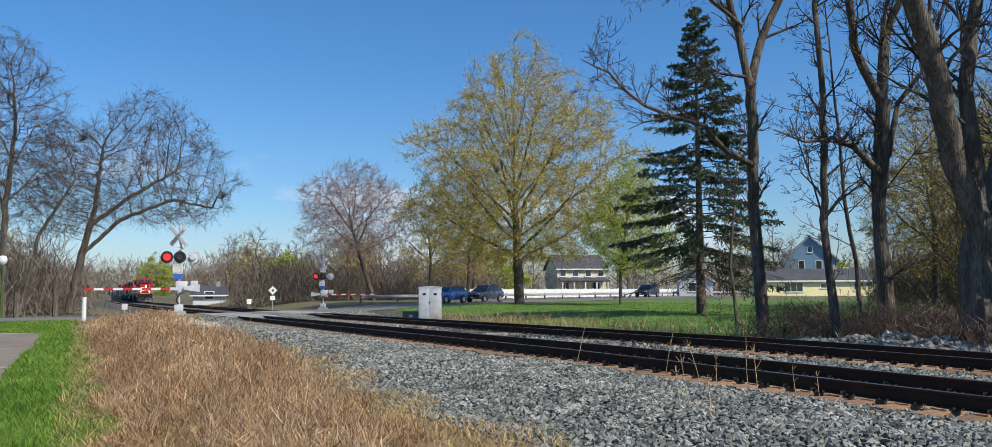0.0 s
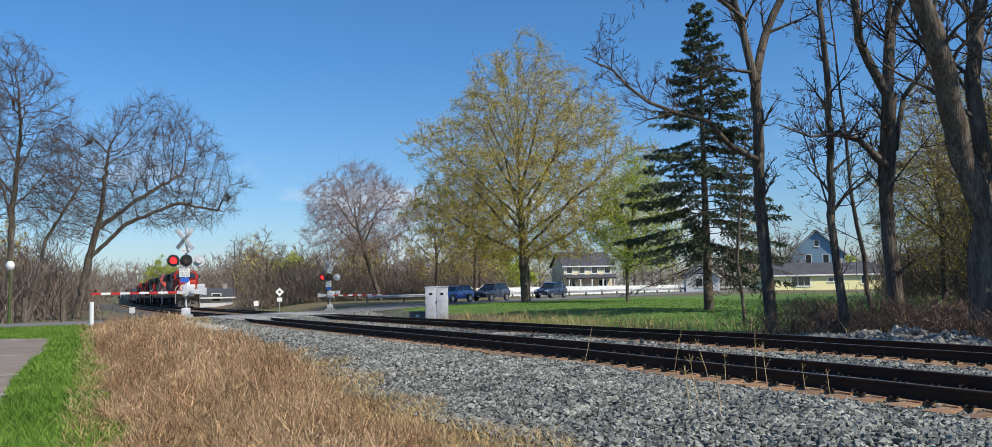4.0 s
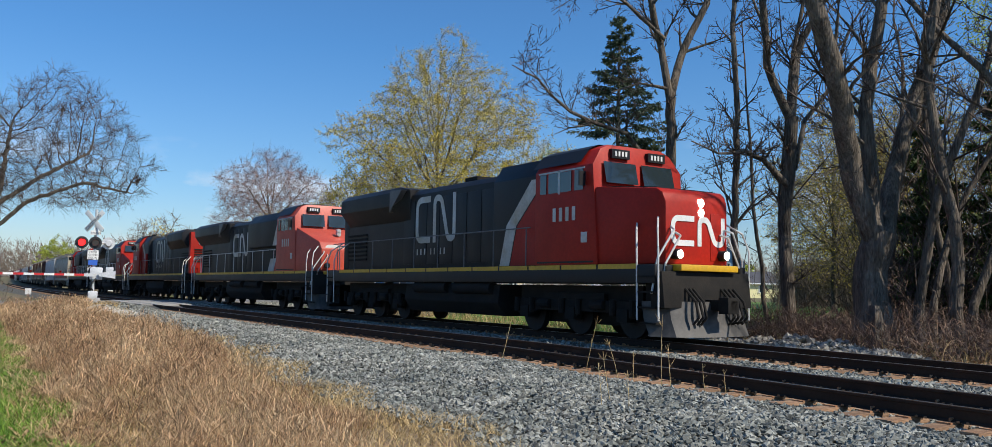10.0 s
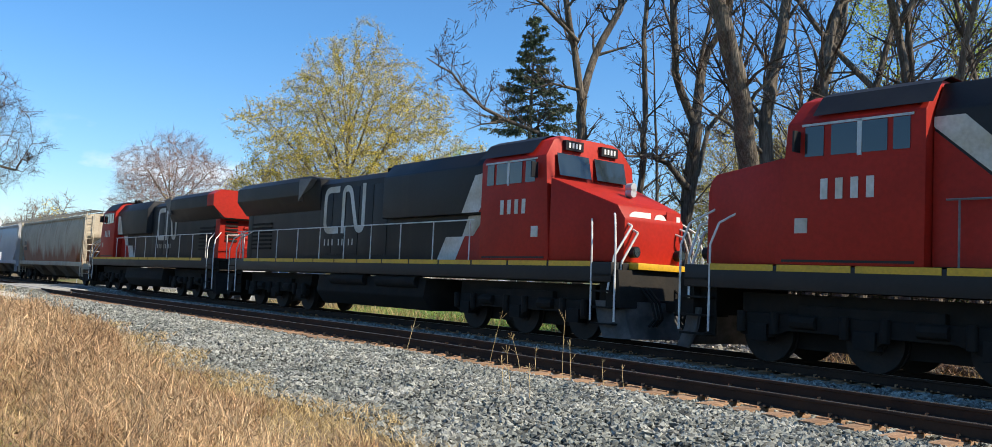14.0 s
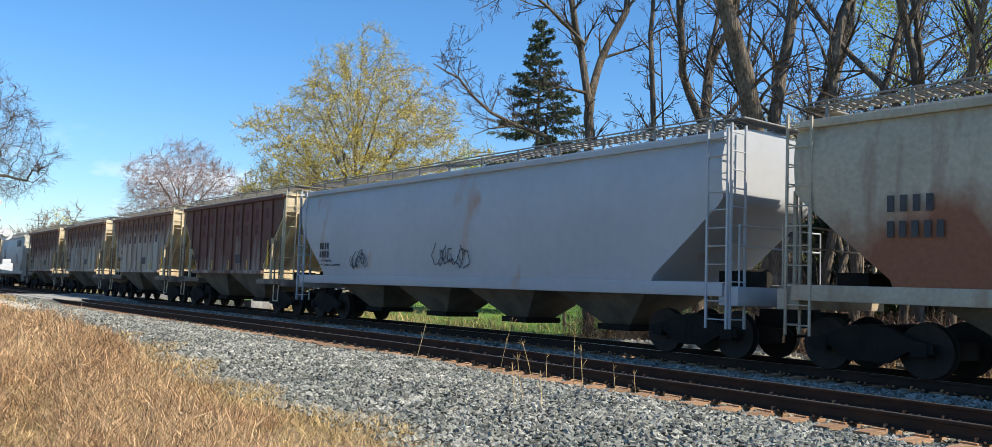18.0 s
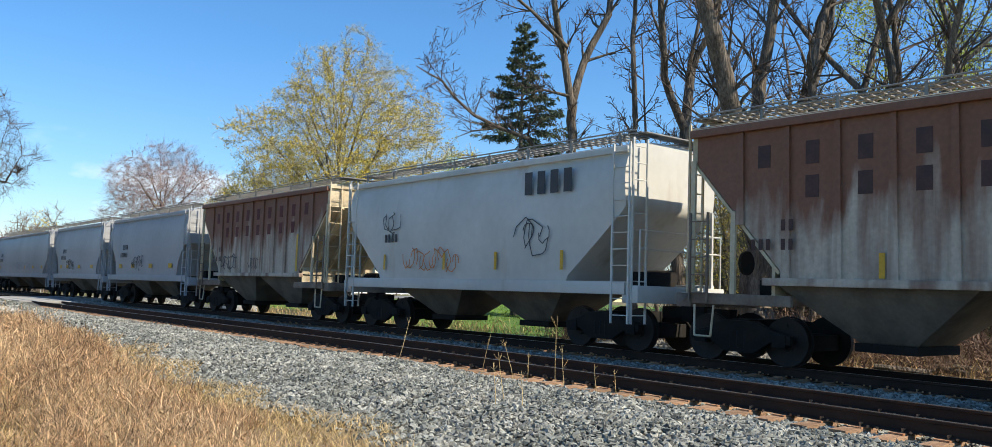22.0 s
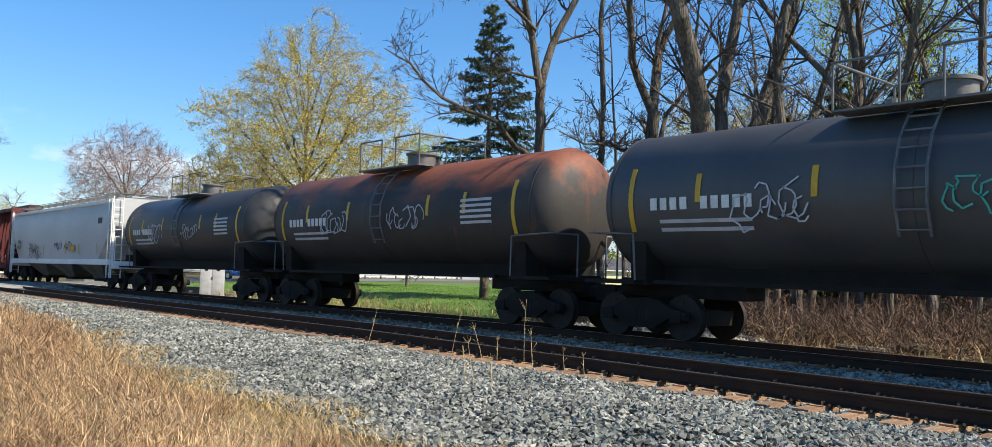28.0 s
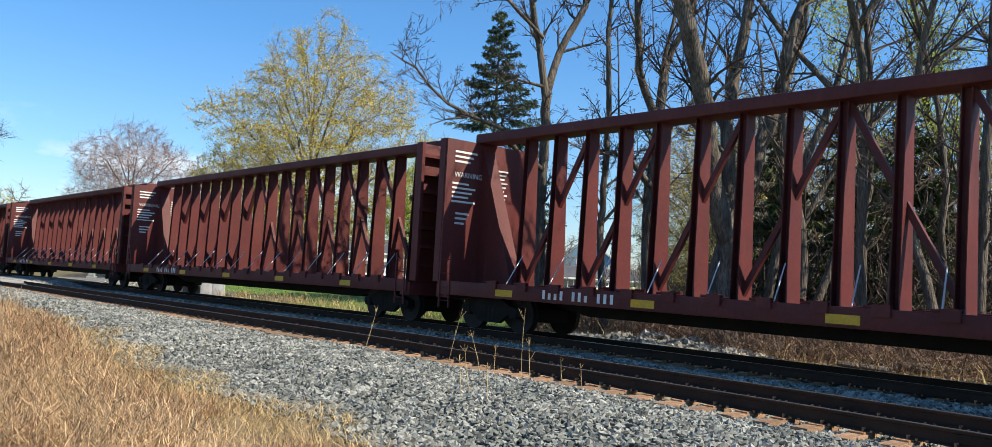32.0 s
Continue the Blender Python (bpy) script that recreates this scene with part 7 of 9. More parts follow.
g = Grower(103, levels=4, kids=(8, 8, 7, 6), shrink=0.58, twig_r=0.005, wobble=0.2)
g.along(at_depth(16.9, [(12.24, -0.4), (12.21, 2.98), (12.25, 6.65)]), 0.215, 0.18, 8, 1.4, lo=0.3)
g.along(at_depth(16.9, [(12.25, 6.5), (11.36, 8.19), (10.83, 9.89), (10.4, 13)]), 0.14, 0.08, 10, 2.2, tail=4)
g.along(at_depth(16.9, [(12.25, 6.5), (12.82, 8.69), (13.5, 10.32), (14, 13)]), 0.14, 0.08, 10, 2.2, tail=4)
g.along(at_depth(16.9, [(12.05, 4.5), (11.18, 5.26), (9.96, 5.34), (8.8, 5.1), (8.05, 5.46)]), 0.11, 0.02, 16, 1.5, lo=0.3)
g.along(at_depth(16.9, [(12.4, 5.0), (13.25, 6.74), (14.14, 7.76), (15, 10)]), 0.09, 0.04, 9, 1.8, tail=3)
g.put("bare tree with a bent low limb", group="grove by the track")
g = Grower(104, levels=4, kids=(8, 8, 7, 6), shrink=0.58, twig_r=0.005, wobble=0.2)
g.along(at_depth(13.4, [(11.2, -0.4), (11.32, 1.84), (11.5, 2.9)]), 0.46, 0.42, 0)
g.along(at_depth(13.4, [(11.38, 2.5), (10.63, 4.34), (9.8, 6.14), (8.63, 8.24), (7.6, 11.5)]), 0.32, 0.17, 16, 2.6, tail=4)
g.along(at_depth(13.4, [(11.3, 3.0), (11.22, 6.29), (11.62, 8.96), (11.8, 12)]), 0.22, 0.12, 14, 2.4, tail=4)
g.along(at_depth(13.4, [(11.66, 2.6), (12.53, 4.71), (13.28, 6.9), (14.29, 9.38), (15, 12)]), 0.27, 0.14, 14, 2.6, tail=4)
g.along(at_depth(13.4, [(11.1, 4.0), (10.2, 4.6), (9.3, 4.5)]), 0.04, 0.012, 7, 1.0, level=3)
ob = g.put("thick grey-barked tree forked low above its base", group="grove by the track")
fl = Mesh()
p = place(11.2, 13.4)
fl.loft([[(p.x + r * (1 + 0.16 * math.cos(5 * a)) * math.cos(a), p.y + r * (1 + 0.16 * math.cos(5 * a)) * math.sin(a), p.z + z) for a in np.linspace(0, 6.283, 20, endpoint=False)] for r, z in ((0.85, -0.1), (0.64, 0.12), (0.53, 0.4), (0.45, 0.8), (0.36, 1.3))], caps=False)
part("root_flare", fl, M_BARK, ob)
k = 0
for x, y, h, r, lx, ly in ((12.5, 12.9, 15, 0.17, 0.0, 0.0), (14.0, 13.4, 15, 0.13, 0.02, 0.0), (12.1, 11.6, 14, 0.21, 0.0, 0.01), (13.0, 10.4, 9, 0.2, 0.0, 0.0), (14.4, 12.6, 14, 0.16, 0.03, 0.0), (12.1, 9.2, 15, 0.16, -0.02, 0.02),
                           (14.0, 11.3, 14, 0.15, 0.04, 0), (13.1, 8.5, 15, 0.17, 0.0, 0), (14.2, 7.9, 9, 0.19, 0.0, 0.0), (13.0, 17.6, 14, 0.15, -0.02, 0.0), (16.5, 14.2, 14, 0.15, 0.0, 0.03), (15.0, 20.0, 11, 0.1, -0.06, 0.0), (13.2, 24.2, 8, 0.08, 0.05, 0),
                           (12.2, 18.7, 7, 0.07, 0.12, 0.05), (12.9, 6.0, 15, 0.2, 0, 0), (15.5, 9.5, 14, 0.14, 0.03, 0.0), (17.5, 17.0, 13, 0.13, 0.0, 0.0)):
    g = Grower(120 + k, levels=3, kids=(17, 8, 7), clear=0.25, shrink=0.3, angle=(48, 48, 45), twig_r=0.0045, wobble=0.19, slim=0.27)
    forked = k in (3, 8, 14)
    path = g.limb(place(x, y), (lx, ly, 1), h, r * 0.85, 0, end=0.6 if forked else 0.3)
    if forked:
        g.limb(path[-1][0], (0.35, -0.25, 0.9), 6, 0.11, 1)
        g.limb(path[-1][0], (-0.35, 0.25, 0.9), 6, 0.11, 1)
    g.put("slim bare grove tree with rising branches" if r < 0.17 else "tall bare grove tree with dark bark", group="grove by the track")
    k += 1
# thin saplings and fallen sticks in the undergrowth
g = Grower(160, levels=2, kids=(7, 4), shrink=0.5, angle=(48, 45), clear=0.12, wobble=0.25, twig_r=0.005)
for i in range(380):
    y = g.r.uniform(2, 30)
    x = g.r.uniform(9.5, 13.5) if i % 3 else g.r.uniform(9.5, 18)
    if y > 19.5 and (x > 10.6 or i % 3):
        continue
    g.limb(place(x, y), (g.r.gauss(0, 0.4), g.r.gauss(0, 0.4), 1), g.r.uniform(0.4, 1.5) * (1.7 if i % 9 == 0 else 1), g.r.uniform(0.006, 0.018), 0, end=0.3)
low_spots = [(g.r.uniform(9.7, 13.0), g.r.uniform(1, 20.5)) for i in range(150)] + [(g.r.uniform(11, 19), g.r.uniform(1, 19)) for i in range(140)]
low_twigs = sprays(26000, low_spots, 0.95, 0.4, 0.3, 0.32, 0.006, 161)
tagged(twig_mesh("undergrowth", np.concatenate([np.array(g.thick + g.thin), low_twigs]), M_TWIG_RED2, 0.02), "tangled bare undergrowth below the grove", "undergrowth", kind="stuff")
lg = Mesh()
for i in range(7):
    r = g.r
    x, y = r.uniform(9.4, 11.5), r.uniform(4, 12)
    a = r.uniform(0, 3.1)
    z = float(gz(x, y)) + 0.08
    single("fallen_log", Mesh().tube((0, 0, 0), (1.2 * math.cos(a), 1.2 * math.sin(a), 0.1), 0.09, 0.06, n=8), M_BARK, "short fallen log in the leaf litter", "log", group="fallen logs", at=pose(x, y, z))


# more of the grove behind, copied from three kinds
kinds = []
for k in range(3):
    g = Grower(170 + k, levels=3, kids=(20, 8, 6), clear=0.2, shrink=0.34, angle=(48, 48, 45), twig_r=0.007, slim=0.25)
    g.limb(Vector((0, 0, -0.1)), (0.02 * (k - 1), 0, 1), 12.5 + k, 0.12 + 0.02 * k, 0, end=0.25)
    kinds.append(g.put("thin bare tree deep in the grove", group="grove by the track", name="thin_bare_tree"))
rg = random.Random(31)
for i in range(44):
    x, y = rg.uniform(25, 48), rg.uniform(-3, 20)
    if i > 28:
        x, y = rg.uniform(44, 75), rg.uniform(10, 42)
    m = pose(x, y, float(gz(x, y)), 0, 0, rg.uniform(0, 360))
    if i < 3:
        kinds[i].matrix_basis = m
    else:
        copy_thing(kinds[i % 3], m)
g = Grower(180, levels=2, kids=(5, 4), shrink=0.5, angle=(40, 45), clear=0.15, wobble=0.18, twig_r=0.009)
for i in range(380):
    x, y = g.r.uniform(14, 36), g.r.uniform(-2, 19)
    if y > 0.75 * (x + 9.3) - 2:
        continue
    g.limb(place(x, y), (g.r.gauss(0, 0.3), g.r.gauss(0, 0.3), 1), g.r.uniform(1.0, 4.2), g.r.uniform(0.012, 0.03), 0, end=0.3)
deep = [(g.r.uniform(17, 42), g.r.uniform(-4, 22)) for i in range(420)]
deep = [(x, y) for x, y in deep if y < 0.76 * (x + 9.3) - 3]
haze = np.concatenate([sprays(46000, deep, 6.2, 0.9, 0.7, 0.8, 0.011, 181), sprays(24000, deep, 2.6, 0.9, 0.4, 0.6, 0.012, 182)])
tagged(twig_mesh("thicket", np.concatenate([np.array(g.thick + g.thin), haze]), M_TWIG, 0.03), "dense leafless thicket behind the grove", "undergrowth", kind="stuff")


def spruce(x, y, h, spread, seed, label, whorls=36, mat=None, name="spruce_tree", low=0.08, boughs=(4, 5, 6), bare=0.0, needle=0.045):
    """Whorls of drooping boughs, each with hanging side twigs clad in needles; bare: dead twigs up to this share of the height."""
    r = np.random.RandomState(seed)
    ob = thing(name, label, "tree")
    b = place(x, y)
    segs = [(*(b + Vector((0, 0, h * k / 12))), *(b + Vector((0, 0, h * (k + 1) / 12))), 0.24 * (1 - k / 12.4), 0.24 * (1 - (k + 1) / 12.4)) for k in range(12)]
    tw, need = [], []
    for k in range(whorls):
        u = low + (1 - low) * (k + r.rand() * 0.5) / whorls
        ln0 = spread * (1 - u) ** 0.85 * (0.8 + 0.2 * min(1, u / 0.2)) + 0.12
        for j in range(int(r.choice(boughs))):
            a, ln = r.uniform(0, 6.283), ln0 * r.uniform(0.5, 1.12)
            out = np.array((math.cos(a), math.sin(a), 0.0))
            side = np.array((-out[1], out[0], 0.0))
            p = np.array((b.x, b.y, b.z + h * u))
            sag = 0.16 + 0.22 * (1 - u)
            line = [p + out * ln * q + np.array((0, 0, ln * ((0.35 * u + 0.1) * q - sag * 2.2 * q * q + sag * 1.2 * q ** 3))) for q in (0, 0.25, 0.5, 0.75, 1.0)]
            for i in range(4):
                tw.append((*line[i], *line[i + 1], 0.03 * (1 - i / 4.4), 0.03 * (1 - (i + 1) / 4.4)))
            n = int(11 * ln) + 5
            q = r.uniform(0.16, 1.0, n) ** 0.8 * 3.999
            i = q.astype(int)
            base = np.array(line)[i] + (np.array(line)[i + 1] - np.array(line)[i]) * (q - i)[:, None]
            w = (0.22 * ln + 0.1) * (1.05 - 0.2 * q)[:, None]
            tip = base + side[None] * r.choice((-1, 1), (n, 1)) * w * r.uniform(0.3, 1.0, (n, 1)) + out[None] * w * 0.7 + np.array((0, 0, -1.0))[None] * w * r.uniform(0.15, 0.75, (n, 1))
            tw += [(*s0, *s1, 0.009, 0.005) for s0, s1 in zip(base, tip)]
            if u > bare or r.rand() < 0.25:
                c = 9
                f = r.rand(n, c, 1)
                spot = (base[:, None] + (tip - base)[:, None] * f * 1.08).reshape(-1, 3)
                way = np.repeat(tip - base, c, axis=0)
                way = way / np.maximum(np.linalg.norm(way, axis=1), 1e-6)[:, None] + r.normal(0, 0.75, way.shape)
                way /= np.maximum(np.linalg.norm(way, axis=1), 1e-6)[:, None]
                need.append(np.concatenate([spot, spot + way * needle * r.uniform(1.2, 3.2, (len(spot), 1)), np.full((len(spot), 1), needle * 0.3), np.full((len(spot), 1), needle * 0.16)], 1))
    t = seg_mesh("trunk", segs, 9, M_BARK)
    t.parent = ob
    c = tagged(twig_mesh("branchwork", tw, M_TWIG, 0.012), kind="stuff")
    c.parent = ob
    f = twig_mesh("needles", np.concatenate(need), mat or M_NEEDLE, 1.0)
    f.parent = ob
    return ob


spruce(18.2, 32.0, 15.0, 5.1, 7, "tall dark green spruce with drooping boughs", whorls=44, low=0.12, boughs=(4, 5, 6), bare=0.2, needle=0.066)
for x, y, h, s, sd in ((19.6, 16.8, 8.2, 2.0, 21), (20.6, 14.9, 9.0, 2.2, 22), (18.8, 13.3, 7.4, 1.9, 23), (22.0, 18.4, 8.6, 2.1, 24), (20.2, 11.6, 7.2, 2.0, 25), (22.6, 13.6, 8.8, 2.2, 26)):
    spruce(x, y, h, s, sd, "dense dark green cedar behind the grove", whorls=22, mat=M_CEDAR, name="cedar_tree", low=0.05, needle=0.085)


def leafy(x, y, h, r0, seed, leaf, label, n_leaf, size, clear=0.2, kids=(16, 7, 5, 4), shrink=0.5, angle=(48, 42, 40, 40), twig=None, levels=4, name="budding_tree", jitter=0.35, lean=(0, 0), rise=0.06):
    g = Grower(seed, levels=levels, kids=kids, clear=clear, shrink=shrink, angle=angle, twig_r=0.012, rise=rise)
    g.limb(place(x, y), (lean[0], lean[1], 1), h, r0, 0, end=0.12)
    ob = g.put(label, twig=twig, name=name)
    if n_leaf:
        tips = np.array(g.tips)
        pick = tips[rt.randint(0, len(tips), n_leaf)] + rt.normal(0, jitter, (n_leaf, 3))
        f = quad_cloud("foliage", pick, size, leaf)
        f.parent = ob
    return ob


crown_tree("budding_tree", "large maple with a broad crown of yellow-green buds", 41, [[(24.6, 61.4, -0.3), (24.4, 61.4, 3.4), (24.0, 61.4, 16)]],
           dome(41, 5200, (25.0, 61.4), [(3.2, 5.5), (5, 8.4), (8, 9.6), (11, 9.6), (14, 8.2), (17, 5.9), (20, 3.2), (22.4, 0.6)]), tip=0.0135, kill=0.62, twigs=4, spurs=2, limbs=30, rise=(62, 8), twig_len=0.7, twig_mat=M_TWIG_BUD, leaf=M_BUD, n_leaf=82000, size=0.064, jitter=0.14, up=0.3, rmax=0.62)
crown_tree("budding_tree", "young tree in yellow-green spring leaf", 42, [[(26.3, 50, -0.3), (26.4, 50, 2.2), (27.2, 50, 7)]],
           dome(42, 1100, (27.4, 50), [(2.2, 2.0), (4, 3.1), (6, 3.2), (8, 2.5), (11, 0.4)]), tip=0.01, kill=0.5, step=0.3, twigs=5, limbs=9, twig_len=0.45, leaf=M_SPRING, n_leaf=26000, size=0.06, up=0.2)
leafy(22, 16, 13.0, 0.16, 43, M_SPRING, "slender tree in pale spring leaf", 10000, 0.042, clear=0.3, kids=(16, 7, 5), shrink=0.36, levels=3)
leafy(27, 12, 15.0, 0.18, 44, M_SPRING, "tall tree in pale spring leaf", 10000, 0.05, clear=0.3, kids=(16, 7, 5), shrink=0.36, levels=3)
crown_tree("bare_tree", "bare spreading tree with reddish twigs", 45, [[(23.35, 93, -0.4), (21.54, 93, 5.16), (20.56, 93, 8.33), (20.0, 93, 12)]],
           dome(45, 2200, (20.9, 93), [(4.5, 3.5), (7, 5.8), (10, 6.4), (12.5, 5.4), (15.4, 1.8)]), tip=0.012, kill=0.55, twigs=5, spurs=3, limbs=12, rise=(60, 15), twig_len=0.95, twig_mat=M_TWIG_RED, up=0.2)
for x, y, h, sd in ((29.5, 92, 14.5, 46), (33.5, 90, 17, 47), (38.5, 99, 15, 48)):
    crown_tree("bare_tree", "bare brown tree with first buds beyond the road", sd, [[(x, y, -0.4), (x + 0.3, y, 0.25 * h), (x, y, 0.6 * h)]],
               dome(sd, 1000, (x, y), [(0.15 * h, 0.18 * h), (0.35 * h, 0.3 * h), (0.65 * h, 0.3 * h), (h, 0.06 * h)]), tip=0.015, kill=0.65, twigs=6, limbs=9, rise=(50, 15), twig_len=0.6, twig_mat=M_TWIG_FAR, leaf=M_BUD, n_leaf=5000, size=0.08)
olive = crown_tree("budding_tree", "olive budding tree beyond the grove", 49, [[(0, 0, -0.3), (0.2, 0, 3.0), (0, 0, 8.0)]], dome(49, 900, (0, 0), [(1.6, 2.4), (4, 4.2), (8, 4.4), (11, 3.0), (13, 0.6)]),
                   tip=0.012, kill=0.6, twigs=5, spurs=1, limbs=9, rise=(55, 12), twig_len=0.7, twig_mat=M_TWIG_BUD, leaf=M_BUD, n_leaf=3500, size=0.06, group="budding trees beyond the grove")
for i, (x, y) in enumerate(((33, 30.5), (38, 34), (31, 26), (42.5, 33), (36.5, 27), (46, 39), (29.5, 22), (52, 40))):
    m = pose(x, y, float(gz(x, y)), 0, 0, 47 * i)
    if i == 0:
        olive.matrix_basis = m
    else:
        copy_thing(olive, m)
# the leaning tree and its neighbours on the far left of the line
crown_tree("bare_tree", "old bare tree leaning over the line with wide limbs", 51, [[(-7.9, 72, -0.5), (-7.2, 72, 3.6), (-6.3, 72, 7.4), (-5.9, 72, 12)], [(-7.2, 72, 3.8), (-4.5, 72, 6.6), (-0.9, 71.6, 8.2), (2.6, 71.4, 7.6)], [(-6.5, 72, 6.2), (-3.6, 72.4, 8.6), (-0.5, 72.6, 10.6)]],
           np.concatenate([dome(51, 2600, (-2.6, 72), [(6.5, 5.6), (9, 6.6), (12, 5.6), (15, 3.6), (17, 1.0)]), dome(52, 700, (-7.5, 72), [(5.5, 2.4), (9, 3.2), (14, 2.2)])]), tip=0.0115, kill=0.5, twigs=4, spurs=2, twig_len=0.85, up=0.05)
crown_tree("bare_tree", "tall bare tree with upright limbs", 53, [[(-12.1, 66, -0.5), (-12.0, 66, 7.1), (-11.4, 66, 14)], [(-12.0, 66, 6), (-13.5, 65, 12)]],
           dome(53, 2000, (-12.2, 66), [(6, 2.5), (9, 4.2), (13, 4.3), (16, 3.2), (18.8, 1.2)]), tip=0.0115, kill=0.5, twigs=4, spurs=2, limbs=8, rise=(40, 10), twig_len=0.85)
crown_tree("bare_tree", "bare tree with a low forked trunk above reddish brush", 54, [[(-11.0, 67.5, -0.5), (-10.0, 67.5, 5.0), (-7.8, 67.5, 9.0)]],
           dome(54, 900, (-9.0, 67.5), [(5, 2.0), (8, 2.9), (11, 2.4), (13, 0.8)]), tip=0.0115, kill=0.5, twigs=4, spurs=2, twig_len=0.8)
crown_tree("bare_tree", "bare tree at the lawn's far edge", 55, [[(-16, 62, -0.5), (-16, 62, 5.0), (-15.5, 62, 11)]],
           dome(55, 1000, (-15.6, 62), [(5, 2.0), (9, 4), (13, 4), (17, 1.2)]), tip=0.0115, kill=0.6, twigs=4, spurs=2, limbs=8, rise=(40, 10), twig_len=0.85)

# woods in the distance, built from a few kinds
protos = []
for k, (h, w, leaf, n) in enumerate(((12, 0.3, M_BUD, 0), (14, 0.28, M_BUD, 700), (10.5, 0.36, M_WILLOW, 2600), (9, 0.4, M_BUD, 0))):
    ob = crown_tree("distant_tree", "distant bare brown tree of the woods" if n < 2000 else "distant tree in fresh spring leaf", 60 + k, [[(0, 0, -0.4), (0.2, 0, 0.2 * h), (0, 0, 0.6 * h)]],
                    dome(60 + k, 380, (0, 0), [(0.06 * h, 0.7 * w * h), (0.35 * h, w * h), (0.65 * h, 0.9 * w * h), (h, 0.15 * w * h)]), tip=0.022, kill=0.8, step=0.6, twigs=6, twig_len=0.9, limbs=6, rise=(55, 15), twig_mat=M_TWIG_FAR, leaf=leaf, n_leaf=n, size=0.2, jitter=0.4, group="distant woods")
    protos.append(ob)
rw = random.Random(9)
spots = []
for i in range(96):
    u = i / 95
    spots.append((-75 + 300 * u + rw.uniform(-5, 5), 150 + 30 * rw.random() + 30 * abs(u - 0.3), 1.0))
for i in range(30):
    spots.append((11.5 + 1.5 * i + rw.uniform(-1, 1), 104 + i * 0.9 + rw.uniform(-4, 10), rw.uniform(0.55, 0.8)))
for i in range(26):
    spots.append((-9.5 - 2.2 * i + rw.uniform(-1.5, 1.5), 96 + rw.uniform(-10, 22), rw.uniform(0.45, 0.7)))
for i in range(40):
    spots.append((96 + 3.0 * i + rw.uniform(-3, 3), 122 - 3.1 * i + rw.uniform(0, 22), rw.uniform(0.7, 1.1)))
for i in range(26):
    spots.append((-34 + 4 * i + rw.uniform(-1.5, 1.5), 285 + rw.uniform(0, 50), rw.uniform(1.0, 1.35)))
first_use = set()
for x, y, sc in spots:
    off = x - float(bend(y))
    if -6.5 < off < 11 and y > 60:
        x += (16 if off > 2.5 else -14) if y < 250 else (7 if off > 2.5 else -7)
    k = rw.choice((0, 0, 0, 1, 3, 3, 3, 0, 3, 2 if sc < 1 else 0))
    m = Matrix.Translation((x, y, float(gz(x, y)) - 0.1)) @ Matrix.Rotation(rw.uniform(0, 6.28), 4, "Z")
    sc *= rw.uniform(0.85, 1.15)
    if k not in first_use:
        first_use.add(k)
        protos[k].matrix_basis = m
        ob = protos[k]
    else:
        ob = copy_thing(protos[k], m)
    ob.scale = (sc, sc, sc)
# rounded willow-green crowns behind the crossing
for x, y, h, w, sd in ((21.3, 300, 13.4, 6.4, 71), (21.5, 128, 6.6, 3.8, 72), (58, 128, 7, 4.5, 73), (122, 118, 8, 4.5, 74)):
    x = x if not -6 < x < 11 else -6.5 + float(bend(y))
    crown_tree("willow_tree", "rounded willow in fresh yellow-green leaf", sd, [[(x, y, -1.2), (x, y, 0.6 * h)]], dome(sd, 420, (x, y), [(-0.8, 0.8 * w), (0.3 * h, w), (0.65 * h, 0.85 * w), (h, 0.2 * w)]),
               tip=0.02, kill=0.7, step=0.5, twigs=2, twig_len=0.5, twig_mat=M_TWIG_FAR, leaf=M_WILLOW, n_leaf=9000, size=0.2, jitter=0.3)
# brush along the far edges
g = Grower(81, levels=1, kids=(6,), shrink=0.5, clear=0.1, wobble=0.14, angle=(35,), twig_r=0.014)
banks = []
for i in range(3400):
    u = g.r.random()
    if u < 0.4:
        x, y = g.r.uniform(9, 48), 94 + g.r.uniform(0, 12)
        y += max(0, (x - 20) * 0.45)
    elif u < 0.74:
        x, y = g.r.uniform(-45, -6), g.r.uniform(60, 110)
        if x > -9 and y < 78:
            continue
    elif u < 0.86:
        x, y = g.r.uniform(-60, -10) if g.r.random() < 0.5 else g.r.uniform(14, 70), g.r.uniform(120, 150)
    else:
        x, y = g.r.uniform(60, 150), 0
        y = 136 - 0.62 * (x - 60) + g.r.uniform(-3, 10)
    if road_gap(x, y) < 6 or -5 < x - float(bend(y)) < 9.5:
        continue
    banks.append((x, y))
    if i % 4 == 0:
        g.limb(place(x, y), (g.r.gauss(0, 0.25), g.r.gauss(0, 0.25), 1), g.r.uniform(1.5, 5.0) * (1.4 if y > 118 else 1.0), g.r.uniform(0.02, 0.035), 0, end=0.3)
mid_bank = [(x, (x + 9.3) * g.r.uniform(0.66, 0.80)) for x in [g.r.uniform(38, 72) for i in range(160)]]
left_bank = [(g.r.uniform(-40, -8.5), g.r.uniform(70, 100)) for i in range(300)]
haze = np.concatenate([sprays(16000, mid_bank, 3.4, 0.8, 0.8, 0.7, 0.016, 85), sprays(19000, left_bank, 6.5, 0.8, 0.9, 0.9, 0.02, 84), sprays(30000, banks, 4.6, 0.7, 0.9, 0.9, 0.02, 82), sprays(16000, banks, 1.6, 0.7, 0.6, 0.6, 0.02, 83)])
wall = [(g.r.uniform(-60, 70), g.r.uniform(212, 250)) for i in range(420)] + [(g.r.uniform(-60, 90), g.r.uniform(400, 450)) for i in range(300)]
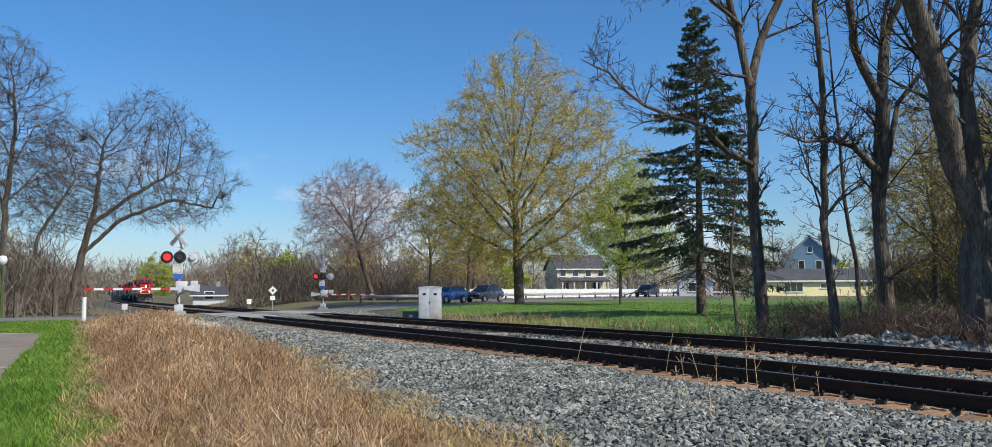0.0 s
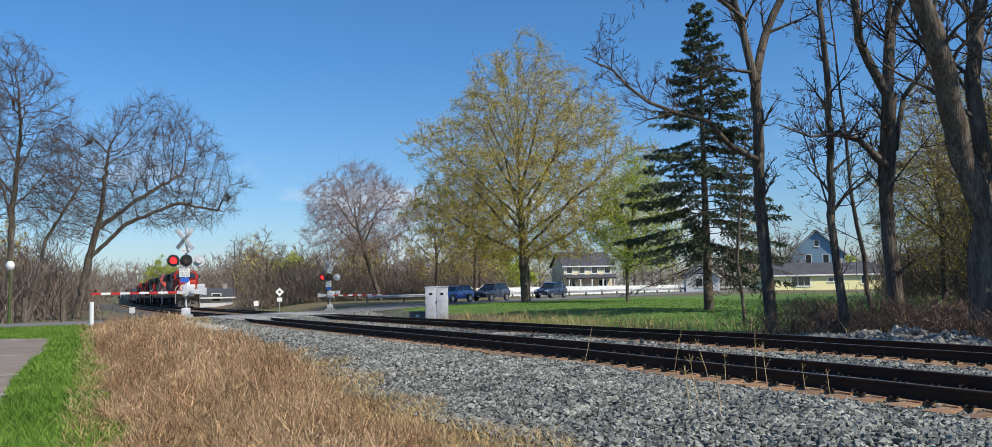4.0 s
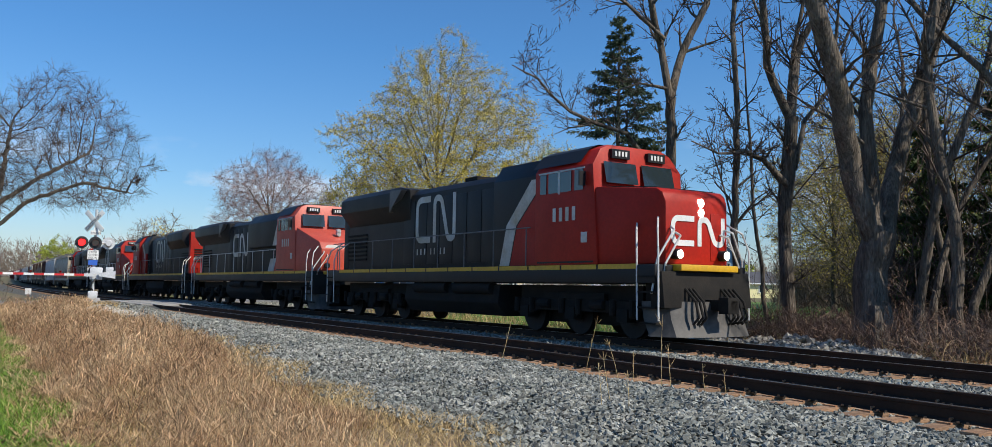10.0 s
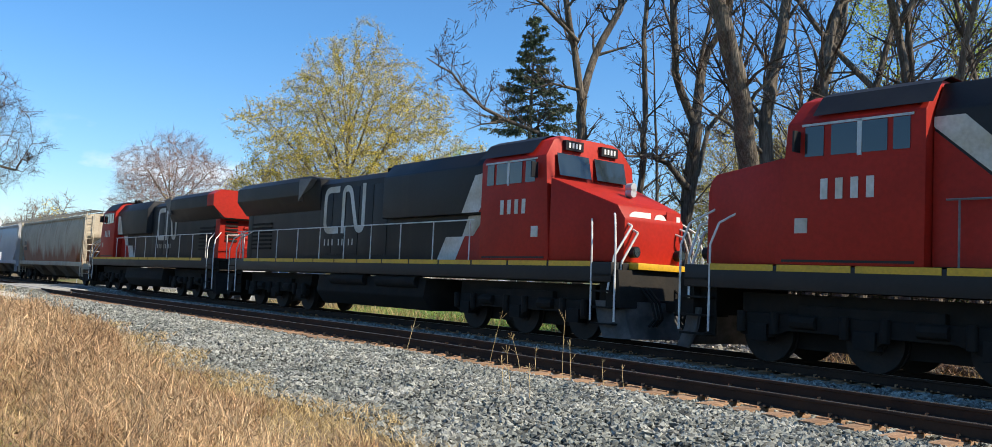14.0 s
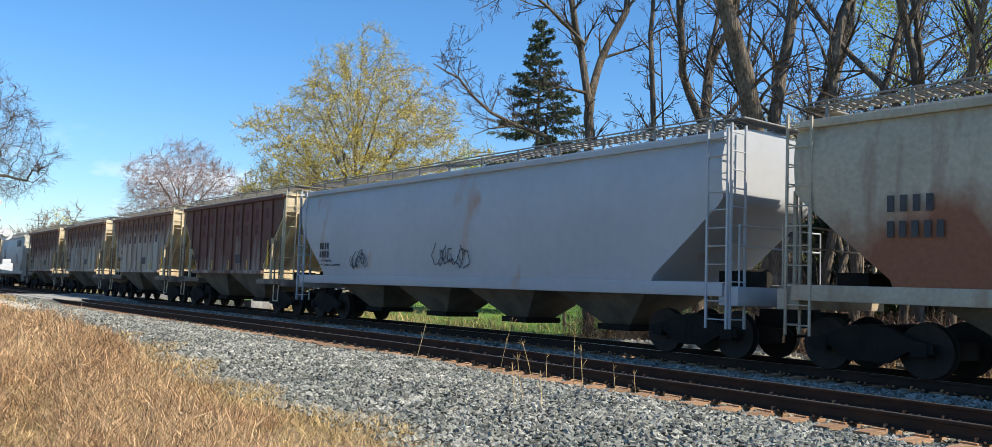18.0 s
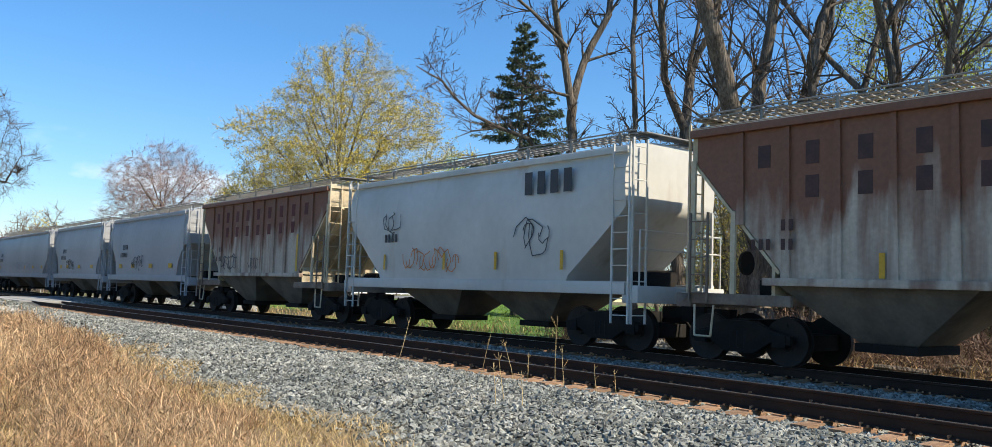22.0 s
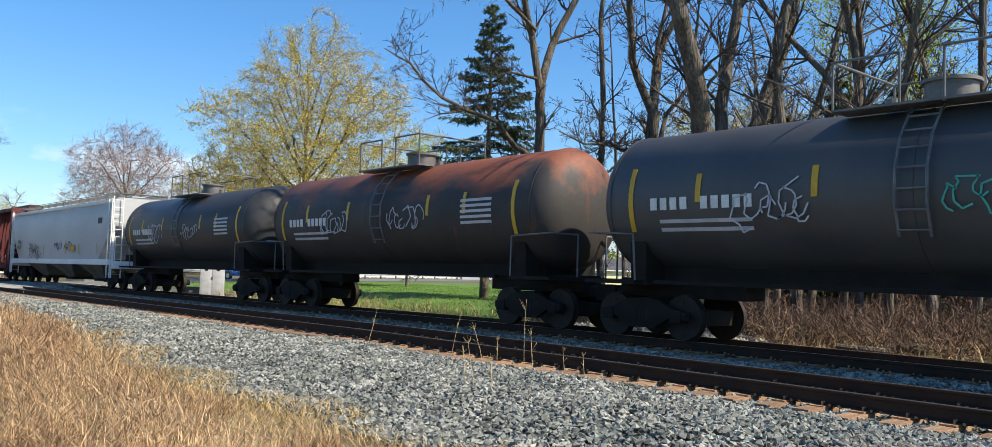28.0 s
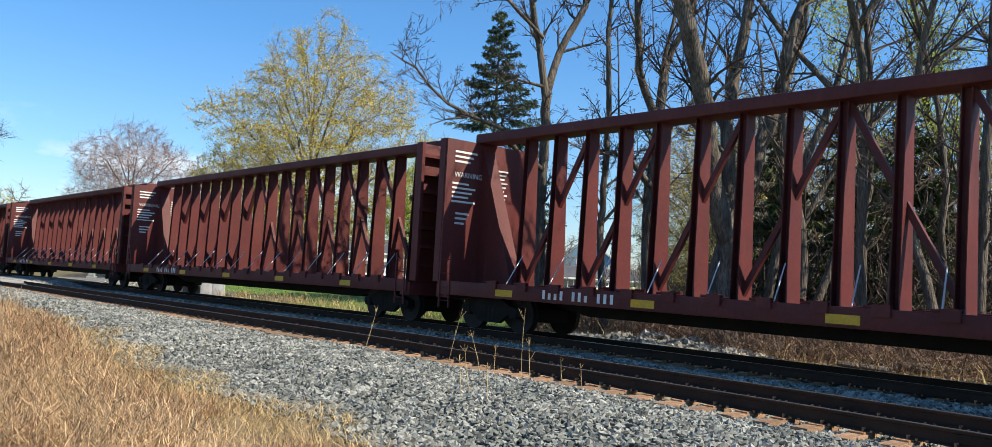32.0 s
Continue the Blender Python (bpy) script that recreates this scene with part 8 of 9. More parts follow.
wall = [(x, y) for x, y in wall if not -5 < x - float(bend(y)) < (21 if y < 300 else 10.5)]
end_wood = [(g.r.uniform(-70, 120), g.r.uniform(700, 760)) for i in range(260)]
haze = np.concatenate([haze, sprays(26000, wall, 11.5, 1.4, 0.9, 1.8, 0.05, 86), sprays(12000, end_wood, 27, 3.0, 0.9, 4.0, 0.16, 87)])
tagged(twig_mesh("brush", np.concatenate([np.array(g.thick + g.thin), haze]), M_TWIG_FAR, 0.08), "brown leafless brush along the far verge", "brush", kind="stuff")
# ---- crossing signals ----
M_SIGNALBLACK = material("black_signal_paint", (0.018, 0.018, 0.02), (0.03, 0.03, 0.03), rough=0.55, scale=4, fine=30, bump=0)
M_SIGNRED = material("red_stripe_paint", (0.55, 0.03, 0.03), (0.48, 0.03, 0.03), rough=0.5, scale=4, fine=30, bump=0)
M_BLUE = material("blue_sign_paint", (0.03, 0.12, 0.5), (0.03, 0.1, 0.42), rough=0.5, scale=4, fine=30, bump=0)
M_SILVER = material("aluminium_paint", (0.62, 0.63, 0.64), (0.5, 0.51, 0.52), rough=0.45, metal=0.2, scale=3, fine=25, bump=0.02)
M_DARKLENS = glass_material("unlit_red_lens", (0.12, 0.005, 0.005))
M_CONC = material("concrete", (0.42, 0.41, 0.38), (0.34, 0.33, 0.31), rough=0.9, scale=2, fine=30, bump=0.1)


def upright(x, y, z):
    """Writing that faces -y."""
    return Matrix.Translation((x, y, z)) @ Matrix(((1, 0, 0, 0), (0, 0, -1, 0), (0, 1, 0, 0), (0, 0, 0, 1)))


def crossing_signal(label, at, arm_side, arm_len, lit, swing):
    v = thing("crossing_signal", label, "railway signal", at=at, group="crossing signals")
    part("footing", Mesh().box(-0.32, 0.32, -0.32, 0.32, -0.5, 0.1), M_CONC, v, bevel=0.03)
    part("base_casting", Mesh().box(-0.2, 0.2, -0.2, 0.2, 0.1, 0.42), M_SILVER, v, bevel=0.04)
    part("mast", Mesh().tube((0, 0, 0.4), (0, 0, 4.15), 0.06, n=14), M_SILVER, v)
    # crossbuck
    cb = part("crossbuck", Mesh().box(-0.03, 0.03, -0.1, -0.06, 3.55, 3.65), M_SILVER, v)
    cb.matrix_basis = pose(0, 0, 0, 0, 0, swing)
    for i, a in enumerate((45, -45)):
        m = mesh_data("blade", Mesh().box(-0.61, 0.61, -0.008, 0.008, -0.115, 0.115), M_WHITE, bevel=0.004)
        bl = new("blade", m)
        bl.parent = cb
        bl.matrix_basis = pose(0, -0.11 - 0.02 * i, 3.62, 0, -a, 0)
    wm = upright(0, 0, 0)
    for s, a, dx, dz, lift in (("CROSSING", 45, -0.40, -0.51, 0.142), ("RAIL", -45, -0.50, 0.36, 0.125), ("ROAD", -45, 0.14, -0.27, 0.125)):
        w = writing(s, 0.2, cb, Matrix.Translation((0, -lift, 3.62)) @ Matrix.Rotation(radians(-a), 4, "Y") @ upright(-0.55 if s != "ROAD" else 0.12, 0, -0.07), M_BLACKMARK)
    sg = part("track_count_sign", Mesh().box(-0.22, 0.22, -0.12, -0.105, 2.98, 3.18).box(-0.09, 0.09, -0.12, -0.105, 3.18, 3.32), M_WHITE, v)
    writing("TRACKS", 0.115, sg, upright(-0.21, -0.123, 3.03), M_BLACKMARK)
    writing("2", 0.15, sg, upright(-0.045, -0.123, 3.19), M_BLACKMARK)
    # lamps on their cross arm
    part("lamp_arm", Mesh().tube((-0.62, -0.02, 2.62), (0.62, -0.02, 2.62), 0.035, n=10), M_SILVER, v)
    for k, (x, face) in enumerate(((-0.56, -1), (0.0, -1), (0.56, 1))):
        y = -0.12 if face < 0 else 0.12
        lamp = part("lamp", Mesh().tube((x, y, 2.62), (x, y + face * 0.03, 2.62), 0.28, n=26), M_SIGNALBLACK if face < 0 else M_SILVER, v, "round black lamp backboard")
        part("housing", Mesh().tube((x, y - face * 0.02, 2.62), (x, y - face * 0.18, 2.62), 0.17, 0.12, n=18), M_SIGNALBLACK if face < 0 else M_SILVER, lamp)
        part("lens", Mesh().tube((x, y + face * 0.03, 2.62), (x, y + face * 0.05, 2.62), 0.155, n=22), M_RED_LIT if k == lit else M_DARKLENS, lamp, "lit red lens" if k == lit else "dark red lens")
        rr = []
        for q in range(13):
            a = radians(-15 + 210 * q / 12)
            rr.append((x + 0.18 * math.cos(a), 2.62 + 0.18 * math.sin(a)))
        m = Mesh().loft([[(a, y + face * 0.03, b) for a, b in rr], [(a, y + face * (0.33 if True else 0), b) for a, b in rr]], closed=False, caps=False)
        part("visor", m, M_SIGNALBLACK, lamp)
    st = part("stop_sign_plate", Mesh().box(-0.3, 0.16, -0.12, -0.105, 1.86, 2.28), M_WHITE, v)
    for i, s in enumerate(("STOP", "ON RED", "SIGNAL")):
        writing(s, (0.15, 0.11, 0.115)[i], st, upright(-0.26, -0.123, 2.14 - i * 0.125), M_BLACKMARK)
    part("blue_plate", Mesh().box(-0.25, 0.13, -0.12, -0.105, 1.6, 1.83), M_BLUE, v)
    # gate mechanism and lowered arm
    s = arm_side
    part("gate_mechanism", Mesh().box(-0.16, 0.36, -0.2, 0.24, 0.95, 1.5), M_SILVER, v, "grey gate mechanism case", bevel=0.03)
    part("junction_case", Mesh().box(0.5, 0.82, -0.1, 0.12, 1.22, 1.52), M_SILVER, v, bevel=0.02)
    part("counterweight", Mesh().prism([(s * -0.9, 1.0), (s * -0.2, 1.1), (s * -0.2, 1.25), (s * -0.9, 1.35)], "y", -0.34, -0.26), M_SILVER, v)
    part("cable", Mesh().path([(0.1, -0.2, 1.0), (-0.05, -0.26, 0.8), (-0.12, -0.22, 0.6), (0.0, -0.1, 0.45)], 0.035, n=8), M_SIGNALBLACK, v)
    n = int(arm_len / 0.4)
    arm = part("gate_arm", Mesh().box(min(0, s * 0.4), max(0, s * 0.4), -0.3, -0.27, 1.08, 1.22), M_SILVER, v, "lowered red and white striped gate arm")
    for k in range(n):
        a, b = s * (0.4 + k * 0.4), s * (0.8 + k * 0.4)
        part("stripe", Mesh().box(min(a, b), max(a, b), -0.3, -0.27, 1.1, 1.2), M_SIGNRED if k % 2 == 0 else M_WHITE, arm)
    for k in (0.35, 0.65, 0.98):
        a = s * arm_len * k
        part("arm_lamp", Mesh().tube((a, -0.29, 1.22), (a, -0.29, 1.32), 0.05, n=10), M_DARKLENS, arm)
    return v


crossing_signal("silver crossing signal with red lamps and lowered gate", pose(-3.88, 42.6, 0.1, 0, 0, -6), -1, 3.9, 0, -38)
crossing_signal("far crossing signal across the road, gate lowered", pose(10.5, 68.8, float(gz(10.5, 68.8)) + 0.05, 0, 0, -35), 1, 4.4, 0, -22)

# ---- signal cabinet ----
cab_at = pose(9.55, 44.4, float(gz(9.55, 44.4)), 0, 0, -27)
cab = thing("signal_cabinet", "weathered grey steel signal cabinet on gravel", "cabinet", at=cab_at)
part("plinth", Mesh().box(-0.66, 0.66, -0.34, 0.34, -0.1, 0.12), M_CONC, cab, bevel=0.02)
part("body", Mesh().box(-0.62, 0.62, -0.3, 0.3, 0.12, 1.84), M_SILVER, cab, bevel=0.015)
part("roof", Mesh().prism([(-0.66, 1.84), (0.66, 1.84), (0.66, 1.88), (0, 1.93), (-0.66, 1.88)], "y", -0.34, 0.34), M_SILVER, cab)
for x0, x1 in ((-0.6, -0.01), (0.01, 0.6)):
    d = part("door", Mesh().box(x0, x1, -0.318, -0.302, 0.16, 1.8), M_SILVER, cab, bevel=0.006)
    part("handle", Mesh().box(-0.03 if x0 < 0 else 0.015, -0.015 if x0 < 0 else 0.03, -0.345, -0.318, 0.95, 1.1), M_UNDER, d)
    part("vent", Mesh().box((x0 + x1) / 2 - 0.09, (x0 + x1) / 2 + 0.09, -0.324, -0.318, 1.42, 1.54), M_UNDER, d)
part("placard", Mesh().box(0.622, 0.628, -0.12, 0.1, 1.3, 1.55), M_SIGNALBLACK, cab)
low_box = thing("battery_box", "low dark grey battery box with a white label", "box", at=pose(8.9, 45.6, float(gz(8.9, 45.6)), 0, 0, -27))
part("body", Mesh().box(-0.45, 0.45, -0.3, 0.3, 0, 0.46), M_PLOW, low_box, bevel=0.015)
part("lid", Mesh().box(-0.48, 0.48, -0.33, 0.33, 0.46, 0.52), M_PLOW, low_box, bevel=0.01)
part("label_plate", Mesh().box(-0.1, 0.1, -0.308, -0.302, 0.2, 0.34), M_WHITE, low_box)


# ---- cars waiting at the crossing ----
M_CARGLASS = glass_material("car_glass", (0.015, 0.018, 0.02))
M_TYRE = material("tyre_rubber", (0.02, 0.02, 0.02), (0.03, 0.03, 0.03), rough=0.85, scale=6, fine=40, bump=0.05)
M_ALLOY = material("wheel_alloy", (0.5, 0.5, 0.52), (0.4, 0.4, 0.42), rough=0.35, metal=0.8, scale=6, fine=40, bump=0)
M_HEAD = material("lamp_glass", (0.7, 0.7, 0.72), (0.6, 0.6, 0.62), rough=0.15, scale=6, fine=40, bump=0)
M_TAIL = material("tail_lamp_red", (0.4, 0.01, 0.01), (0.3, 0.01, 0.01), rough=0.2, scale=6, fine=40, bump=0)


def car(label, col, suv, at):
    paint = material("car_paint", col, tuple(c * 0.9 for c in col), rough=0.25, scale=2, fine=30, bump=0, coat=0.6)
    v = thing("car", label, "car", at=at, group="cars at the crossing")
    h = 1.68 if suv else 1.5
    side = [(-2.15, 0.45), (-2.2, 0.72), (-2.05, 0.92), (-1.0, 1.05), (1.9, 1.08), (2.1, 0.95), (2.15, 0.5), (1.8, 0.32), (-1.8, 0.32)]
    body = Mesh()
    body.loft([[(y, x * 0.92, z) for y, z in side] if abs(x) > 0.8 else [(y, x, z) for y, z in side] for x in (-0.92, -0.78, 0.78, 0.92)])
    part("body", body, paint, v, bevel=0.05)
    top = [(-0.95, 1.04), (-0.25, h - 0.08), (0.2, h), (1.5, h - 0.03), (2.0, 1.07)]
    gl = Mesh()
    gl.loft([[(y, x * (1 - 0.16 * (z - 1.04) / 0.6), z) for y, z in top] for x in (-0.82, 0.82)])
    part("cabin_glass", gl, M_CARGLASS, v, bevel=0.03)
    rf = Mesh()
    rf.loft([[(y, x * 0.86, z + 0.012) for y, z in ((-0.3, h - 0.09), (0.2, h), (1.5, h - 0.03), (1.62, h - 0.12))] for x in (-0.82, 0.82)], closed=False, caps=False)
    part("roof", rf, paint, v)
    for s in (-1, 1):
        for y, dy in ((-0.92, 0.68), (0.45, 0.0), (1.3, 0.25)):
            part("pillar", Mesh().tube((y, s * 0.83, 1.05), (y + dy, s * 0.71, h - 0.06), 0.035, n=6), paint, v)
        for y in (-1.35, 1.35):
            w = part("wheel", Mesh().tube((y, s * 0.74, 0.33), (y, s * 0.94, 0.33), 0.33, n=22), M_TYRE, v)
            part("rim", Mesh().tube((y, s * 0.93, 0.33), (y, s * 0.955, 0.33), 0.21, n=16), M_ALLOY, w)
            part("arch", Mesh().tube((y, s * 0.86, 0.36), (y, s * 0.925, 0.36), 0.4, n=20), M_SIGNALBLACK, v)
        part("headlight", Mesh().box(-2.21, -2.0, min(s * 0.5, s * 0.85), max(s * 0.5, s * 0.85), 0.72, 0.86), M_HEAD, v, bevel=0.03)
        part("tail_light", Mesh().box(2.02, 2.14, min(s * 0.6, s * 0.86), max(s * 0.6, s * 0.86), 0.8, 0.98), M_TAIL, v, bevel=0.03)
        part("door_mirror", Mesh().box(-0.75, -0.6, min(s * 0.9, s * 1.05), max(s * 0.9, s * 1.05), 1.02, 1.15), paint, v, bevel=0.03)
        part("door_seam", Mesh().box(0.24, 0.26, min(s * 0.9, s * 0.925), max(s * 0.9, s * 0.925), 0.45, 1.04), M_SIGNALBLACK, v)
    part("grille", Mesh().box(-2.215, -2.18, -0.4, 0.4, 0.5, 0.72), M_SIGNALBLACK, v)
    part("plate", Mesh().box(-2.23, -2.21, -0.16, 0.16, 0.42, 0.52), M_WHITE, v)
    return v


def road_at(x):
    for (ax, ay), (bx, by) in zip(ROAD, ROAD[1:]):
        if ax <= x <= bx:
            return ay + (by - ay) * (x - ax) / (bx - ax)


def on_road(x, off=2.0):
    y = road_at(x)
    return pose(x - off * 0.5, y + off * 0.86, float(gz(x, y)) + 0.03, 0, 0, 29.7)


car("bright blue hatchback waiting at the crossing", (0.02, 0.10, 0.42), False, on_road(24.0))
car("dark slate blue sport utility waiting in line", (0.05, 0.065, 0.10), True, on_road(29.4))
last_car = car("dark navy sport utility last in line", (0.03, 0.045, 0.09), True, on_road(35.0))

# ---- guard rail, fence and houses beyond the road ----
def line_points(pts, step):
    out = []
    for a, b in zip(pts, pts[1:]):
        a, b = Vector(a), Vector(b)
        n = max(1, int((b - a).length / step))
        out += [a.lerp(b, i / n) for i in range(n)]
    return out + [Vector(pts[-1])]


gr = thing("guard_rail", "grey steel guard rail along the road", "guard rail")
pts = line_points([(16.6, 77.5), (30, 84), (62, 99), (118, 126)], 3.8)
for a, b in zip(pts, pts[1:]):
    za, zb = float(gz(a.x, a.y)), float(gz(b.x, b.y))
    prof = [(0, 0.42), (0.05, 0.5), (0, 0.56), (0.05, 0.62), (0, 0.72), (-0.02, 0.72), (-0.02, 0.42)]
    part("beam", Mesh().loft([[(p.x + q, p.y - q, z + h) for q, h in prof] for p, z in ((a, za), (b, zb))]), M_STEEL, gr)
    part("post", Mesh().box(a.x - 0.07, a.x + 0.07, a.y + 0.03, a.y + 0.18, za - 0.2, za + 0.75), M_BARK, gr)

fence = thing("picket_fence", "long white board fence behind the road", "fence")
pts = line_points([(36, 96), (70, 112), (100, 126)], 2.4)
for a, b in zip(pts, pts[1:]):
    z = float(gz(a.x, a.y))
    part("post", Mesh().box(a.x - 0.07, a.x + 0.07, a.y - 0.07, a.y + 0.07, z - 0.1, z + 1.32), M_WHITE, fence)
    d = (b - a).normalized()
    n = 12
    m = Mesh()
    for k in range(n):
        p = a.lerp(b, (k + 0.5) / n)
        part("board", Mesh().box(p.x - 0.075, p.x + 0.075, p.y - 0.02, p.y + 0.02, z + 0.08, z + 1.22), M_WHITE, fence)
    part("rail", Mesh().loft([[(p.x, p.y + q, z + h) for q, h in ((0.02, 0.3), (0.06, 0.3), (0.06, 0.4), (0.02, 0.4))] for p in (a, b)]), M_WHITE, fence)

M_SHINGLE = material("dark_shingles", (0.055, 0.055, 0.065), (0.08, 0.08, 0.09), rough=0.9, scale=1, fine=12, bump=0.3, dist=0.03)
M_CREAMWALL = material("cream_siding", (0.74, 0.66, 0.46), (0.68, 0.60, 0.42), rough=0.7, scale=0.8, fine=14, bump=0.1, stretch=(1, 1, 6))
M_YELLOWWALL = material("pale_yellow_siding", (0.82, 0.76, 0.42), (0.76, 0.70, 0.38), rough=0.7, scale=0.8, fine=14, bump=0.1, stretch=(1, 1, 6))
M_BLUEWALL = material("blue_grey_siding", (0.20, 0.33, 0.42), (0.17, 0.28, 0.37), rough=0.7, scale=0.8, fine=14, bump=0.1, stretch=(1, 1, 6))
M_GREYWALL = material("white_siding", (0.62, 0.63, 0.64), (0.55, 0.56, 0.58), rough=0.7, scale=0.8, fine=14, bump=0.1, stretch=(1, 1, 6))


def house(label, at, w, d, eave, ridge, wall, windows, door=None, gable_front=False, porch=False):
    """Front faces -y; windows: (x, z, width, height)."""
    v = thing("house", label, "house", at=at)
    if gable_front:
        prof = [(-w / 2, 0), (w / 2, 0), (w / 2, eave), (0, ridge), (-w / 2, eave)]
        part("wall", Mesh().prism(prof, "y", 0, d), wall, v)
        for s in (-1, 1):
            part("roof", Mesh().loft([[(s * (w / 2 + 0.35), y, eave - 0.3), (0, y, ridge + 0.02), (0, y, ridge + 0.22), (s * (w / 2 + 0.4), y, eave - 0.12)] for y in (-0.4, d + 0.4)]), M_SHINGLE, v)
        for s in (-1, 1):
            part("bargeboard", Mesh().loft([[(s * (w / 2 + 0.35), y, eave - 0.34), (0, y, ridge - 0.02), (0, y, ridge + 0.1), (s * (w / 2 + 0.38), y, eave - 0.2)] for y in (-0.46, -0.41)]), M_WHITE, v)
    else:
        prof = [(0, 0), (d, 0), (d, eave), (d / 2, ridge), (0, eave)]
        part("wall", Mesh().prism(prof, "x", -w / 2, w / 2), wall, v)
        part("roof", Mesh().prism([(-0.45, eave - 0.22), (d / 2, ridge + 0.02), (d / 2, ridge + 0.2), (-0.5, eave - 0.05)], "x", -w / 2 - 0.4, w / 2 + 0.4), M_SHINGLE, v)
        part("roof", Mesh().prism([(d + 0.45, eave - 0.22), (d / 2, ridge + 0.02), (d / 2, ridge + 0.2), (d + 0.5, eave - 0.05)], "x", -w / 2 - 0.4, w / 2 + 0.4), M_SHINGLE, v)
        part("fascia", Mesh().box(-w / 2 - 0.4, w / 2 + 0.4, -0.52, -0.47, eave - 0.26, eave - 0.06), M_WHITE, v)
    for x, z, ww, hh in windows:
        win = part("window", Mesh().box(x - ww / 2 - 0.1, x + ww / 2 + 0.1, -0.05, 0.02, z - 0.1, z + hh + 0.1), M_WHITE, v)
        n = max(1, round(ww / 0.9))
        for k in range(n):
            a = x - ww / 2 + ww * k / n
            part("pane", Mesh().box(a + 0.04, a + ww / n - 0.04, -0.062, -0.052, z, z + hh), M_GLASS, win)
        part("sill", Mesh().box(x - ww / 2 - 0.16, x + ww / 2 + 0.16, -0.12, 0.0, z - 0.16, z - 0.1), M_WHITE, win)
    if door is not None:
        part("door", Mesh().box(door - 0.45, door + 0.45, -0.06, 0.02, 0.1, 2.1), M_WHITE, v)
    part("chimney", Mesh().box(w * 0.2, w * 0.2 + 0.6, d * 0.5 - 0.3, d * 0.5 + 0.3, ridge - 0.4, ridge + 0.8), M_PANEL, v)
    if porch:
        part("porch_roof", Mesh().prism([(-2.2, 2.6), (0.1, 3.2), (0.1, 3.35), (-2.3, 2.75)], "x", -w / 2, w / 2), M_SHINGLE, v)
        for k in range(5):
            x = -w / 2 + 0.3 + (w - 0.6) * k / 4
            part("porch_post", Mesh().box(x - 0.1, x + 0.1, -2.1, -1.9, 0, 2.62), M_WHITE, v)
        part("porch_floor", Mesh().box(-w / 2, w / 2, -2.2, 0, -0.1, 0.25), M_CONC, v)
    return v


def house_at(x, y, turn):
    return pose(x, y, float(gz(x, y)) - 0.05, 0, 0, turn)


house("low pale yellow house with dark shingle roof", house_at(95, 94.5, -24), 17.0, 7, 2.5, 4.1, M_YELLOWWALL, [(-4.2, 0.8, 2.8, 1.3), (1.2, 1.35, 2.4, 0.55), (5.6, 1.0, 0.8, 1.1)])
house("blue gabled two-storey house with white trim", house_at(114, 114, -43), 9.5, 9, 6.2, 10.4, M_BLUEWALL, [(-1.5, 4.4, 1.0, 1.6), (1.5, 4.4, 1.0, 1.6), (0, 7.6, 0.8, 1.0), (-2.6, 1.0, 1.2, 1.5)], gable_front=True)
house("cream two-storey house with a columned porch", house_at(73, 127, -14), 8.8, 7, 4.9, 7.2, M_CREAMWALL, [(-3.4, 3.6, 1.0, 1.3), (-1.1, 3.6, 1.0, 1.3), (1.2, 3.6, 1.0, 1.3), (3.5, 3.6, 1.0, 1.3), (-3, 0.9, 1.4, 1.5), (2.6, 0.9, 1.4, 1.5)], door=0, porch=True)
house("grey-blue cottage with a white porch", house_at(104, 84, -52), 8, 8, 2.6, 4.8, M_BLUEWALL, [(-2.5, 0.9, 1.2, 1.4), (2.2, 0.9, 1.2, 1.4)], gable_front=True, porch=True)
house("white low house behind the brush", house_at(108, 74, -56), 10, 7, 2.6, 4.4, M_GREYWALL, [(-2.5, 0.9, 1.4, 1.2), (2.5, 0.9, 1.4, 1.2)])
house("grey shed with a dark blue roof", house_at(11.5, 131, -10), 4.5, 5, 1.5, 2.6, M_GREYWALL, [(0, 0.9, 1.2, 1.0)])
house("white garage by the board fence", house_at(78, 103, -35), 5, 5, 2.4, 3.9, M_GREYWALL, [(0, 0.8, 2.2, 1.2)], gable_front=True)


# ---- posts, signs and poles ----
def post(name, label, category, x, y, h, r, mat, top=None, n=10):
    return single(name, Mesh().tube((0, 0, -0.2), (0, 0, h), r, r * 0.92, n=n), mat, label, category, at=pose(x, y, float(gz(x, y))))


post("marker_post", "white painted wooden marker post", "post", -7.75, 46.0, 1.2, 0.11, M_WHITE, n=8)
for x, y, h in ((-8.9, 58.5, 1.5), (-10.9, 57, 1.5), (-11.6, 57.4, 1.5)):
    single("fence_post", Mesh().box(-0.13, 0.13, -0.13, 0.13, -0.2, h), M_BARK, "weathered grey wooden post", "post", group="old posts", bevel=0.02, at=pose(x, y, float(gz(x, y)), 0, 0, 12))


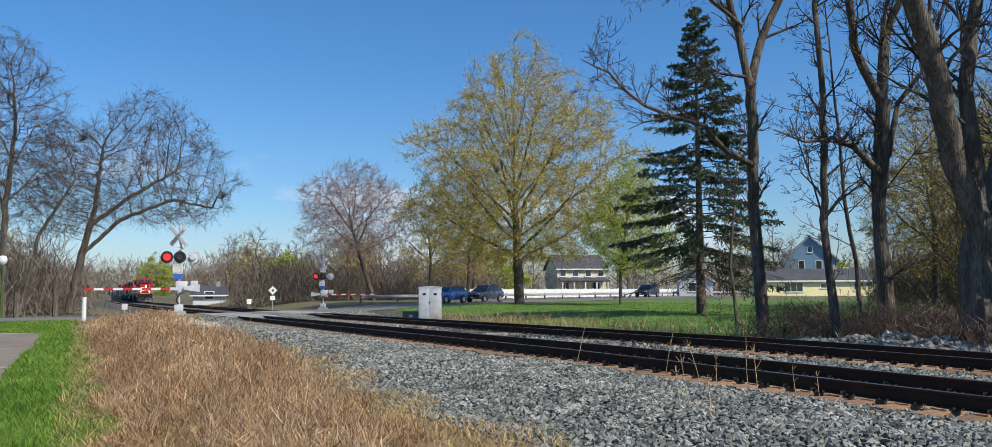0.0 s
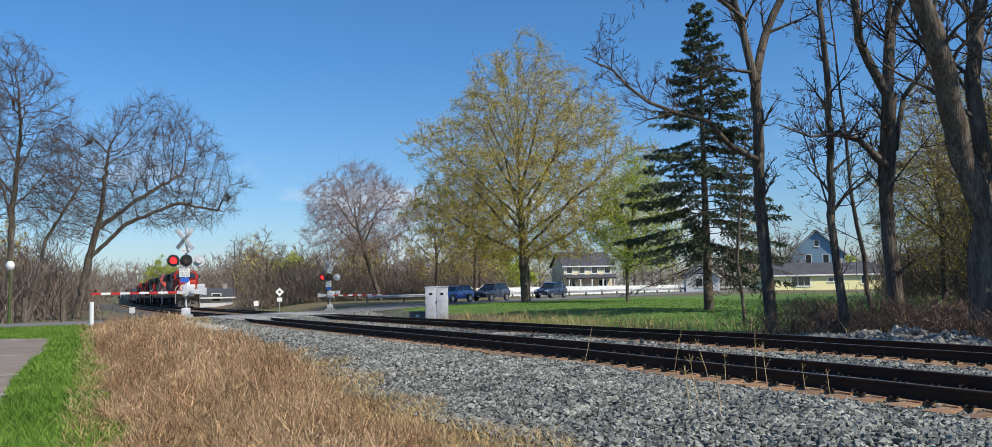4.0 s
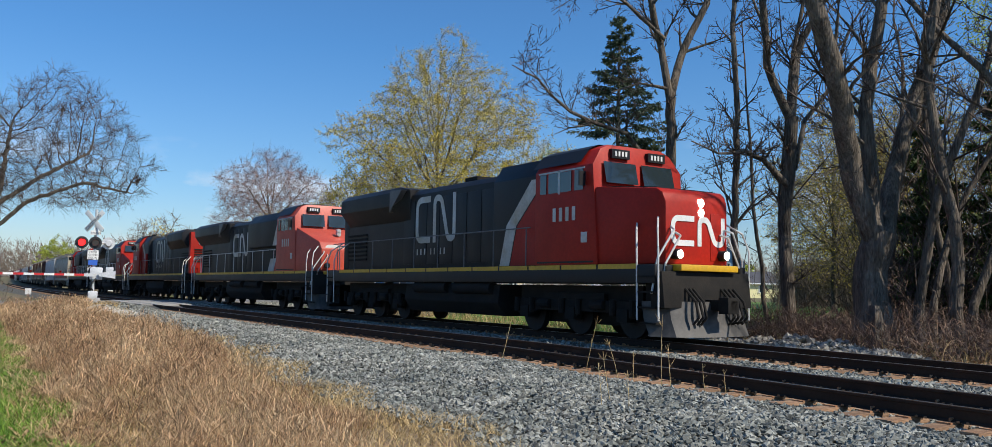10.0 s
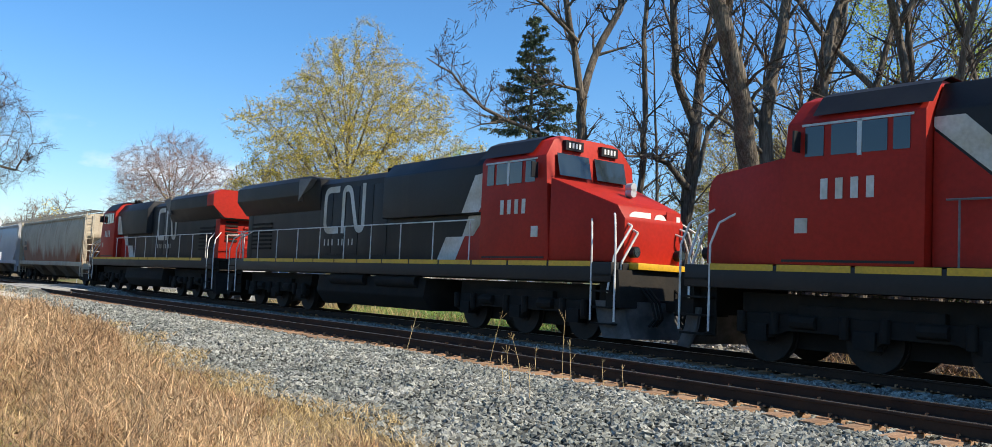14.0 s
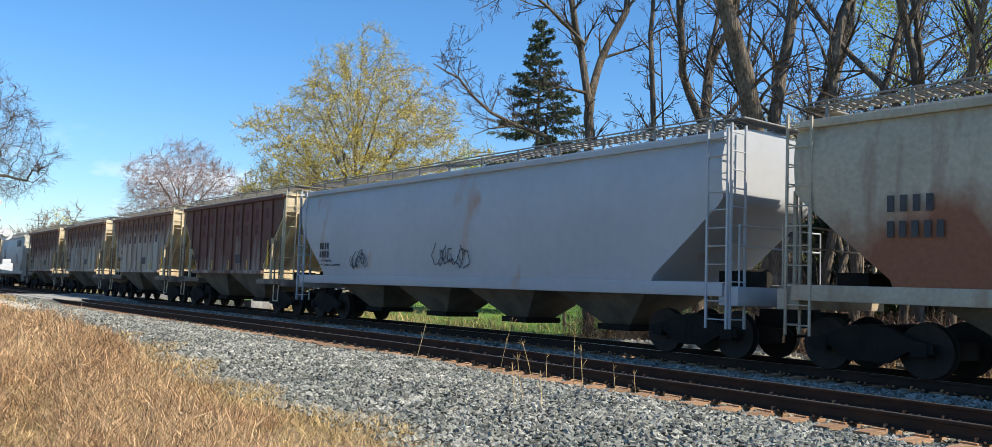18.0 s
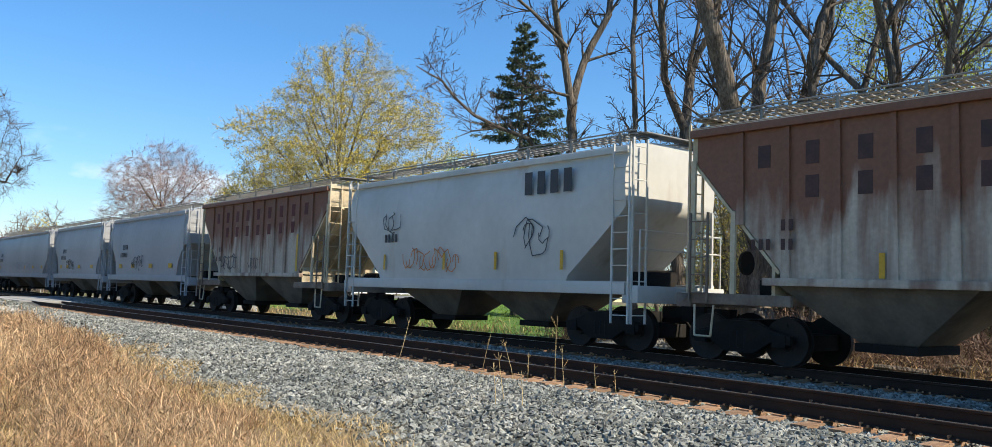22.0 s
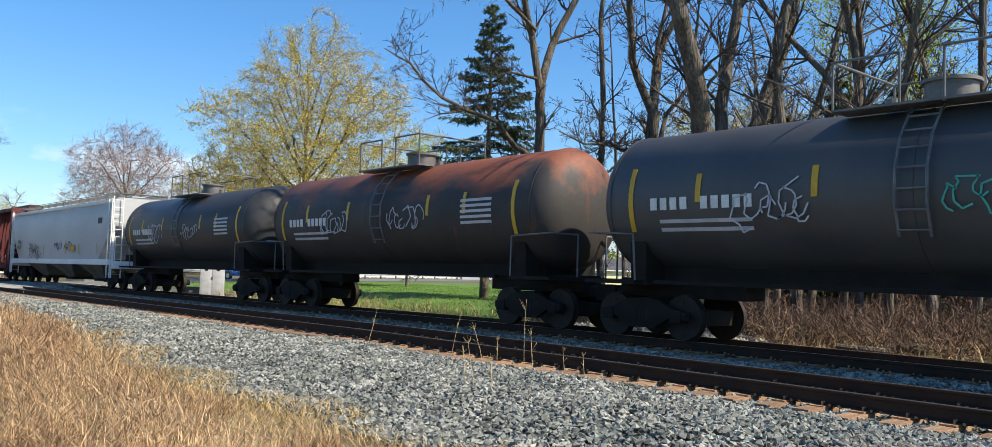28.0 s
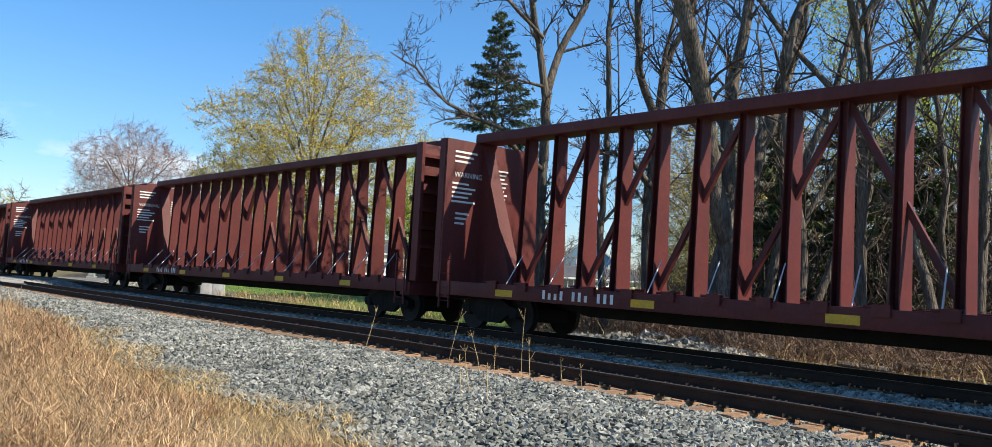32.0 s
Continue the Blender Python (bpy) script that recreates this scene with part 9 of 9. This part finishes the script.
def small_sign(label, x, y, h, shape, turn=0):
    v = thing("line_sign", label, "sign", at=pose(x, y, float(gz(x, y)), 0, 0, turn), group="line signs")
    part("post", Mesh().tube((0, 0, -0.2), (0, 0, h), 0.035, n=8), M_STEEL, v)
    if shape == "diamond":
        part("plate", Mesh().prism([(0, h - 0.1), (0.42, h + 0.32), (0, h + 0.74), (-0.42, h + 0.32)], "y", -0.06, -0.04), M_WHITE, v)
        part("lower_plate", Mesh().box(-0.24, 0.24, -0.06, -0.04, h - 0.6, h - 0.22), M_WHITE, v)
        part("mark", Mesh().box(-0.1, 0.1, -0.07, -0.06, h + 0.22, h + 0.42), M_BLACKMARK, v)
    else:
        part("plate", Mesh().box(-0.24, 0.24, -0.06, -0.04, h - 0.4, h + 0.12), M_WHITE, v)
    return v


small_sign("white diamond line sign on a steel post", 9.9, 84, 1.6, "diamond")
small_sign("small white plate on a post", 9.3, 92, 1.0, "plate")
small_sign("small white plate beside the line", -3.2, 84, 0.7, "plate")
lamp = thing("lamp_post", "dark green park lamp post with a globe", "street lamp", at=pose(-11.6, 55.5, float(gz(-11.6, 55.5))))
part("shaft", Mesh().tube((0, 0, -0.1), (0, 0, 3.0), 0.07, 0.05, n=12), M_CEDAR, lamp)
part("base", Mesh().tube((0, 0, 0), (0, 0, 0.6), 0.14, 0.09, n=12), M_CEDAR, lamp)
part("globe", Mesh().loft([[(r * math.cos(a), r * math.sin(a), z) for a in np.linspace(0, 6.283, 14, endpoint=False)] for r, z in ((0.08, 3.0), (0.2, 3.12), (0.24, 3.28), (0.18, 3.46), (0.04, 3.54))]), M_WHITE, lamp)
part("cap", Mesh().tube((0, 0, 3.5), (0, 0, 3.62), 0.1, 0.02, n=12), M_CEDAR, lamp)
# dry stalks in the near ballast
rq = random.Random(77)
for x, y, h in ((-0.55, 11.0, 1.05), (-0.5, 10.2, 0.75), (-0.45, 9.9, 0.5), (-0.5, 9.2, 1.15), (-0.6, 8.9, 0.7), (-0.5, 8.3, 0.45), (-0.55, 13.6, 0.9), (-0.5, 7.9, 0.4), (-2.2, 8.4, 0.7), (-2.6, 8.1, 0.6), (-2.4, 7.8, 0.5)):
    p = Vector((x, y, float(gz(x, y))))
    g = Grower(int(y * 100), levels=1, kids=(5,), clear=0.55, shrink=0.22, wobble=0.06, twig_r=0.0025, angle=(40,))
    g.limb(p, (rq.gauss(0, 0.12), rq.gauss(0, 0.2), 1), h, 0.006, 0, end=0.5)
    o = seg_mesh("dry_stalk", g.thick + g.thin, 5, M_TAN)
    tagged(o, "thin dry weed stalk growing in the ballast", "weed", group="dry stalks")

# ---- pieces of the tracks, ballast and grass ----
for tr, cxx in TRACKS:
    end = 47.6 + 1.02 * cxx
    y = 1.5
    k = 0
    while y < end - 0.2 and k < 100:
        ob = new("tie", tie_me)
        ob.parent = tr
        ob.matrix_basis = pose(cxx + rnd.uniform(-0.06, 0.06), y, float(grade(y)) - 0.198, 0, rnd.uniform(-0.3, 0.3), rnd.uniform(-1.2, 1.2))
        for x in (cxx - 0.72, cxx + 0.72):
            if cxx == NEAR or k < 40:
                pl = new("tie_plate", plate_me)
                pl.parent = tr
                pl.matrix_basis = pose(x, y, float(grade(y)) - 0.199, 0, 0, rnd.uniform(-2, 2))
        y += 0.5
        k += 1
    bolts = Mesh()
    yy = 1.3
    while yy < 30:
        for x in (cxx - 0.72, cxx + 0.72):
            for s in (-1, 1):
                for dy in (-0.06, 0.05):
                    bolts.box(x + s * 0.095 - 0.012, x + s * 0.095 + 0.012, yy + dy, yy + dy + 0.024, float(grade(yy)) - 0.18, float(grade(yy)) - 0.155)
            if rnd.random() < 0.55:
                a = yy + 0.16
                bolts.box(x - 0.08, x + 0.08, a, a + 0.02, float(grade(yy)) - 0.19, float(grade(yy)) - 0.135)
        yy += 0.5
    tagged(part("spikes_and_anchors", bolts, M_PLATE, tr, smooth=0), kind="stuff")

rs = np.random.RandomState(11)


def stones(name, x, y, z, size, mat, label):
    """Angular stones at the given places."""
    n = len(x)
    base = np.array([(1, 0, 0), (-1, 0, 0), (0, 1, 0), (0, -1, 0), (0, 0, 1), (0, 0, -1)], dtype=float)
    tri = np.array([(0, 2, 4), (2, 1, 4), (1, 3, 4), (3, 0, 4), (2, 0, 5), (1, 2, 5), (3, 1, 5), (0, 3, 5)])
    v = base[None] * (0.6 + 0.7 * rs.rand(n, 6, 1)) + rs.normal(0, 0.18, (n, 6, 3))
    a, b = rs.rand(n) * 6.28, rs.rand(n) * 6.28
    ca, sa, cb, sb = np.cos(a), np.sin(a), np.cos(b), np.sin(b)
    X = v[:, :, 0] * ca[:, None] - v[:, :, 1] * sa[:, None]
    Y = v[:, :, 0] * sa[:, None] + v[:, :, 1] * ca[:, None]
    Y2 = Y * cb[:, None] - v[:, :, 2] * sb[:, None]
    Z = Y * sb[:, None] + v[:, :, 2] * cb[:, None]
    v = np.stack([X, Y2, Z * 0.8], -1) * size[:, None, None] + np.stack([x, y, z], -1)[:, None]
    f = (tri[None] + 6 * np.arange(n)[:, None, None]).reshape(-1, 3)
    ob = soup(name, v.reshape(-1, 3), f, mat)
    return tagged(ob, label, "gravel", kind="stuff")


def scatter(x0, x1, y0, y1, density):
    n = int((x1 - x0) * (y1 - y0) * density)
    return rs.uniform(x0, x1, n), rs.uniform(y0, y1, n)


SX, SY, SS = [], [], []
for x0, x1, y0, y1, dens, sz in ((-3.4, -0.2, 1.8, 4.2, 470, 0.036), (-5.0, -0.2, 4.2, 14, 470, 0.036), (-5.0, -0.2, 14, 26, 300, 0.043), (-4.2, 0, 26, 48, 130, 0.05), (-0.2, 1.8, 1, 16, 360, 0.034),
                                 (-0.2, 1.8, 16, 48, 150, 0.045), (1.8, 4.6, 1, 16, 200, 0.04), (1.8, 4.6, 16, 54, 90, 0.05), (4.6, 9.5, 3, 20, 90, 0.05), (4.6, 9.5, 20, 56, 45, 0.065)):
    x, y = scatter(x0, x1, y0, y1, dens)
    SX.append(x), SY.append(y), SS.append(sz * (0.6 + 0.8 * rs.rand(len(x))))
SX, SY, SS = np.concatenate(SX), np.concatenate(SY), np.concatenate(SS)
edge = gravel_edge(SY) + 0.35 * np.sin(SY * 1.7) + 0.2 * np.sin(SY * 4.1)
keep = (SX > edge - rs.rand(len(SX)) ** 3 * 1.2) & (road_gap(SX, SY) > 4.3)
for c in (0.03, 1.47, 4.71, 6.15):
    keep &= np.abs(SX - c) > 0.1
SX, SY, SS = SX[keep], SY[keep], SS[keep]
SZ = gz(SX, SY) + SS * 0.5 + 0.02 * rs.rand(len(SX))
low = ((np.abs(SX - NEAR) < 1.3) | (np.abs(SX - FAR) < 1.3))
SZ = np.where(low, grade(SY) - 0.262 + SS * 0.3, SZ)
stones("ballast_stones", SX, SY, SZ, SS, M_STONE, "loose grey crushed ballast stones along the tracks")

# the heap of pale rubble beyond the far track
hx, hy = scatter(7.7, 10.2, 11.0, 17.5, 260)
hz = 0.42 * np.exp(-((hx - 9.0) / 0.75) ** 2) * (0.3 + 0.65 * np.exp(-((hy - 13.8) / 2.0) ** 2)) * (1 + 0.2 * np.sin(hy * 5))
k = hz > 0.03
heap = stones("rubble_heap", hx[k], hy[k], gz(hx, hy)[k] + hz[k] * rs.rand(k.sum()) ** 0.5, 0.05 + 0.07 * rs.rand(k.sum()), M_RUBBLE, "low heap of pale broken rubble beside the far track")


def blades(name, x, y, z, h, w, lean, mat, label, category="grass"):
    """Bent blades: two quads each."""
    n = len(x)
    a = rs.rand(n) * 6.283
    t = rs.rand(n) * 6.283
    dx, dy = np.cos(a) * w / 2, np.sin(a) * w / 2
    lx, ly = np.cos(t) * lean * h, np.sin(t) * lean * h
    P = np.stack([x, y, z], -1)
    D = np.stack([dx, dy, np.zeros(n)], -1)
    m1 = P + np.stack([lx * 0.3, ly * 0.3, h * 0.55], -1)
    m2 = P + np.stack([lx, ly, h], -1)
    v = np.stack([P - D, P + D, m1 - D * 0.7, m1 + D * 0.7, m2 - D * 0.15, m2 + D * 0.15], 1).reshape(-1, 3)
    q = np.array([(0, 1, 3, 2), (2, 3, 5, 4)])
    f = (q[None] + 6 * np.arange(n)[:, None, None]).reshape(-1, 4)
    ob = soup(name, v, f, mat)
    return tagged(ob, label, category, kind="stuff")


def patchy(x, y, s=1.0, o=0.0):
    return 0.5 + 0.5 * np.sin(x * 1.9 * s + 2.0 * np.sin(y * 0.8 * s + o) + o) * np.cos(y * 1.3 * s + 1.5 * np.sin(x * 1.1 * s))


# dry weeds between lawn and gravel
x, y = scatter(-9.2, -3.2, 3.5, 46, 620)
d = np.hypot(x + 9.7, y)
left = lawn_edge(y) + 0.25 + 0.2 * np.sin(y * 2)
right = np.interp(y, [3, 8, 12, 20, 30, 46], [-6.5, -6.1, -5.7, -4.6, -3.8, -4.4]) + 0.3 * np.sin(y * 2.3) + 0.25 * np.sin(y * 5.1 + 1)
k = (x > left) & (x < right) & (rs.rand(len(x)) < np.clip(15 / d, 0.22, 1)) & (rs.rand(len(x)) < 0.02 + 0.98 * patchy(x, y, 1.9) ** 2.0)
k &= road_gap(x, y) > 5.0
x, y, d = x[k], y[k], d[k]
rim = np.clip((x - left[k]) / 1.1, 0, 1) * 0.75 + 0.25
rim *= np.clip((right[k] - x) / 1.2, 0, 1) * 0.55 + 0.45
h = (0.15 + 0.72 * rs.rand(len(x)) ** 1.2) * (0.4 + 0.75 * patchy(x, y, 0.7, 2.0)) * np.interp(y, [3, 8, 20, 46], [0.8, 1.0, 1.15, 0.9]) * rim
lean = np.where(rs.rand(len(x)) < 0.3, 0.7 + 0.8 * rs.rand(len(x)), 0.1 + 0.45 * rs.rand(len(x)))
blades("dry_weeds", x, y, gz(x, y), h, 0.0016 + 0.00026 * d, lean, M_WEED, "tall dry brown weeds beside the gravel")
# fine side shoots and seed heads, at every angle
for rep, (mat, n_each, ln, lo_, hi_) in enumerate(((M_WEED, 4, 0.14, 0.15, 1.0), (M_STRAW, 2, 0.08, 0.4, 1.1), (M_DEADLEAF, 2, 0.03, 0.2, 1.05))):
    i = np.repeat(np.nonzero(rs.rand(len(x)) < 0.8)[0], n_each)
    n = len(i)
    P = np.stack([x[i] + rs.normal(0, 0.05, n), y[i] + rs.normal(0, 0.05, n), gz(x[i], y[i]) + h[i] * rs.uniform(lo_, hi_, n)], 1)
    D = rs.normal(0, 1, (n, 3))
    D[:, 2] = np.abs(D[:, 2]) + (0.8 if rep < 2 else 0.2)
    D /= np.linalg.norm(D, axis=1)[:, None]
    wd = ((0.0012 if rep < 2 else 0.0034) + 0.00019 * d[i])[:, None]
    ob = twig_mesh("weed_sprigs", np.concatenate([P, P + D * (ln * (0.4 + rs.rand(n)))[:, None], wd, wd * 0.5], 1), mat, 1.0)
    tagged(ob, "fine dry side shoots and seed heads of the weeds", "grass", kind="stuff")
# short tan thatch
x, y = scatter(-9.4, -3.0, 3.5, 48, 340)
d = np.hypot(x + 9.7, y)
k = (x > lawn_edge(y) - 0.3) & (x < gravel_edge(y) + 0.1 + 0.3 * np.sin(y * 1.7)) & (rs.rand(len(x)) < np.clip(13 / d, 0.15, 1)) & (road_gap(x, y) > 4.6)
x, y, d = x[k], y[k], d[k]
blades("tan_thatch", x, y, gz(x, y), 0.04 + 0.12 * rs.rand(len(x)), 0.006 + 0.0007 * d, 0.6 + rs.rand(len(x)), M_TAN, "short tan thatch between weeds and ballast")
# fallen leaves by the lawn edge
x, y = scatter(-9.8, -7.6, 4, 34, 240)
k = np.abs(x - lawn_edge(y) - 0.3 - 0.25 * np.sin(y * 2)) < 0.45 * rs.rand(len(x)) + 0.1
x, y = x[k], y[k]
blades("fallen_leaves", x, y, gz(x, y) + 0.02, 0.02 + 0.03 * rs.rand(len(x)), 0.07 + 0.03 * rs.rand(len(x)), 1.5 + rs.rand(len(x)), M_DEADLEAF, "brown fallen leaves at the lawn edge", "leaves")
# leaf litter under the grove
x, y = scatter(9.2, 16, 2, 21, 70)
blades("leaf_litter", x, y, gz(x, y) + 0.02, 0.02 + 0.05 * rs.rand(len(x)), 0.06 + 0.05 * rs.rand(len(x)), 1.4 + rs.rand(len(x)), M_DEADLEAF, "brown leaf litter under the grove", "leaves")
# lawn near the camera
x, y = scatter(-13, -7.6, 3.5, 47, 800)
d = np.hypot(x + 9.7, y)
k = (x < lawn_edge(y) + 0.2 + 0.25 * np.sin(y * 2)) & (rs.rand(len(x)) < np.clip(13 / d, 0.15, 1)) & ((x > -9.95 + 0.03 * np.maximum(0, y - 18)) | (y > 38.5)) & (road_gap(x, y) > 4.6)
x, y, d = x[k], y[k], d[k]
blades("lawn_grass", x, y, gz(x, y), 0.05 + 0.07 * rs.rand(len(x)), 0.006 + 0.0008 * d, 0.4 + 0.6 * rs.rand(len(x)), M_GRASS, "short green lawn grass")
# lawn and tufts across the tracks
x, y = scatter(9.5, 34, 14, 60, 15)
k = (road_gap(x, y) > 5) & (x > 9.4 + 0.05 * np.maximum(0, 30 - y)) & ((y > 21) | (x > 19))
x, y = x[k], y[k]
blades("far_lawn_grass", x, y, gz(x, y), 0.03 + 0.06 * rs.rand(len(x)) ** 2, np.full(len(x), 0.05), 0.4 + 0.6 * rs.rand(len(x)), M_GRASS, "green lawn grass beyond the tracks")
x, y = scatter(8.8, 14, 3, 44, 70)
k = rs.rand(len(x)) < np.exp(-((x - 10.2) / 1.4) ** 2) * np.where(y > 24, 0.5, 0.22)
x, y = x[k], y[k]
blades("verge_weeds", x, y, gz(x, y), 0.15 + 0.5 * rs.rand(len(x)) ** 1.5, np.full(len(x), 0.022), 0.4 + 0.6 * rs.rand(len(x)), M_TAN, "dry tan weeds on the verge beyond the tracks")


def motions():
    """The train runs through, and the last car rolls up to the crossing."""
    times = [0, 1, 2, 3, 4, 5, 6, 7, 8, 9, 10, 11, 12, 13, 14, 15, 16, 17, 18, 19, 20, 21, 22, 23, 24, 25, 26, 27, 28, 29, 30, 31, 32]
    for k in range(len(CARS)):
        walk(CARS[k][0], [(t, car_pose(k, t)) for t in times])

    walk(last_car, [(0, on_road(62.0)), (1.5, on_road(53.0)), (3, on_road(43.5)), (4.5, on_road(37.4)), (5.5, on_road(35.0)), (32, on_road(35.0))])


motions()
